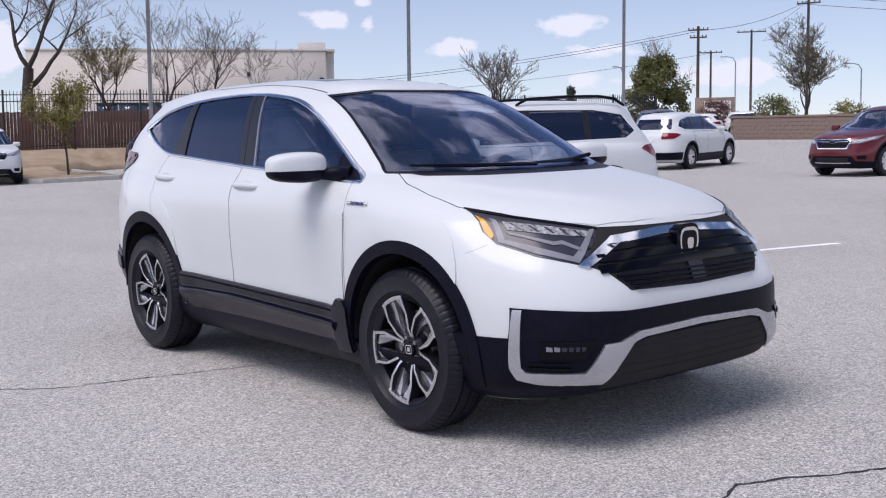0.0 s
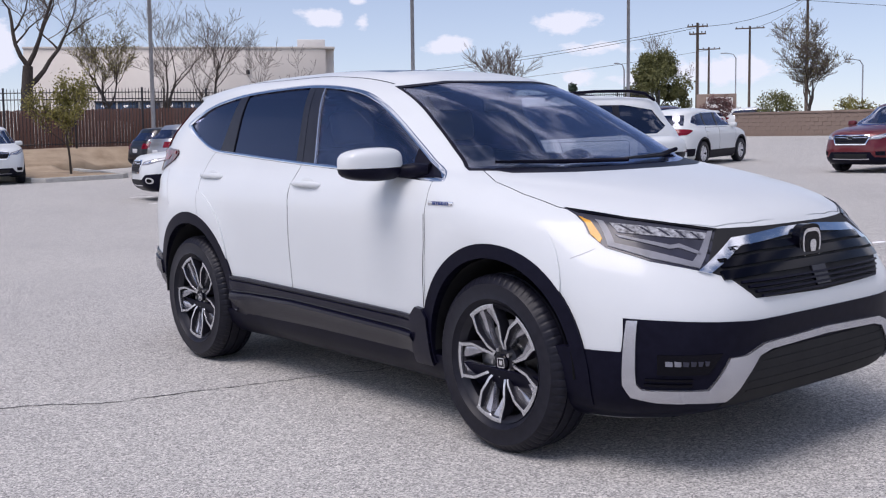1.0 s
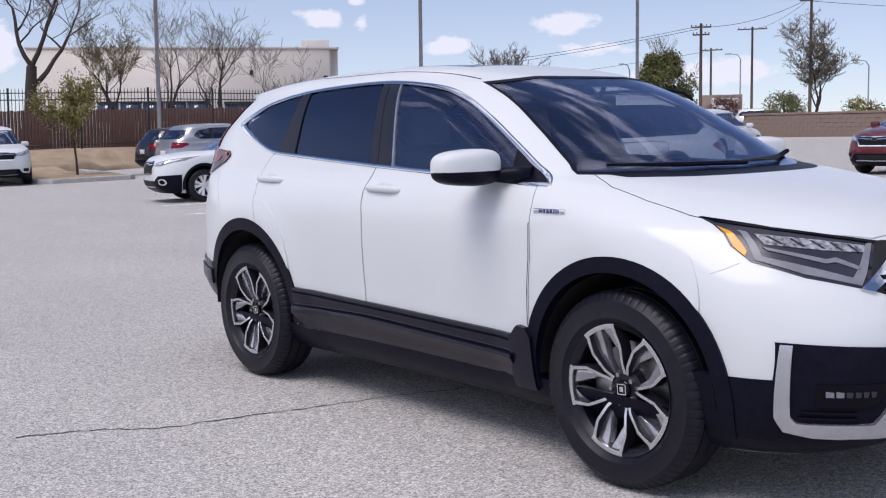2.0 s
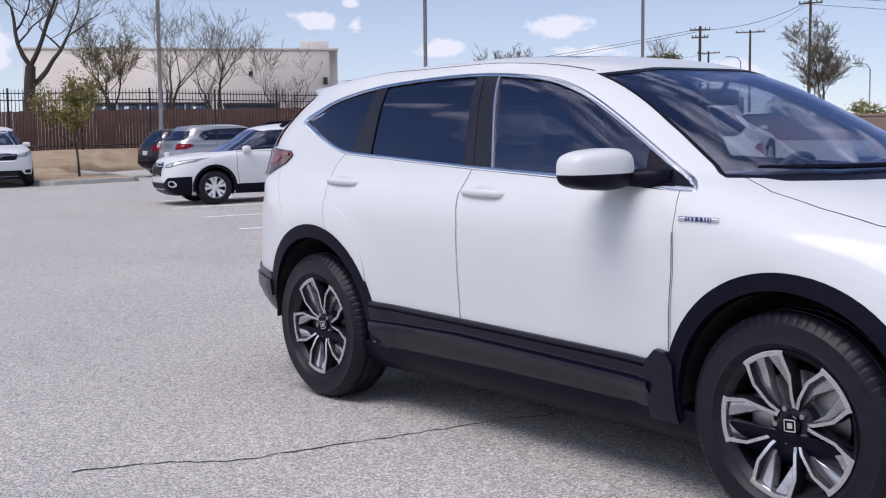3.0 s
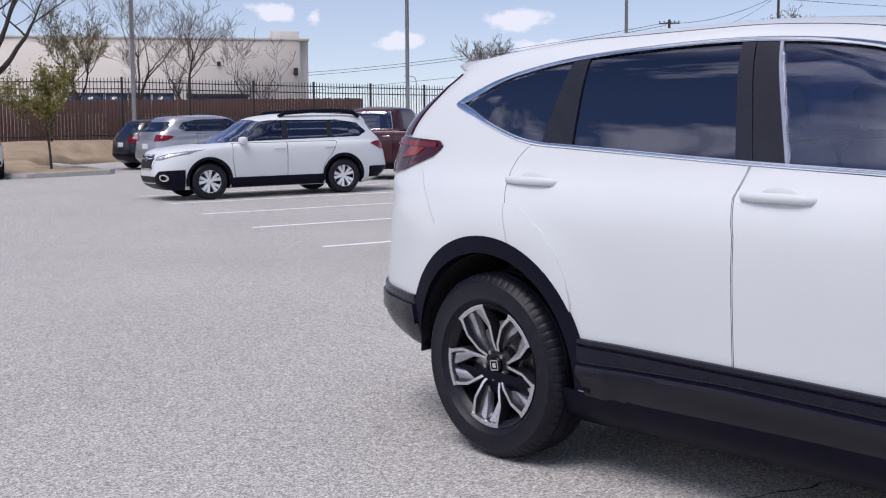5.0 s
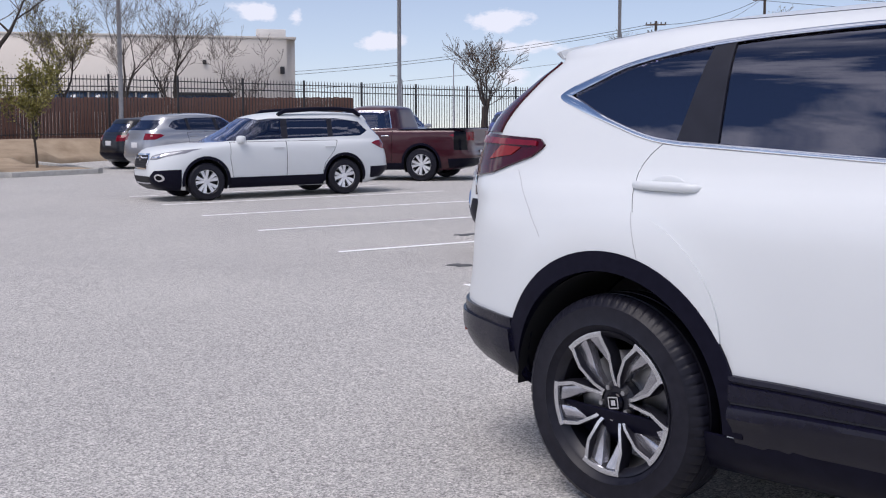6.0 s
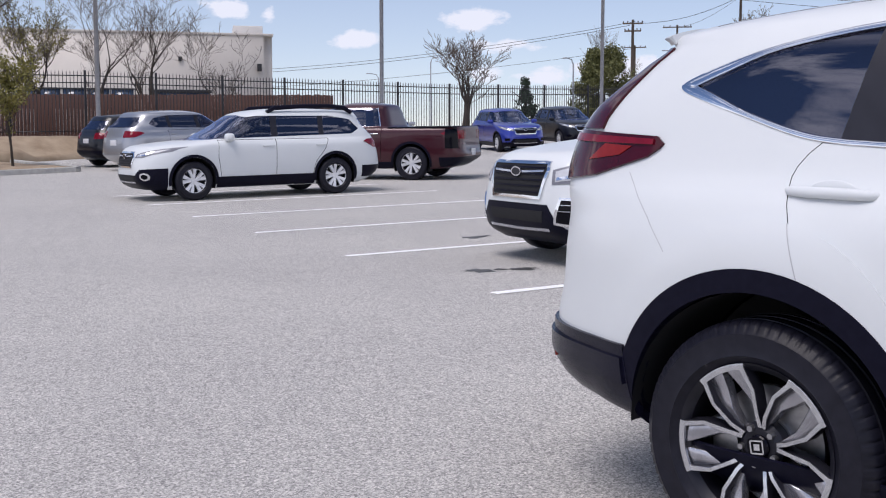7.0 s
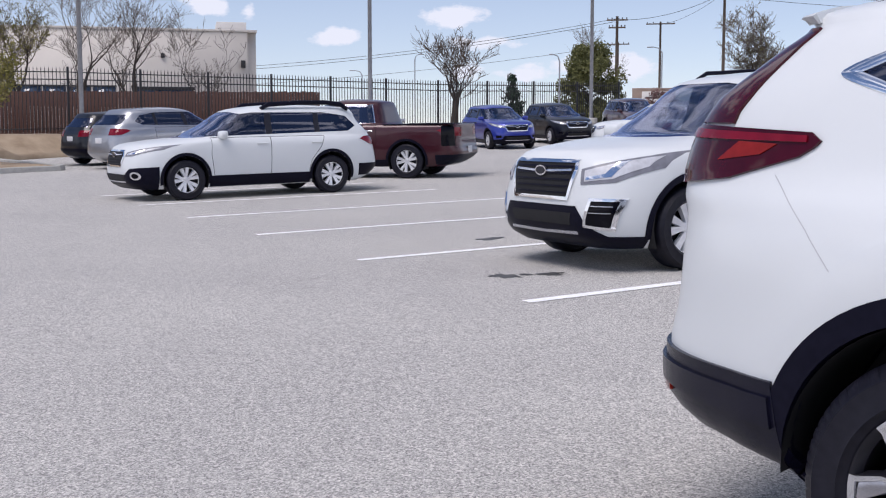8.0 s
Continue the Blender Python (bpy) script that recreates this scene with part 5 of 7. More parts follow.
def face(car, F, S):
    """Headlamps, grille, bumper trim and fog lamps of a parked car."""
    w, zh, span = S["w"], S["zh"], ("x", S["f"] - 1.0, S["f"] + 0.3)
    look_of = S.get("face", "plain")
    if look_of == "forester":
        lamp = [(-0.885, 1.005), (-0.875, 0.86), (-0.74, 0.755), (-0.50, 0.735), (-0.480, 0.862), (-0.64, 0.912), (-0.80, 0.965)]
        inner = [(-0.85, 0.965), (-0.835, 0.875), (-0.72, 0.785), (-0.53, 0.76), (-0.515, 0.85), (-0.64, 0.89)]
        bright = [(-0.76, 0.935), (-0.71, 0.80), (-0.54, 0.775), (-0.54, 0.80), (-0.67, 0.825), (-0.71, 0.925)]
        grill = [(-0.42, 0.925), (-0.435, 0.86), (-0.37, 0.62)]
        lower = [(-0.47, 0.56), (-0.58, 0.40), (-0.70, 0.31), (-0.905, 0.30), (-0.905, 0.20)]
        intake = [(-0.42, 0.50), (-0.40, 0.40)]
        fog = [(-0.80, 0.61), (-0.61, 0.615), (-0.56, 0.40), (-0.745, 0.375)]
    elif look_of == "wagon":
        lamp = [(-0.895, 0.945), (-0.865, 0.865), (-0.64, 0.765), (-0.48, 0.76), (-0.50, 0.825), (-0.72, 0.895)]
        inner = [(-0.84, 0.905), (-0.80, 0.86), (-0.63, 0.785), (-0.52, 0.78), (-0.53, 0.81), (-0.72, 0.87)]
        bright = [(-0.75, 0.87), (-0.66, 0.80), (-0.55, 0.79), (-0.55, 0.80), (-0.64, 0.82), (-0.72, 0.87)]
        grill = [(-0.40, 0.855), (-0.445, 0.77), (-0.37, 0.60)]
        lower = [(-0.52, 0.46), (-0.64, 0.56), (-0.90, 0.58), (-0.91, 0.20)]
        intake = [(-0.50, 0.45), (-0.44, 0.33)]
        fog = [(-0.715 + 0.055 * math.cos(a * 0.524), 0.435 + 0.055 * math.sin(a * 0.524)) for a in range(12)]
    else:
        lamp = [(-w + 0.03, zh - 0.005), (-w + 0.06, zh - 0.10), (-w * 0.72, zh - 0.185), (-w * 0.50, zh - 0.19), (-w * 0.52, zh - 0.12), (-w * 0.75, zh - 0.065)]
        inner = [(-w + 0.08, zh - 0.045), (-w + 0.10, zh - 0.09), (-w * 0.70, zh - 0.165), (-w * 0.55, zh - 0.17), (-w * 0.56, zh - 0.135), (-w * 0.74, zh - 0.09)]
        bright = [(-w * 0.84, zh - 0.07), (-w * 0.72, zh - 0.15), (-w * 0.58, zh - 0.16), (-w * 0.58, zh - 0.15), (-w * 0.70, zh - 0.125), (-w * 0.80, zh - 0.07)]
        grill = [(-w * 0.48, zh - 0.09), (-w * 0.50, zh - 0.16), (-w * 0.42, zh - 0.30)]
        lower = [(-w * 0.56, 0.50), (-w * 0.66, 0.38), (-w, 0.36), (-w, 0.20)]
        intake = [(-w * 0.48, 0.46), (-w * 0.44, 0.34)]
        fog = [(-w * 0.84, 0.50), (-w * 0.70, 0.50), (-w * 0.70, 0.44), (-w * 0.84, 0.43)]
    front = ("x", S["f"] - 0.50, S["f"] + 0.3)
    part("front_bumper_trim", F.pane(whole(lower), *front, off=0.006, thick=0.03), CLAD, car)
    part("lower_intake", F.pane(whole(intake), *front, off=0.010, thick=0.01), DARK, car)
    part("skid_bar", ribbon(F, [(-w * 0.52, 0.335), (0, 0.325), (w * 0.52, 0.335)], 0.026, *front, 0.014, 0.012), SATIN, car)
    for ob in both_sides("headlamp", F.pane(lamp, *span, off=0.005, thick=0.02), CLEARL, car, "clear swept-back headlamp"):
        s = 1 if ob.data.vertices[0].co.y > 0 else -1
        for nm, poly, mat, off in (("lamp_lens", inner, LAMPCLEAR, 0.009), ("lamp_blade", bright, CHROME, 0.013)):
            me = F.pane(poly, *span, off=off, thick=0.006)
            if len(me.polygons):
                part(nm, me if s < 0 else mirror_y(me), mat, ob)
    g = part("grille", F.pane(whole(grill), *span, off=0.004, thick=0.02), DARK, car)
    part("grille_trim", F.pane(shrink(whole(grill), -0.016), *span, off=0.014, thick=0.016, hole=shrink(whole(grill), 0.012)), CHROME if S.get("bright", True) else GLOSSBLACK, g)
    top, bot = grill[0][1], grill[-1][1]
    for k in range(5):
        z = top - (top - bot) * (k + 0.8) / 5.6
        h = abs(grill[0][0]) * (1.0 - 0.12 * k / 4) - 0.02
        part("grille_bar", ribbon(F, [(-h, z), (0, z), (h, z)], 0.015, *span, 0.011, 0.01), CLAD, g)
    zm = top - (top - bot) * 0.27
    part("grille_wing", ribbon(F, [(-abs(grill[0][0]) + 0.03, zm + 0.012), (-0.1, zm), (0.1, zm), (abs(grill[0][0]) - 0.03, zm + 0.012)], 0.018, *span, 0.015, 0.012), SATIN, g)
    x = F.front(0, zm)
    em = part("emblem", prism([(0.078 * math.cos(a * 0.2618), zm + 0.045 * math.sin(a * 0.2618)) for a in range(24)], "x", x - 0.01, x + 0.026), CHROME, g)
    part("emblem_field", prism([(0.062 * math.cos(a * 0.2618), zm + 0.032 * math.sin(a * 0.2618)) for a in range(24)], "x", x + 0.01, x + 0.029), PILLAR, em)
    rim = shrink(fog, -0.014)
    both_sides("fog_lamp_surround", F.pane(rim, *span, off=0.012, thick=0.014, hole=shrink(fog, 0.010)), CHROME if S.get("fog") or look_of == "wagon" else CLAD, car)
    for ob in both_sides("fog_lamp", F.pane(fog, *span, off=0.007, thick=0.012), GLOSSBLACK, car):
        s = 1 if ob.data.vertices[0].co.y > 0 else -1
        if S.get("fog"):
            for k in range(2):
                me = ribbon(F, [(-0.755 + 0.008 * k, 0.56 - 0.055 * k), (-0.61 + 0.012 * k, 0.565 - 0.055 * k)], 0.007, *span, 0.012, 0.008)
                part("fog_bar", me if s < 0 else mirror_y(me), SATIN, ob)


def handle_small(door, F, x, z, s, mat):
    y = F.half(x, z)
    b = boxm(x - 0.10, x + 0.10, s * (y + 0.015) - 0.012, s * (y + 0.015) + 0.012, z - 0.014, z + 0.014, 0.008)
    part("handle", b, mat, door)


def five_door(f, r, w, zt, axle, R, zb, zh, xc, xt, rt, rb, nose=0.0, split=-0.15, second=-1.10, **more):
    """Sizes of a five-door, with window and door outlines drawn from them."""
    top, bot = zt - 0.135, zb + 0.075
    dlo = [(xc - 0.16, bot - 0.01), (xt + 0.12, top - 0.05), (xt - 0.25, top), (rt + 0.75, top - 0.01), (rt + 0.28, top - 0.08), (rt + 0.10, bot + 0.14), (rt + 0.30, bot + 0.045)]
    S = dict(rows=suv_rows(f, r, w, zt, zb, zh, xc, xt, rt, rb, nose), f=f, r=r, w=w, zt=zt, axle=axle, R=R, zb=zb, zh=zh, xc=xc, xt=xt, rt=rt,
             dlo=dlo, panes=[(split + 0.06, xc), (second + 0.05, split - 0.06), (rt, second - 0.05)],
             screen=[(-w + 0.22, bot - 0.02), (-w + 0.36, top - 0.02), (-0.3, top + 0.015), (0.3, top + 0.015), (w - 0.36, top - 0.02), (w - 0.22, bot - 0.02), (0.4, bot - 0.03), (-0.4, bot - 0.03)],
             rear_glass=[(-w + 0.30, bot + 0.05), (-w + 0.38, top - 0.06), (w - 0.38, top - 0.06), (w - 0.30, bot + 0.05)],
             doors=[[(xc - 0.22, bot - 0.03), (xc - 0.20, 0.75), (xc - 0.25, 0.40), (split, 0.40), (split - 0.01, bot - 0.03)],
                    [(split - 0.012, bot - 0.03), (split - 0.002, 0.40), (-axle + R + 0.12, 0.40), (-axle + R + 0.06, 0.62), (-axle + 0.22, 0.84), (second - 0.12, bot - 0.05), (second - 0.10, bot - 0.03)]])
    S.update(more)
    return S


WAGON = five_door(kind="wagon", f=2.33, r=-2.49, w=0.92, zt=1.605, axle=1.3725, R=0.345, zb=1.00, zh=0.95, xc=1.12, xt=0.32, rt=-2.06, rb=-2.36, split=-0.18, second=-1.12, rails=True, rail=0.042, face="wagon", style="five", clad_top=0.40)
COMPACT = five_door(kind="compact", f=2.25, r=-2.375, w=0.908, zt=1.70, axle=1.335, R=0.355, zb=1.06, zh=1.00, xc=1.10, xt=0.35, rt=-1.95, rb=-2.24, split=-0.15, second=-1.05, rails=True, fog=True, face="forester", clad_top=0.40)
COUPE_SUV = five_door(kind="coupe_suv", f=2.45, r=-2.44, w=0.948, zt=1.70, axle=1.395, R=0.37, zb=1.10, zh=1.00, xc=1.20, xt=0.30, rt=-1.85, rb=-2.30, split=-0.10, second=-1.08, clad=False)
SMALL_SUV = five_door(kind="small_suv", f=2.10, r=-2.19, w=0.886, zt=1.60, axle=1.305, R=0.335, zb=1.02, zh=0.97, xc=1.05, xt=0.25, rt=-1.70, rb=-2.05, split=-0.12, second=-0.98, clad_top=0.36)
FAMILY_SUV = five_door(kind="family_suv", f=2.235, r=-2.39, w=0.912, zt=1.68, axle=1.33, R=0.362, zb=1.06, zh=0.98, xc=1.12, xt=0.25, rt=-1.92, rb=-2.22, split=-0.24, second=-1.06, clad_top=0.45, chrome=True)


def pickup_sizes():
    f, r, w, zt, zb, zh, xc, xt = 2.53, -2.80, 0.985, 1.78, 1.13, 1.08, 1.28, 0.55
    rows = [
        (0.26, f - 0.25, f - 0.7, 6, r + 0.45, r + 0.8, 7, w - 0.12),
        (0.36, f - 0.08, f - 0.7, 6, r + 0.22, r + 0.8, 7, w - 0.05),
        (0.55, f, f - 0.7, 5.5, r, r + 0.5, 8, w - 0.01),
        (0.72, f, f - 0.7, 5, r + 0.06, r + 0.5, 9, w),
        (0.98, f - 0.05, f - 0.85, 3.8, r + 0.08, r + 0.5, 9, w),
        (1.08, f - 0.16, f - 1.1, 3.0, r + 0.08, r + 0.5, 9, w - 0.01),
        (1.15, (f + xc) / 2, xc - 0.3, 2.6, r + 0.08, r + 0.5, 9, w - 0.035),
        (1.195, xc + 0.02, xc - 0.5, 2.7, r + 0.08, r + 0.5, 9, w - 0.07),
        (1.20, xc, xc - 0.55, 2.8, -0.98, -0.4, 7, w - 0.085),
        (1.26, xc - 0.10, xc - 0.6, 3.0, -0.96, -0.4, 7, w - 0.105),
        (1.46, (xc + xt) / 2, xt - 0.2, 3.2, -0.90, -0.4, 6, w - 0.175),
        (1.67, xt, xt - 0.45, 3.0, -0.83, -0.35, 6, w - 0.26),
        (1.71, xt - 0.12, xt - 0.5, 2.8, -0.80, -0.3, 5, w - 0.32),
        (1.75, xt - 0.3, xt - 0.55, 2.5, -0.6, -0.2, 3, w - 0.44),
        (1.775, xt - 0.45, xt - 0.6, 2.2, -0.3, -0.1, 2.4, w - 0.65),
        (1.78, xt - 0.55, xt - 0.6, 2.0, -0.15, -0.05, 2.0, w - 0.85),
    ]
    bot, top = 1.215, 1.645
    dlo = [(xc - 0.14, bot), (xt + 0.12, top - 0.05), (xt - 0.2, top), (-0.70, top - 0.01), (-0.80, bot + 0.02)]
    return dict(kind="pickup", rows=rows, f=f, r=r, w=w, zt=zt, axle=1.59, R=0.385, zb=zb, zh=zh, xc=xc, xt=xt, rt=-0.9, dlo=dlo, panes=[(0.22, xc), (-0.78, 0.10)],
                screen=[(-w + 0.22, bot), (-w + 0.36, top), (w - 0.36, top), (w - 0.22, bot)], bed=(r + 0.16, -1.06, 1.17), cab_rear=-0.85,
                doors=[[(xc - 0.2, bot - 0.03), (xc - 0.22, 0.45), (0.16, 0.45), (0.15, bot - 0.03)], [(0.14, bot - 0.03), (0.15, 0.45), (-0.85, 0.45), (-0.88, bot - 0.03)]],
                tail=1.02, chrome=True, clad=True, clad_top=0.42, levels=52, style="five", handle=CHROME)


PICKUP = pickup_sizes()


def park_all():
    parked("wagon", spot(-17.2, 8.05, -102), "white wagon with black roof rails and silver wheels in a stall", WHITE, WAGON)
    parked("compact_suv", spot(-5.95, 5.95, -104), "white compact SUV with black roof rails in a marked stall", WHITE, COMPACT)
    parked("pickup_truck", spot(-20.1, 13.2, -152), "maroon crew-cab pickup truck with an open bed", MAROON, PICKUP)
    parked("coupe_suv", spot(-28.7, 13.5, 95), "silver-grey luxury SUV parked beside a dirt island", GREYP, COUPE_SUV)
    parked("dark_hatchback", spot(-31.4, 13.75, 95), "black hatchback parked beside the kerb", BLACKP, SMALL_SUV)
    parked("small_suv", spot(-28.6, 27.4, -27), "bright blue small SUV before the iron fence", BLUEP, SMALL_SUV)
    parked("small_suv", spot(-29.0, 31.4, -27), "black small SUV before the iron fence", BLACKP, SMALL_SUV)
    parked("family_suv", spot(-16.7, 23.3, 103), "white family SUV with dark tinted windows", WHITE, FAMILY_SUV)
    parked("family_suv", spot(-9.4, 22.05, -92), "red-orange family SUV with a chrome grille", REDP, FAMILY_SUV)
    parked("pickup_truck", spot(-31.6, 6.7, -10), "white crew-cab pickup truck beside the dirt island", WHITE, PICKUP)
    parked("family_suv", spot(-29.6, 37.6, -35), "dark maroon SUV parked far off by the gate", PLUM, FAMILY_SUV)
    parked("family_suv", spot(-37.6, 56.7, 20), "white family SUV parked far off past the block wall", WHITE, FAMILY_SUV)
    parked("small_suv", spot(-41.1, 54.0, 205), "white small SUV parked far off past the block wall", WHITE, SMALL_SUV)
    parked("small_suv", spot(-30.2, 22.6, -27), "pale silver small SUV behind the pickup", GREYP, SMALL_SUV)
    parked("small_suv", spot(-21.3, 27.2, 224), "white small SUV before the iron fence", WHITE, SMALL_SUV)


# ---- the ground ----
def asphalt():
    mat, nt, p = nodes("worn_asphalt")
    ln = nt.links.new
    co = nt.nodes.new("ShaderNodeTexCoord")
    vor = nt.nodes.new("ShaderNodeTexVoronoi")
    vor.inputs["Scale"].default_value = 165
    ln(co.outputs["Object"], vor.inputs["Vector"])
    stones = ramp_between(nt, vor.outputs["Color"], (0.12, 0.12, 0.122), (0.90, 0.88, 0.845), 0.14, 0.92)
    fine = ramp_between(nt, tex_noise(nt, 380, 3), (0.20, 0.197, 0.195), (0.58, 0.57, 0.55), 0.36, 0.66)
    base = mixed(nt, 0.42, stones, fine)
    grit = nt.nodes.new("ShaderNodeTexVoronoi")
    grit.inputs["Scale"].default_value = 95
    ln(co.outputs["Object"], grit.inputs["Vector"])
    fleck = ramp_between(nt, grit.outputs["Color"], (0.62, 0.62, 0.63), (1.40, 1.39, 1.36), 0.20, 0.82)
    base = mixed(nt, 0.5, base, mixed(nt, 1.0, base, fleck, "MULTIPLY"))
    patch = ramp_between(nt, tex_noise(nt, 0.35, 6, 0.6), (0.90, 0.89, 0.885), (1.0, 0.99, 0.975), 0.35, 0.65)
    base = mixed(nt, 1.0, base, patch, "MULTIPLY")
    drips = ramp_between(nt, tex_noise(nt, 1.7, 8, 0.68), (1, 1, 1), (0.88, 0.88, 0.885), 0.62, 0.74)
    base = mixed(nt, 1.0, base, drips, "MULTIPLY")
    ln(base, p.inputs["Base Color"])
    p.inputs["Roughness"].default_value = 0.93
    p.inputs["Specular IOR Level"].default_value = 0.06
    h = nt.nodes.new("ShaderNodeMath")
    h.operation = "ADD"
    ln(vor.outputs["Distance"], h.inputs[0])
    ln(tex_noise(nt, 300, 3), h.inputs[1])
    bump(nt, p, h.outputs[0], 0.4, 0.003)
    return mat


ASPHALT = asphalt()
PAINTLINE = plain("worn_white_line_paint", (0.76, 0.76, 0.76), (0.95, 0.95, 0.94), 26, 0.8, relief=0.2, detail=8)
CONCRETE = plain("kerb_concrete", (0.34, 0.33, 0.31), (0.48, 0.47, 0.44), 7, 0.85, relief=0.3)
DIRT = plain("dry_tan_dirt", (0.26, 0.19, 0.125), (0.40, 0.31, 0.215), 1.6, 0.95, relief=0.6, distance=0.02, detail=9)
CRACK = plain("tarred_crack", (0.018, 0.018, 0.02), (0.04, 0.04, 0.042), 12, 0.9)
OIL = plain("oil_stain", (0.05, 0.05, 0.052), (0.09, 0.09, 0.09), 5, 0.6)
IRON = plain("black_painted_iron", (0.010, 0.010, 0.013), (0.018, 0.018, 0.021), 18, 0.5)
GALV = plain("galvanised_pole", (0.28, 0.29, 0.31), (0.36, 0.37, 0.39), 9, 0.45, metal=0.6)
WOODF = plain("red_brown_fence_wood", (0.080, 0.040, 0.031), (0.14, 0.074, 0.058), 3.0, 0.85, relief=0.3, stretch=(6, 6, 0.6))
POLEW = plain("weathered_pole_wood", (0.075, 0.055, 0.042), (0.13, 0.10, 0.08), 3.0, 0.9, relief=0.4, stretch=(6, 6, 0.5))
STUCCO = plain("beige_stucco", (0.53, 0.49, 0.445), (0.61, 0.57, 0.52), 0.35, 0.9, relief=0.25, detail=8)
STUCCO_L = plain("pale_stucco", (0.62, 0.60, 0.57), (0.70, 0.68, 0.65), 0.5, 0.9, relief=0.2)
BARK = plain("dark_bark", (0.032, 0.026, 0.022), (0.070, 0.056, 0.047), 6, 0.95, relief=0.6, distance=0.02, stretch=(3, 3, 0.6))
TWIG = plain("grey_brown_twigs", (0.095, 0.078, 0.066), (0.17, 0.14, 0.12), 6, 0.95)
WALLB = plain("brown_block_wall", (0.20, 0.145, 0.115), (0.29, 0.22, 0.18), 1.2, 0.9, relief=0.3)
# blue haze of the far air is mixed into this colour
HILL = plain("mountain_painted_haze", (0.30, 0.34, 0.46), (0.36, 0.40, 0.52), 0.004, 1.0)
DARKWIN = plain("dark_window_glass", (0.03, 0.045, 0.075), (0.05, 0.075, 0.12), 0.8, 0.12, coat=0.5)


def leaf_mat(name, a, b):
    mat, nt, p = nodes(name)
    g = nt.nodes.new("ShaderNodeNewGeometry")
    ln = nt.links.new
    ln(ramp_between(nt, g.outputs["Random Per Island"], a, b, 0.0, 1.0), p.inputs["Base Color"])
    p.inputs["Roughness"].default_value = 0.7
    return mat


LEAF_Y = leaf_mat("yellow_green_leaf", (0.13, 0.12, 0.025), (0.26, 0.23, 0.06))
LEAF_G = leaf_mat("olive_green_leaf", (0.06, 0.068, 0.02), (0.16, 0.16, 0.05))
LEAF_D = leaf_mat("dark_conifer_leaf", (0.012, 0.028, 0.018), (0.035, 0.06, 0.035))
LEAF_P = leaf_mat("dusty_plum_leaf", (0.10, 0.045, 0.045), (0.18, 0.09, 0.08))


def ground_z(x, y):
    """World height of the ground sheet at a lot place."""
    p = LOT @ Vector((x, y, rise(x, y)))
    r = math.hypot(x, y + 1.0)
    s = min(max((r - 60) / 80, 0), 1)
    s = s * s * (3 - 2 * s)
    return p, p.z * (1 - s) + 0.4 * s


def lot_ground():
    bm = bmesh.new()
    rs = [0.0] + [0.8 * 1.09 ** k for k in range(96)]
    n = 96
    rings = []
    for r in rs:
        row = []
        for k in range(n):
            a = 2 * math.pi * k / n
            p, z = ground_z(r * math.cos(a), -1.0 + r * math.sin(a))
            row.append(bm.verts.new((p.x, p.y, z)))
            if r == 0:
                break
        rings.append(row)
    for k in range(n):
        bm.faces.new((rings[0][0], rings[1][k], rings[1][(k + 1) % n]))
    for p, q in zip(rings[1:], rings[2:]):
        for k in range(n):
            bm.faces.new((p[k], q[k], q[(k + 1) % n], p[(k + 1) % n]))
    bmesh.ops.recalc_face_normals(bm, faces=bm.faces)
    tagged(part("ground", bm, ASPHALT), "worn grey asphalt parking lot with pale aggregate", "ground", kind="structure")


def on_lot(x, y, up=0.0):
    return LOT @ Vector((x, y, rise(x, y) + up))


def stall_line(x, y, length, width=0.115):
    d = Vector((0.226, 0.974)).normalized()
    n = Vector((-d.y, d.x)) * width / 2
    bm = bmesh.new()
    k = 14
    row = []
    for i in range(k + 1):
        c = Vector((x, y)) + d * length * i / k
        row.append([bm.verts.new(on_lot(*(c + n * s), 0.004)) for s in (-1, 1)])
    for p, q in zip(row, row[1:]):
        bm.faces.new((p[0], p[1], q[1], q[0]))
    tagged(part("stall_line", bm, PAINTLINE), "worn white painted parking stall line", "road marking", "stall lines", "structure")


def crack(pts, width, seed):
    """A ragged crack in the asphalt along places of the lot."""
    rng = random.Random(seed)
    line = []
    for a, b in zip(pts, pts[1:]):
        a, b = Vector(a), Vector(b)
        k = max(int((b - a).length / 0.035), 2)
        n = Vector((-(b - a).y, (b - a).x)).normalized()
        for i in range(k):
            line.append(a + (b - a) * i / k + n * rng.uniform(-0.012, 0.012))
    line.append(Vector(pts[-1]))
    bm = bmesh.new()
    row = []
    for i, p in enumerate(line):
        d = (line[min(i + 1, len(line) - 1)] - line[max(i - 1, 0)]).normalized()
        n = Vector((-d.y, d.x)) * width * rng.uniform(0.25, 0.9) / 2
        row.append([bm.verts.new(on_lot(*(p + n), 0.0025)), bm.verts.new(on_lot(*(p - n), 0.0025))])
    for p, q in zip(row, row[1:]):
        bm.faces.new((p[0], p[1], q[1], q[0]))
    tagged(part("asphalt_crack", bm, CRACK), "thin dark ragged crack in the asphalt", "crack", kind="structure")


def stain(x, y, rx, ry, seed):
    rng = random.Random(seed)
    bm = bmesh.new()
    vs = []
    for i in range(26):
        a = 2 * math.pi * i / 26
        k = rng.uniform(0.55, 1.15)
        vs.append(bm.verts.new(on_lot(x + rx * k * math.cos(a), y + ry * k * math.sin(a), 0.003)))
    bm.faces.new(vs)
    tagged(part("oil_stain", bm, OIL), "dark oil stain on the asphalt", "stain", "oil stains", "structure")


# ---- fence, poles, walls ----
FENCE_A, FENCE_B = Vector((-37.91, 14.84)), Vector((-32.69, 40.65))


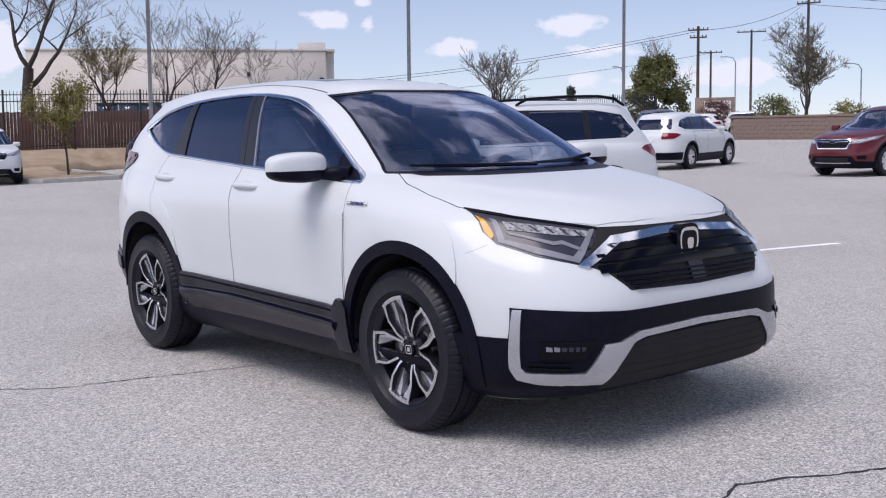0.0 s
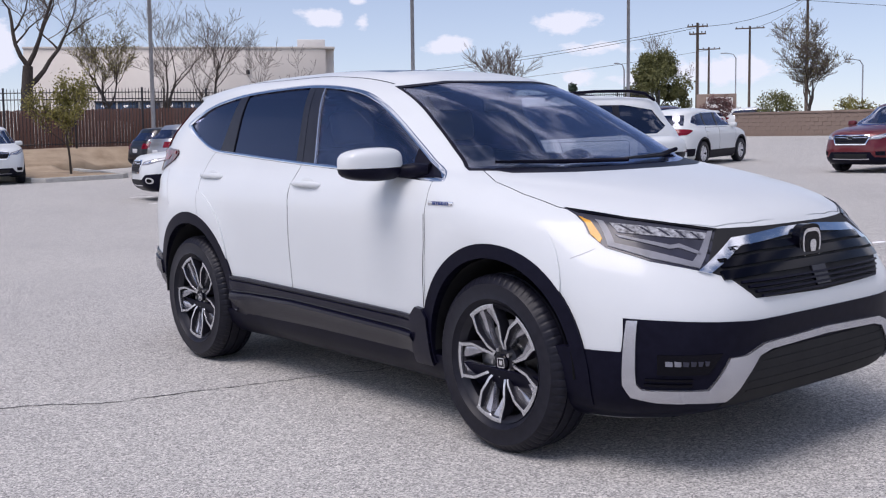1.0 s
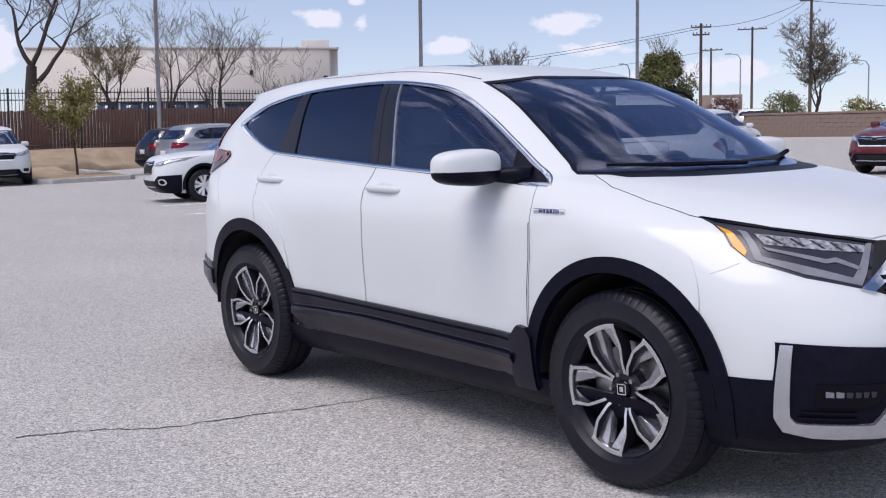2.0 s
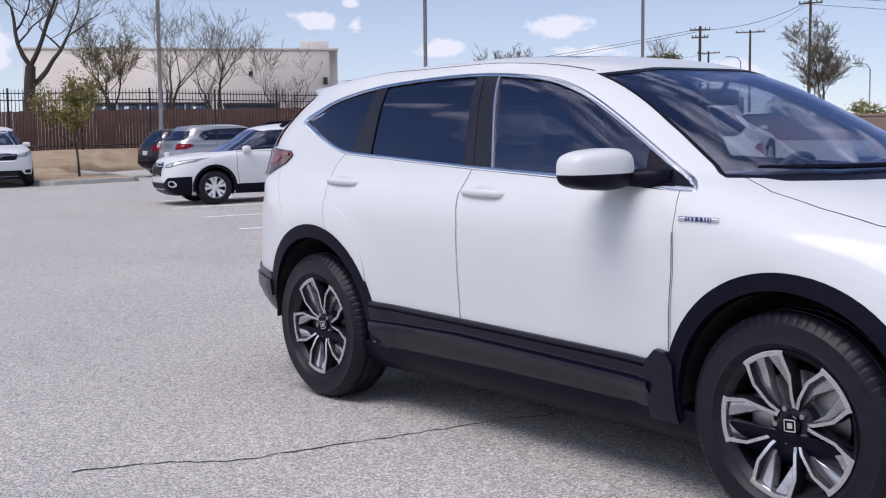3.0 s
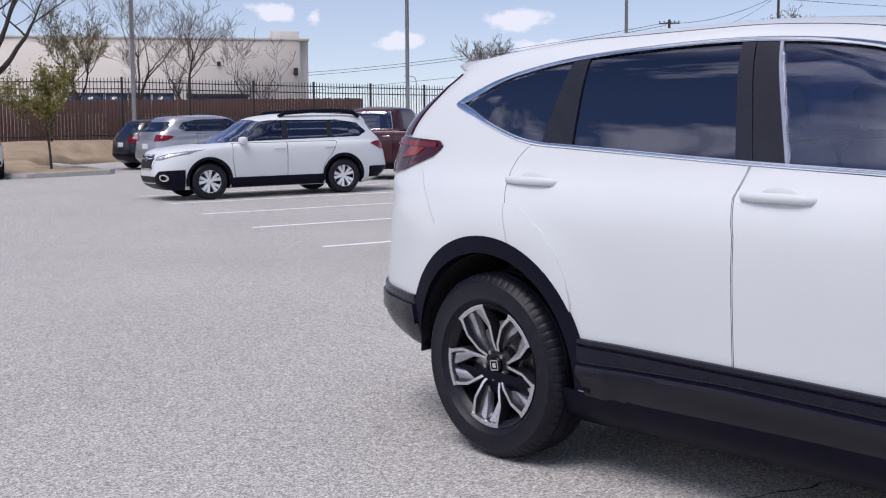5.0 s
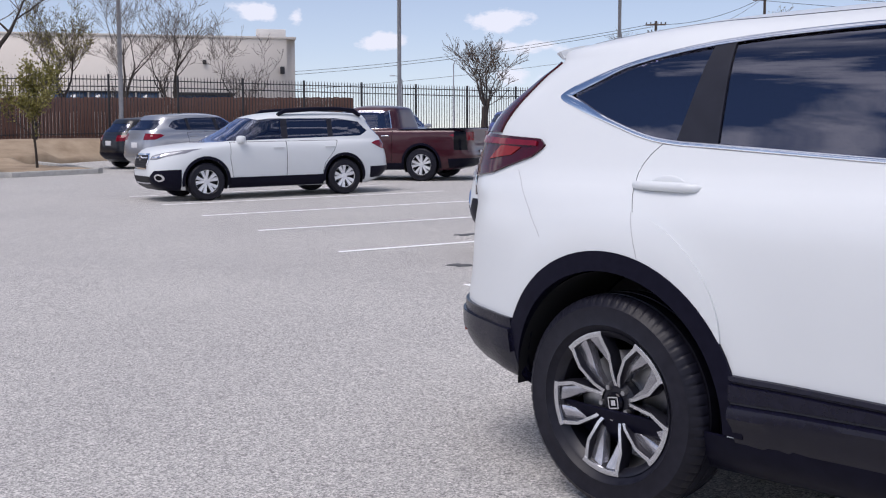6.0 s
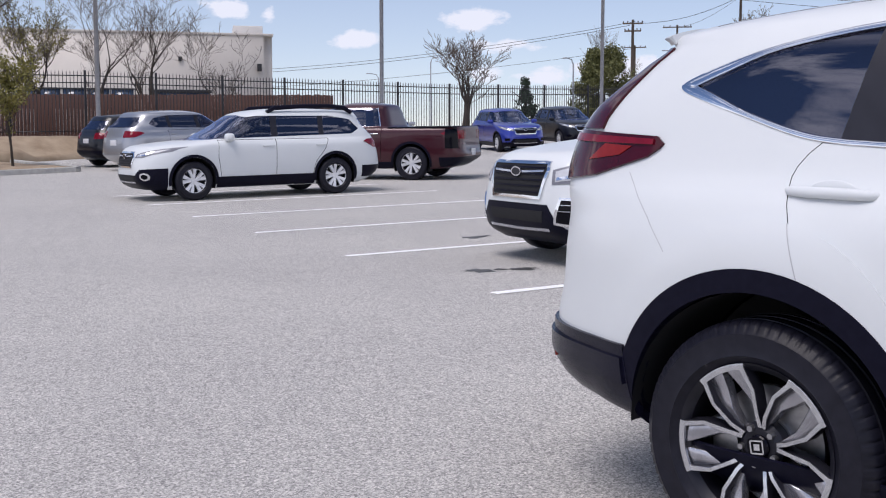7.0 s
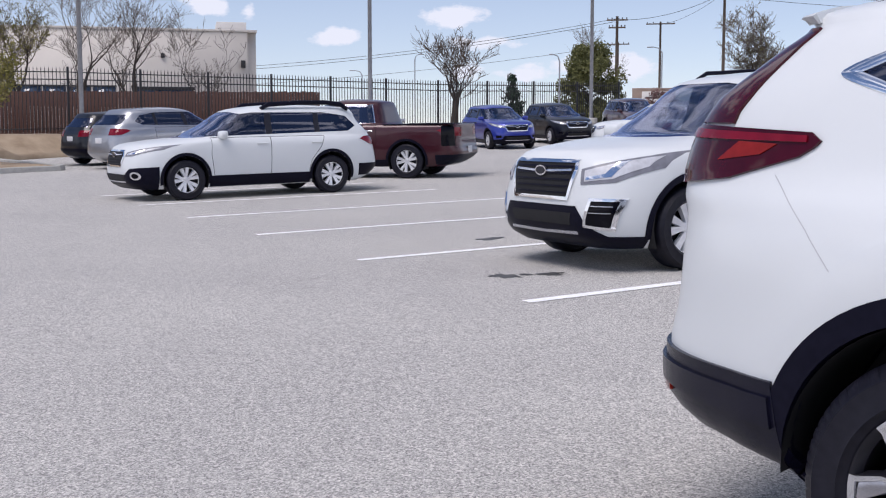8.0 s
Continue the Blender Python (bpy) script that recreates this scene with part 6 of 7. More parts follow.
def fence_at(i):
    step = (FENCE_B - FENCE_A) / 10
    return FENCE_A + step * i


def fence_base(x, y):
    """How high the fence's foot stands over the lot's plane: on the bank at its south end, on the lot further on."""
    t = (y - 14.8) / 25.8
    return 1.02 - 0.38 * min(max(t * 1.6, 0), 1)


def iron_fence():
    f = thing("iron_fence", Matrix.Identity(4), "black iron picket fence on the lot's edge", "fence", kind="structure")
    H = 2.35
    post = to_mesh(boxm(-0.038, 0.038, -0.038, 0.038, 0.0, H + 0.08, 0.006))
    picket_bm = boxm(-0.0115, 0.0115, -0.0115, 0.0115, 0.08, H - 0.05, 0.0)
    top = [v for v in picket_bm.verts if v.co.z > 1]
    tip = picket_bm.verts.new((0, 0, H + 0.03))
    for a, b in ((0, 1), (1, 3), (3, 2), (2, 0)):
        picket_bm.faces.new((top[a], top[b], tip))
    picket = to_mesh(picket_bm)
    near = []
    far = bmesh.new()
    for i in range(-9, 10):
        a, b = fence_at(i), fence_at(i + 1)
        pa, pb = on_lot(a.x, a.y), on_lot(b.x, b.y)
        za = (LOT @ Vector((a.x, a.y, fence_base(a.x, a.y)))).z
        zb = (LOT @ Vector((b.x, b.y, fence_base(b.x, b.y)))).z
        turn = math.atan2(pb.y - pa.y, pb.x - pa.x)
        ob = part("fence_post", post, IRON, f)
        ob.matrix_basis = Matrix.Translation((pa.x, pa.y, za - 0.05)) @ Matrix.Rotation(turn, 4, "Z")
        for h in (0.18, H - 0.42, H - 0.16):
            bm = bmesh.new()
            L = math.hypot(pb.x - pa.x, pb.y - pa.y)
            box(bm, 0.04, L - 0.04, -0.018, 0.018, h - 0.018, h + 0.018)
            for v in bm.verts:
                v.co.z += (zb - za) * v.co.x / L
            r = part("fence_rail", bm, IRON, f)
            r.matrix_basis = Matrix.Translation((pa.x, pa.y, za)) @ Matrix.Rotation(turn, 4, "Z")
        for k in range(1, 20):
            t = k / 20
            m = Matrix.Translation((pa.x + (pb.x - pa.x) * t, pa.y + (pb.y - pa.y) * t, za + (zb - za) * t)) @ Matrix.Rotation(turn, 4, "Z")
            near.append(m)
    for j, m in enumerate(near):
        if 40 <= j < 330:
            ob = part("fence_picket", picket, IRON, f)
            ob.matrix_basis = m
        else:
            tmp = picket.copy()
            tmp.transform(m)
            far.from_mesh(tmp)
            bpy.data.meshes.remove(tmp)
    tagged(part("more_pickets", far, IRON, f), kind="stuff")
    ob = part("fence_post", post, IRON, f)
    p = on_lot(*FENCE_B)
    ob.matrix_basis = Matrix.Translation((p.x, p.y, (LOT @ Vector((*FENCE_B, fence_base(*FENCE_B)))).z - 0.05))


def light_pole(x, y, height=9.5, base=True):
    m = upright(x, y)
    p = thing("light_pole", m, "tall grey steel parking lot light pole", "light pole", "lot light poles")
    bm = bmesh.new()
    tube(bm, [(0, 0, 0.0), (0, 0, 0.8), (0, 0, height)], [0.085, 0.085, 0.075], 12)
    part("pole", bm, GALV, p)
    if base:
        part("base", lathe(bmesh.new(), [(0.0, -0.1), (0.30, -0.1), (0.30, 0.75), (0.27, 0.80), (0.0, 0.80)], 20, axis="z"), CONCRETE, p, "round concrete base")
    part("lamp_head", boxm(-0.25, 0.6, -0.17, 0.17, height - 0.02, height + 0.12, 0.03), GALV, p)
    part("lamp_arm", boxm(-0.1, 0.1, -0.05, 0.05, height - 0.12, height, 0.01), GALV, p)


def utility_pole(x, y, height, arms, lean=0.0, turn=0.0):
    q, z = ground_z(x, y)
    p = thing("utility_pole", Matrix.Translation((q.x, q.y, z)) @ pose(0, 0, 0, lean, 0, turn), "weathered wooden utility pole with crossarms", "utility pole", "utility poles")
    bm = bmesh.new()
    tube(bm, [(0, 0, -0.5), (0, 0, height * 0.5), (0, 0, height)], [0.21, 0.18, 0.14], 10)
    part("pole", bm, POLEW, p)
    for z0, half in arms:
        a = part("crossarm", boxm(-half, half, -0.07, 0.07, z0 - 0.08, z0 + 0.08, 0.01), POLEW, p)
        for k in (-0.92, -0.5, 0.5, 0.92):
            bm = bmesh.new()
            tube(bm, [(half * k, 0, z0 + 0.08), (half * k, 0, z0 + 0.26)], [0.05, 0.07], 8)
            part("insulator", bm, TRIMGREY, a)
    return p


def street_lamp(x, y, height, reach):
    q, z = ground_z(x, y)
    p = thing("street_lamp", Matrix.Translation((q.x, q.y, z)) @ pose(0, 0, 0, 0, 0, 40), "thin grey street lamp with a curved arm", "street lamp", "street lamps")
    bm = bmesh.new()
    tube(bm, [(0, 0, -0.3), (0, 0, height - 0.5), (reach * 0.15, 0, height - 0.12), (reach * 0.5, 0, height)], [0.07, 0.055, 0.04, 0.035], 8)
    part("pole", bm, GALV, p)
    part("lamp_head", boxm(*sorted((reach * 0.5, reach * 0.85)), -0.10, 0.10, height - 0.05, height + 0.04, 0.02), GALV, p)


def wire(a, b, sag, r=0.025):
    bm = bmesh.new()
    a, b = Vector(a), Vector(b)
    pts = [a + (b - a) * i / 14 - Vector((0, 0, sag * 4 * (i / 14) * (1 - i / 14))) for i in range(15)]
    tube(bm, pts, r, 4)
    tagged(part("power_line", bm, IRON), "thin black overhead power line between poles", "power line", "power lines")


# ---- trees ----
def bare_tree(name, x, y, height, spread, seed, label, foot=None, trunk=0.22, levels=5, leaves=None, n_leaf=0, size=0.10, twig=TWIG, fork=0.28, lean=(0, 0)):
    rng = random.Random(seed)
    q, z = ground_z(x, y)
    z = z if foot is None else foot
    tree = thing(name, Matrix.Translation((q.x, q.y, z)), label, "tree", "trees")
    wood, twigs, tips = bmesh.new(), bmesh.new(), []

    def grow(p, d, length, r, level):
        pts, rad = [p.copy()], [r]
        k = 5 if level < 3 else 3
        for i in range(k):
            d = (d + Vector((rng.uniform(-1, 1), rng.uniform(-1, 1), rng.uniform(-0.5, 0.8))) * (0.16 + 0.06 * level)).normalized()
            p = p + d * length / k
            pts.append(p.copy())
            rad.append(max(r * (1 - 0.5 * (i + 1) / k), 0.006))
        tube(wood if level < 3 else twigs, pts, rad, 8 if level < 2 else (5 if level < 3 else 3), cap=False)
        if level >= 2:
            tips.extend(pts[1:])
        if level >= levels:
            return
        kids = rng.randint(3, 4) if level < 2 else rng.randint(3, 5)
        for j in range(kids):
            i = (k if j == 0 else rng.randint(1 if level > 1 else 2, k)) if level else rng.randint(k - 2, k)
            a = rng.uniform(0, 2 * math.pi) if level else 2 * math.pi * j / kids + rng.uniform(-0.5, 0.5)
            out = Vector((math.cos(a), math.sin(a), 0))
            side = rng.uniform(0.5, 1.15) * spread * (0.5 if j == 0 else 1.0)
            nd = (d * rng.uniform(0.7, 1.0) + out * side + Vector((0, 0, 0.15))).normalized()
            grow(pts[i], nd, length * rng.uniform(0.52, 0.80), rad[i] * rng.uniform(0.5, 0.72), level + 1)

    grow(Vector((0, 0, -0.3)), Vector((*lean, 1)).normalized(), height * fork + 0.3, trunk, 0)
    top = max(v.co.z for v in (twigs if twigs.verts else wood).verts)
    k = height / top
    for b in (wood, twigs):
        for v in b.verts:
            v.co *= k
    tips = [p * k for p in tips]
    part("trunk", wood, BARK, tree)
    part("branchwork", twigs, twig, tree)
    if leaves:
        bm = bmesh.new()
        for _ in range(n_leaf):
            p = rng.choice(tips) + Vector((rng.gauss(0, 1), rng.gauss(0, 1), rng.gauss(0, 1))) * size * 1.6
            leaf(bm, p, size * rng.uniform(0.6, 1.3), rng)
        part("crown", bm, leaves, tree)
    return tree


def leaf(bm, p, s, rng):
    a = Vector((rng.gauss(0, 1), rng.gauss(0, 1), rng.gauss(0, 1))).normalized()
    b = a.cross(Vector((rng.gauss(0, 1), rng.gauss(0, 1), rng.gauss(0, 1)))).normalized()
    bm.faces.new([bm.verts.new(p + a * s), bm.verts.new(p + b * s * 0.5), bm.verts.new(p - a * s), bm.verts.new(p - b * s * 0.5)])


def leafy_tree(name, x, y, height, width, seed, label, mat, n, size, foot=None, cone=False, trunk_h=0.15):
    rng = random.Random(seed)
    q, z = ground_z(x, y)
    z = z if foot is None else foot
    tree = thing(name, Matrix.Translation((q.x, q.y, z)), label, "tree", "trees")
    bm = bmesh.new()
    tube(bm, [(0, 0, -0.3), (0.05, 0, height * 0.35), (0, 0.05, height * 0.8)], [0.16, 0.12, 0.03], 8)
    for k in range(9):
        a, h = rng.uniform(0, 6.28), height * rng.uniform(0.2, 0.7)
        tube(bm, [(0, 0, h), (math.cos(a) * width * 0.35, math.sin(a) * width * 0.35, h + height * 0.18)], [0.05, 0.015], 5)
    part("trunk", bm, BARK, tree)
    lumps = []
    for k in range(80):
        t = rng.uniform(trunk_h, 0.97)
        r = width * 0.5 * ((1.02 - t) if cone else math.sin(math.pi * min(max((t - trunk_h) / (1 - trunk_h) * 0.9 + 0.08, 0), 1)) ** 0.6)
        a, q2 = rng.uniform(0, 6.28), math.sqrt(rng.uniform(0.1, 1)) * 0.85
        lumps.append((Vector((r * q2 * math.cos(a), r * q2 * math.sin(a), t * height)), width * (0.08 if cone else 0.11) * rng.uniform(0.7, 1.4)))
    bm = bmesh.new()
    for _ in range(n):
        c, s = rng.choice(lumps)
        v = Vector((rng.gauss(0, 1), rng.gauss(0, 1), rng.gauss(0, 0.8))).normalized() * s * rng.uniform(0.4, 1.15)
        leaf(bm, c + v, size * rng.uniform(0.6, 1.4), rng)
    part("crown", bm, mat, tree)
    return tree


def fence_x(y):
    return FENCE_A.x + (FENCE_B.x - FENCE_A.x) * (y - FENCE_A.y) / (FENCE_B.y - FENCE_A.y)


def bank_edge(y):
    """Where the dirt bank begins to climb from the lot."""
    t = min(max((y - 11.0) / 4.0, 0), 1)
    return (-35.6) * (1 - t) + (fence_x(y) + 0.9) * t


def dirt_z(x, y):
    e, f = bank_edge(y) + 1.4 * (y < 12), fence_x(y)
    s = min(max((e - x) / max(e - f, 0.5), 0), 1)
    return rise(x, y) + 0.13 + (fence_base(x, y) - rise(x, y) - 0.13) * s * s * (3 - 2 * s) + 0.025 * noise.noise(Vector((x * 0.7, y * 0.7, 0)))


def dirt_sheet(name, x_lo, x_hi, y0, y1, nx, ny):
    bm = bmesh.new()
    grid = []
    for j in range(ny + 1):
        y = y0 + (y1 - y0) * j / ny
        a, b = x_lo(y), x_hi(y)
        row = [bm.verts.new(LOT @ Vector((a + (b - a) * i / nx, y, dirt_z(a + (b - a) * i / nx, y)))) for i in range(nx + 1)]
        row.append(bm.verts.new(LOT @ Vector((b + 0.02, y, rise(b, y) - 0.1))))
        grid.append(row)
    for y, src in ((y0 - 0.02, grid[0]), (y1 + 0.02, grid[-1])):
        low = [bm.verts.new(v.co - Vector((0, 0, 1.2))) for v in src]
        for i in range(len(src) - 1):
            bm.faces.new((src[i], src[i + 1], low[i + 1], low[i]))
    for p, q in zip(grid, grid[1:]):
        for i in range(len(p) - 1):
            bm.faces.new((p[i], p[i + 1], q[i + 1], q[i]))
    bmesh.ops.recalc_face_normals(bm, faces=bm.faces)
    tagged(part(name, bm, DIRT), "dry tan dirt strip with a little litter", "dirt", kind="structure")


def island_and_bank():
    """The kerbed dirt island and the dirt bank that climbs to the fence."""
    dirt_sheet("dirt_bank", lambda y: fence_x(y) - 9.0, bank_edge, -12.0, 40.0, 26, 90)
    dirt_sheet("dirt_island", lambda y: -35.6, lambda y: -29.2, 7.7, 10.3, 22, 16)
    kerb_run([(-35.5, -12.0), (-35.5, 7.4), (-29.35, 7.5), (-29.1, 7.75), (-29.1, 10.2), (-29.35, 10.42), (-35.3, 11.0)])


def kerb_run(pts):
    bm = bmesh.new()
    prof = [(-0.075, -0.05), (-0.075, 0.13), (-0.055, 0.15), (0.06, 0.15), (0.075, 0.13), (0.085, -0.05)]
    row = []
    for i, p in enumerate(pts):
        d = (Vector(pts[min(i + 1, len(pts) - 1)]) - Vector(pts[max(i - 1, 0)])).normalized()
        n = Vector((d.y, -d.x))
        row.append([bm.verts.new(on_lot(*(Vector(p) + n * a), b)) for a, b in prof])
    for p, q in zip(row, row[1:]):
        for k in range(len(prof) - 1):
            bm.faces.new((p[k], q[k], q[k + 1], p[k + 1]))
    bmesh.ops.recalc_face_normals(bm, faces=bm.faces)
    tagged(part("kerb", to_mesh(bm, 30), CONCRETE), "pale concrete kerb round a dirt island", "kerb", kind="structure")


def wood_fence():
    """Red-brown board fence behind the iron one."""
    f = thing("board_fence", Matrix.Identity(4), "red-brown wooden board fence behind the iron fence", "fence", kind="structure")
    board = to_mesh(boxm(-0.066, 0.066, -0.012, 0.012, 0.0, 1.75, 0.004))
    d = (FENCE_B - FENCE_A).normalized()
    n = Vector((-d.y, d.x))
    rng = random.Random(5)
    a = FENCE_A + n * 5.5 - d * 24.0
    L = 37.0
    rest = bmesh.new()
    k = int(L / 0.142)
    for i in range(k):
        c = a + d * (i * 0.142)
        p = LOT @ Vector((c.x, c.y, 0.95))
        m = Matrix.Translation((p.x, p.y, p.z + rng.uniform(-0.03, 0.02))) @ Matrix.Rotation(math.atan2(d.y, d.x) + rng.uniform(-0.04, 0.04), 4, "Z")
        ob = part("board", board, WOODF, f)
        ob.matrix_basis = m
    return f


def building():
    p0 = ground_z(-62.3, 40.2)[0]
    a = Vector((-62.3, 40.2))
    u = (Vector((-74.1, 21.1)) - a).normalized()
    z0 = 0.6
    b = thing("warehouse", Matrix.Translation((p0.x, p0.y, z0)) @ Matrix.Rotation(math.atan2(u.y, u.x), 4, "Z"), "beige stucco warehouse with a flat roof and rooftop unit", "building")
    bm = boxm(0, 21.5, -14, 0, -1, 8.0, 0.0)
    es = [e for e in bm.edges if all(abs(v.co.x) < 1e-4 for v in e.verts) and abs(e.verts[0].co.z - e.verts[1].co.z) > 1]
    bmesh.ops.bevel(bm, geom=es, offset=0.6, segments=4, affect="EDGES")
    part("wall", bm, STUCCO, b)
    bm = boxm(-0.06, 21.56, -14.06, 0.06, 8.0, 8.14, 0.02)
    part("roof_coping", bm, STUCCO, b)
    part("rooftop_unit", boxm(0.6, 2.6, -3.5, -1.0, 8.1, 8.75, 0.03), STUCCO_L, b)
    for k in range(5):
        w = part("window", boxm(9.2 + k * 1.55, 10.6 + k * 1.55, -0.04, 0.05, 2.95, 4.25, 0.0), DARKWIN, b)
        part("window_frame", boxm(9.12 + k * 1.55, 10.68 + k * 1.55, 0.0, 0.09, 4.25, 4.35, 0.01), IRON, w)
    w = part("entrance_window", boxm(4.2, 8.0, -0.04, 0.05, 2.7, 4.1, 0.0), DARKWIN, b)
    part("window_frame", boxm(4.1, 8.1, 0.0, 0.12, 4.1, 4.3, 0.02), IRON, w)
    lamp = part("wall_lamp", boxm(0.75, 1.05, 0.0, 0.25, 5.6, 6.1, 0.03), IRON, b)
    part("drain_spout", boxm(6.0, 6.25, 0.0, 0.15, 6.2, 6.5, 0.02), IRON, b)
    q = ground_z(-78.0, 12.0)[0]
    s = thing("low_building", Matrix.Translation((q.x, q.y, 0.5)) @ Matrix.Rotation(math.atan2(u.y, u.x), 4, "Z"), "low pale stucco building behind trees", "building")
    part("wall", boxm(0, 22, -8, 0, -1, 3.9), STUCCO_L, s)
    part("roof_coping", boxm(-0.1, 22.1, -8.1, 0.1, 3.9, 4.05, 0.02), CONCRETE, s)
    for k in range(4):
        part("window", boxm(2 + k * 5, 4 + k * 5, -0.04, 0.05, 1.2, 2.6), DARKWIN, s)


def block_wall():
    """The long brown wall past the lot, of separate blocks at its near face."""
    a, b = Vector((-31.6, 45.6)), Vector((6.0, 33.7))
    d = (b - a).normalized()
    pa, pb = on_lot(*a), on_lot(*b)
    turn = math.atan2(pb.y - pa.y, pb.x - pa.x)
    L = (pb - pa).length
    w = thing("block_wall", Matrix.Translation((pa.x, pa.y, pa.z - 0.1)) @ Matrix.Rotation(turn, 4, "Z"), "low brown block retaining wall across the lot's end", "wall", kind="structure")
    dz = pb.z - pa.z
    bm = boxm(0, L, 0.0, 0.3, -0.3, 1.25)
    for v in bm.verts:
        v.co.z += dz * v.co.x / L
    part("core", bm, WALLB, w)
    bm = boxm(-0.1, L + 0.1, -0.06, 0.36, 1.25, 1.36, 0.01)
    for v in bm.verts:
        v.co.z += dz * v.co.x / L
    part("cap", bm, WALLB, w)
    block = to_mesh(boxm(0.006, 0.594, -0.03, 0.02, 0.004, 0.196, 0.006, 1))
    for row in range(6):
        for k in range(48):
            x = k * 0.6 + (0.3 if row % 2 else 0.0)
            if x + 0.6 < L:
                ob = part("block", block, WALLB, w)
                ob.matrix_basis = pose(x, 0, row * 0.2 + 0.03 + dz * x / L)


def far_things():
    # monument sign past the gate
    q, z = ground_z(-47.0, 64.3)
    s = thing("entrance_sign", Matrix.Translation((q.x, q.y, z)) @ Matrix.Rotation(radians(35), 4, "Z"), "tan roadside sign with a pale panel", "sign")
    part("frame", boxm(-1.45, 1.45, -0.25, 0.25, 0, 3.2, 0.03), WALLB, s)
    part("panel", boxm(-0.75, 1.2, -0.32, -0.24, 1.5, 2.95, 0.02), STUCCO_L, s)
    for k, zz in enumerate((2.5, 2.1, 1.7)):
        part("writing_bar", boxm(-0.5, 0.9 - 0.3 * k, -0.335, -0.318, zz - 0.07, zz + 0.07), TRIMGREY, s)
    # mountains on the horizon, with the distance haze painted into their colour
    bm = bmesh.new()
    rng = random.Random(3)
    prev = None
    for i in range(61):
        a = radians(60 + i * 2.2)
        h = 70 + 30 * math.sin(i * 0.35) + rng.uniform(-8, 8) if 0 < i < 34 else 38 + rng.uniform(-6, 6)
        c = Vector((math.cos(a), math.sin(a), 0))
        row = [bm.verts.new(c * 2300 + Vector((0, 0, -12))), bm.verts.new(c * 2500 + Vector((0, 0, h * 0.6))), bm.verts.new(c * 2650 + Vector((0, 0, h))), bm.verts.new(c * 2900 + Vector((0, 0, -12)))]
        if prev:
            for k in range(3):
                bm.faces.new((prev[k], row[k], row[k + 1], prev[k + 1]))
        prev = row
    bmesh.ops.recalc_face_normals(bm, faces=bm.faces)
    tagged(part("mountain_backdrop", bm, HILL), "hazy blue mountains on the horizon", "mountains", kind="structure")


# ---- setting out ----
lot_ground()
for i in range(-1, 6):
    stall_line(-5.41 - 2.72 * i, 2.33 + 0.77 * i, 5.6)
crack([(-0.98, -2.3), (-0.85, -1.99), (-0.65, -1.76), (-0.56, -1.32), (-0.48, -1.06), (-0.37, -0.61), (-0.29, -0.40), (-0.2, 0.2), (-0.05, 0.9)], 0.016, 1)
crack([(2.9, -0.85), (2.81, -0.59), (2.76, -0.46), (2.87, -0.22), (3.0, 0.04), (3.2, 0.5), (3.25, 1.1)], 0.022, 2)
stain(-6.38, 3.18, 0.16, 0.12, 1)
stain(-6.17, 3.51, 0.10, 0.14, 2)
stain(-6.30, 3.36, 0.07, 0.06, 3)
stain(-8.4, 5.2, 0.12, 0.2, 4)
island_and_bank()
hero_car()
park_all()
iron_fence()
wood_fence()
for x, y in ((-37.2, 14.97), (-33.8, 25.55), (-31.6, 37.05)):
    light_pole(x, y)
building()
block_wall()
far_things()
POLES = ((-66.3, 106.0, 17.6, [(16.9, 1.3)], 20), (-72.1, 94.0, 13.9, [(13.5, 1.1), (12.7, 0.9)], 35), (-89.5, 127.8, 17.7, [(17.4, 2.0)], 35), (-101.9, 134.8, 16.1, [(15.8, 1.7)], 35))
for x, y, h, arms, turn in POLES:
    utility_pole(x, y, h, arms, 0, turn)
bare_tree("bare_tree", -49.0, 13.4, 12.4, 1.15, 11, "large leafless tree behind the board fence", 0.8, 0.27, 5, lean=(0.1, 0.15), fork=0.22)
bare_tree("bare_tree", -53.0, 23.2, 10.8, 0.8, 12, "tall leafless tree before the warehouse", 0.8, 0.20, 5, fork=0.26)
bare_tree("bare_tree", -53.5, 26.6, 9.0, 0.75, 13, "leafless tree before the warehouse", 0.8, 0.17, 5, fork=0.26)
bare_tree("budding_tree", -50.0, 18.3, 8.2, 0.75, 14, "small budding tree behind the iron fence", 0.8, 0.15, 5, LEAF_Y, 3800, 0.045)
bare_tree("bare_tree", -52.0, 29.0, 8.2, 1.0, 15, "spreading leafless tree before the warehouse", 0.8, 0.13, 5, fork=0.2)
bare_tree("young_tree", -31.6, 9.5, 3.7, 0.6, 16, "young yellow-green tree staked on the dirt island", None, 0.05, 4, LEAF_Y, 5600, 0.045, fork=0.36)
bare_tree("bare_tree", -37.1, 33.6, 5.3, 0.8, 17, "rounded leafless tree past the iron fence", None, 0.16, 5, fork=0.2)
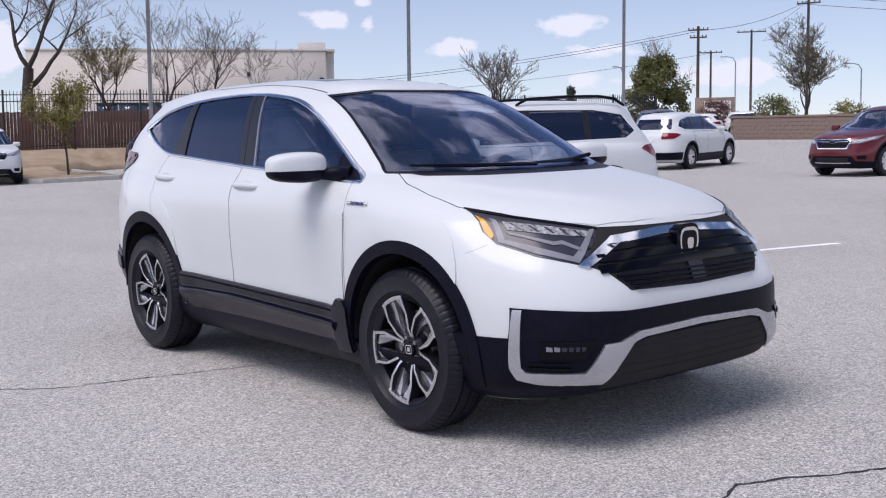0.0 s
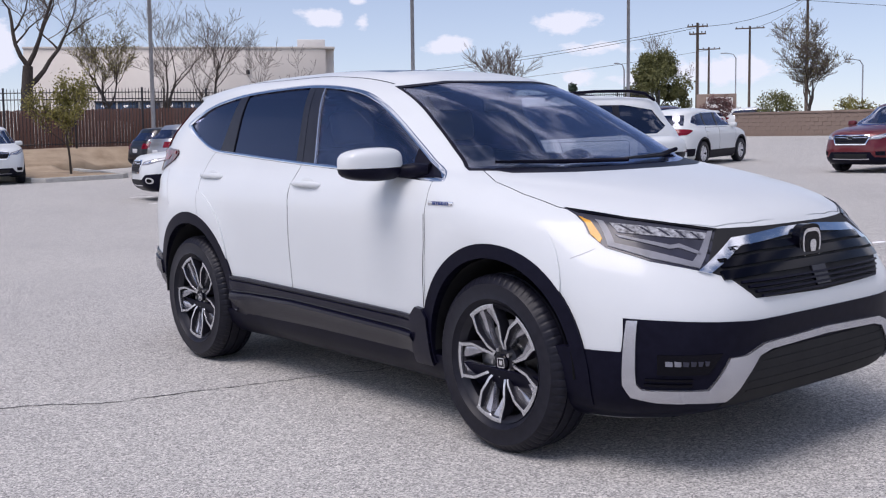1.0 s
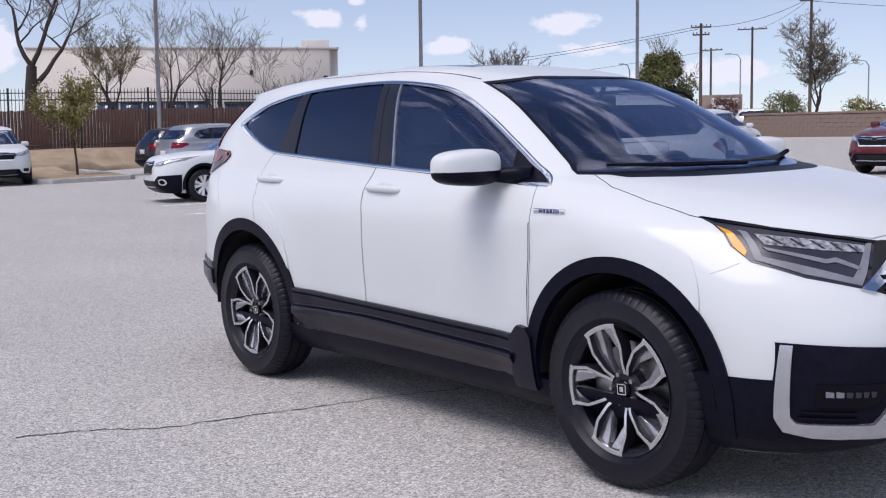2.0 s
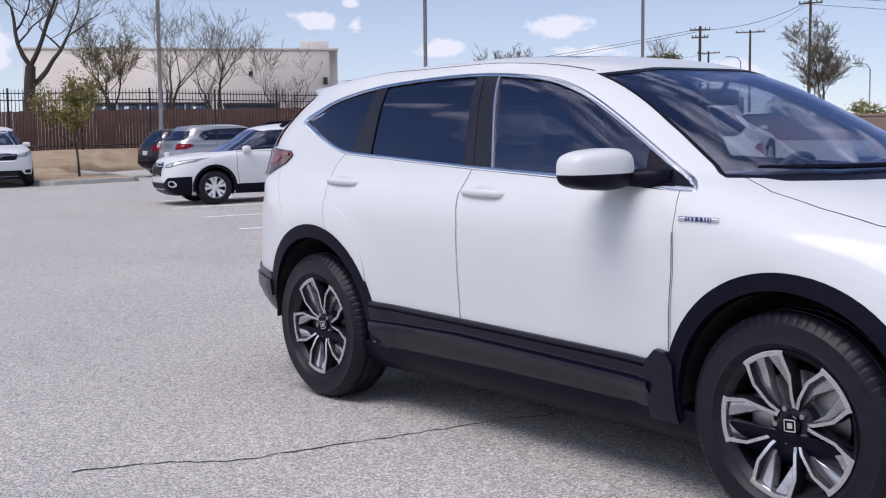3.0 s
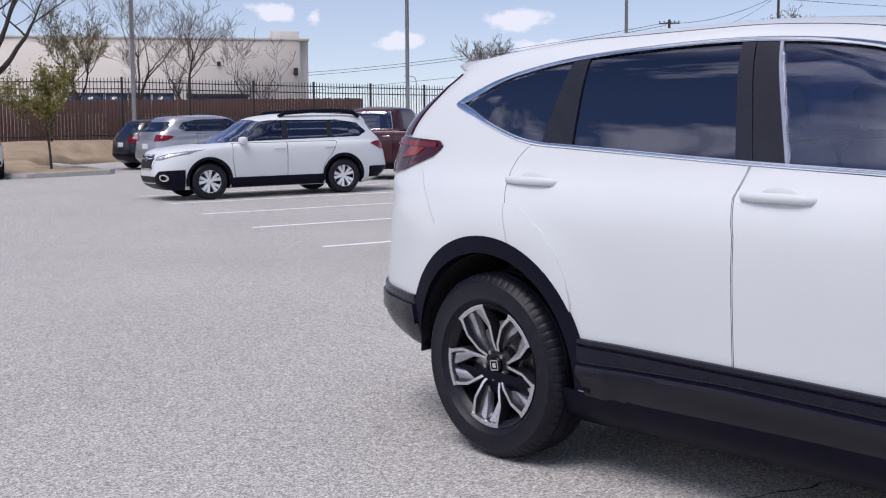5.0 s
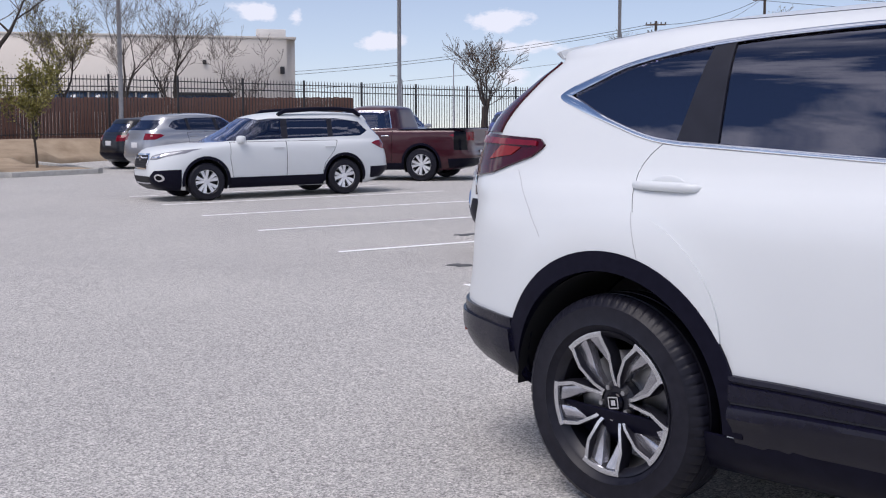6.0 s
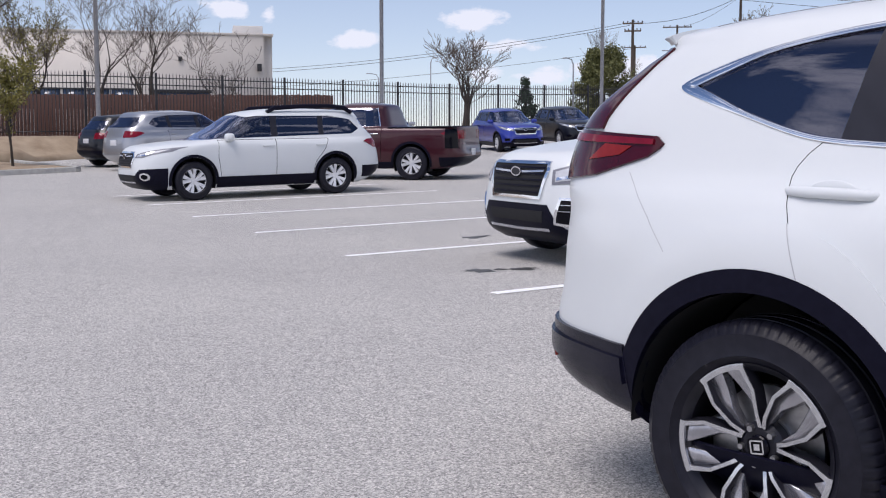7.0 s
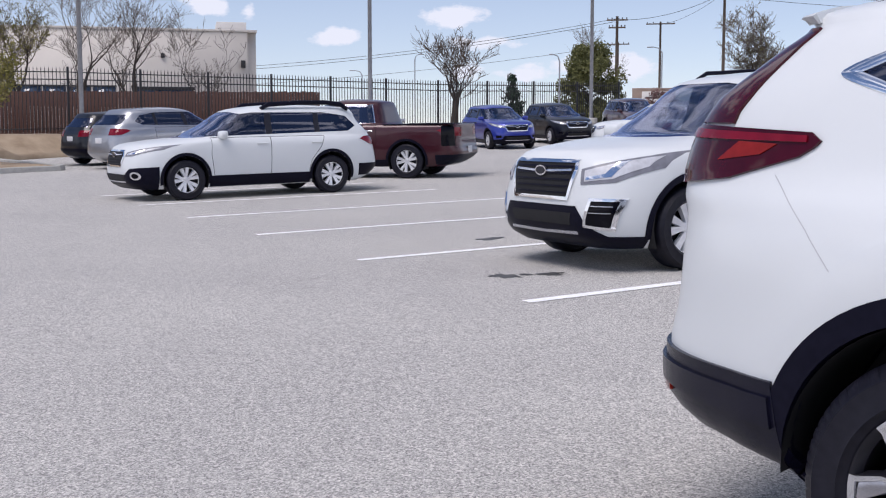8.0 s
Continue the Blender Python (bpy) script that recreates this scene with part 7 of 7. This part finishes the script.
leafy_tree("evergreen_tree", -52.1, 63.5, 6.5, 5.4, 18, "dense olive-green tree past the gate", LEAF_G, 34000, 0.10, trunk_h=0.05)
bare_tree("bare_tree", -56.0, 67.5, 9.0, 0.6, 24, "thin leafless tree behind the olive-green tree", None, 0.12, 5, fork=0.3)
leafy_tree("conifer", -47.8, 49.8, 3.7, 2.8, 19, "small dark green conifer past the fence", LEAF_D, 5000, 0.08, cone=True, trunk_h=0.05)
bare_tree("budding_tree", -35.8, 58.3, 7.8, 0.95, 20, "tall budding tree past the block wall", None, 0.09, 6, LEAF_Y, 2600, 0.05, fork=0.16)
leafy_tree("shrub", -36.5, 56.5, 2.4, 4.0, 21, "low olive shrub past the block wall", LEAF_G, 5000, 0.07, trunk_h=0.0)
leafy_tree("shrub", -32.4, 58.8, 2.0, 3.4, 22, "low yellow-green shrub past the block wall", LEAF_Y, 4500, 0.07, trunk_h=0.0)
leafy_tree("shrub", -40.5, 56.0, 2.5, 3.2, 23, "low dusty plum shrub past the block wall", LEAF_P, 4500, 0.07, trunk_h=0.0)


for x, y, h, reach in ((-57.3, 80.7, 8.2, -1.6), (-43.2, 78.1, 6.2, -1.6), (-80.5, 72.0, 8.8, 0.9), (-51.0, 58.5, 5.6, -0.9), (-91.6, 74.6, 8.2, -1.6)):
    street_lamp(x, y, h, reach)


def wire_between(a, b, sag, n=3, gap=0.8):
    for k in range(n):
        o = Vector((0.45, 0.6, 0.5)) * (k - (n - 1) / 2) * gap
        wire(Vector(a) + o, Vector(b) + o, sag)


def pole_head(x, y, h):
    q, z = ground_z(x, y)
    return Vector((q.x, q.y, z + h))


HEAD_A, HEAD_B, HEAD_C, HEAD_D = (pole_head(x, y, h - 0.4) for x, y, h, arms, turn in POLES)
wire_between(HEAD_B, HEAD_A, 0.8, 1)
wire_between(HEAD_B, (-128.0, 62.0, 9.8), 1.4, 2)
wire_between(HEAD_A, (-10.0, 125.0, 12.5), 1.0, 2, 1.6)
wire_between(HEAD_C, HEAD_A, 0.6, 1)
wire_between(HEAD_D, (-140.0, 75.0, 8.5), 1.0, 1)
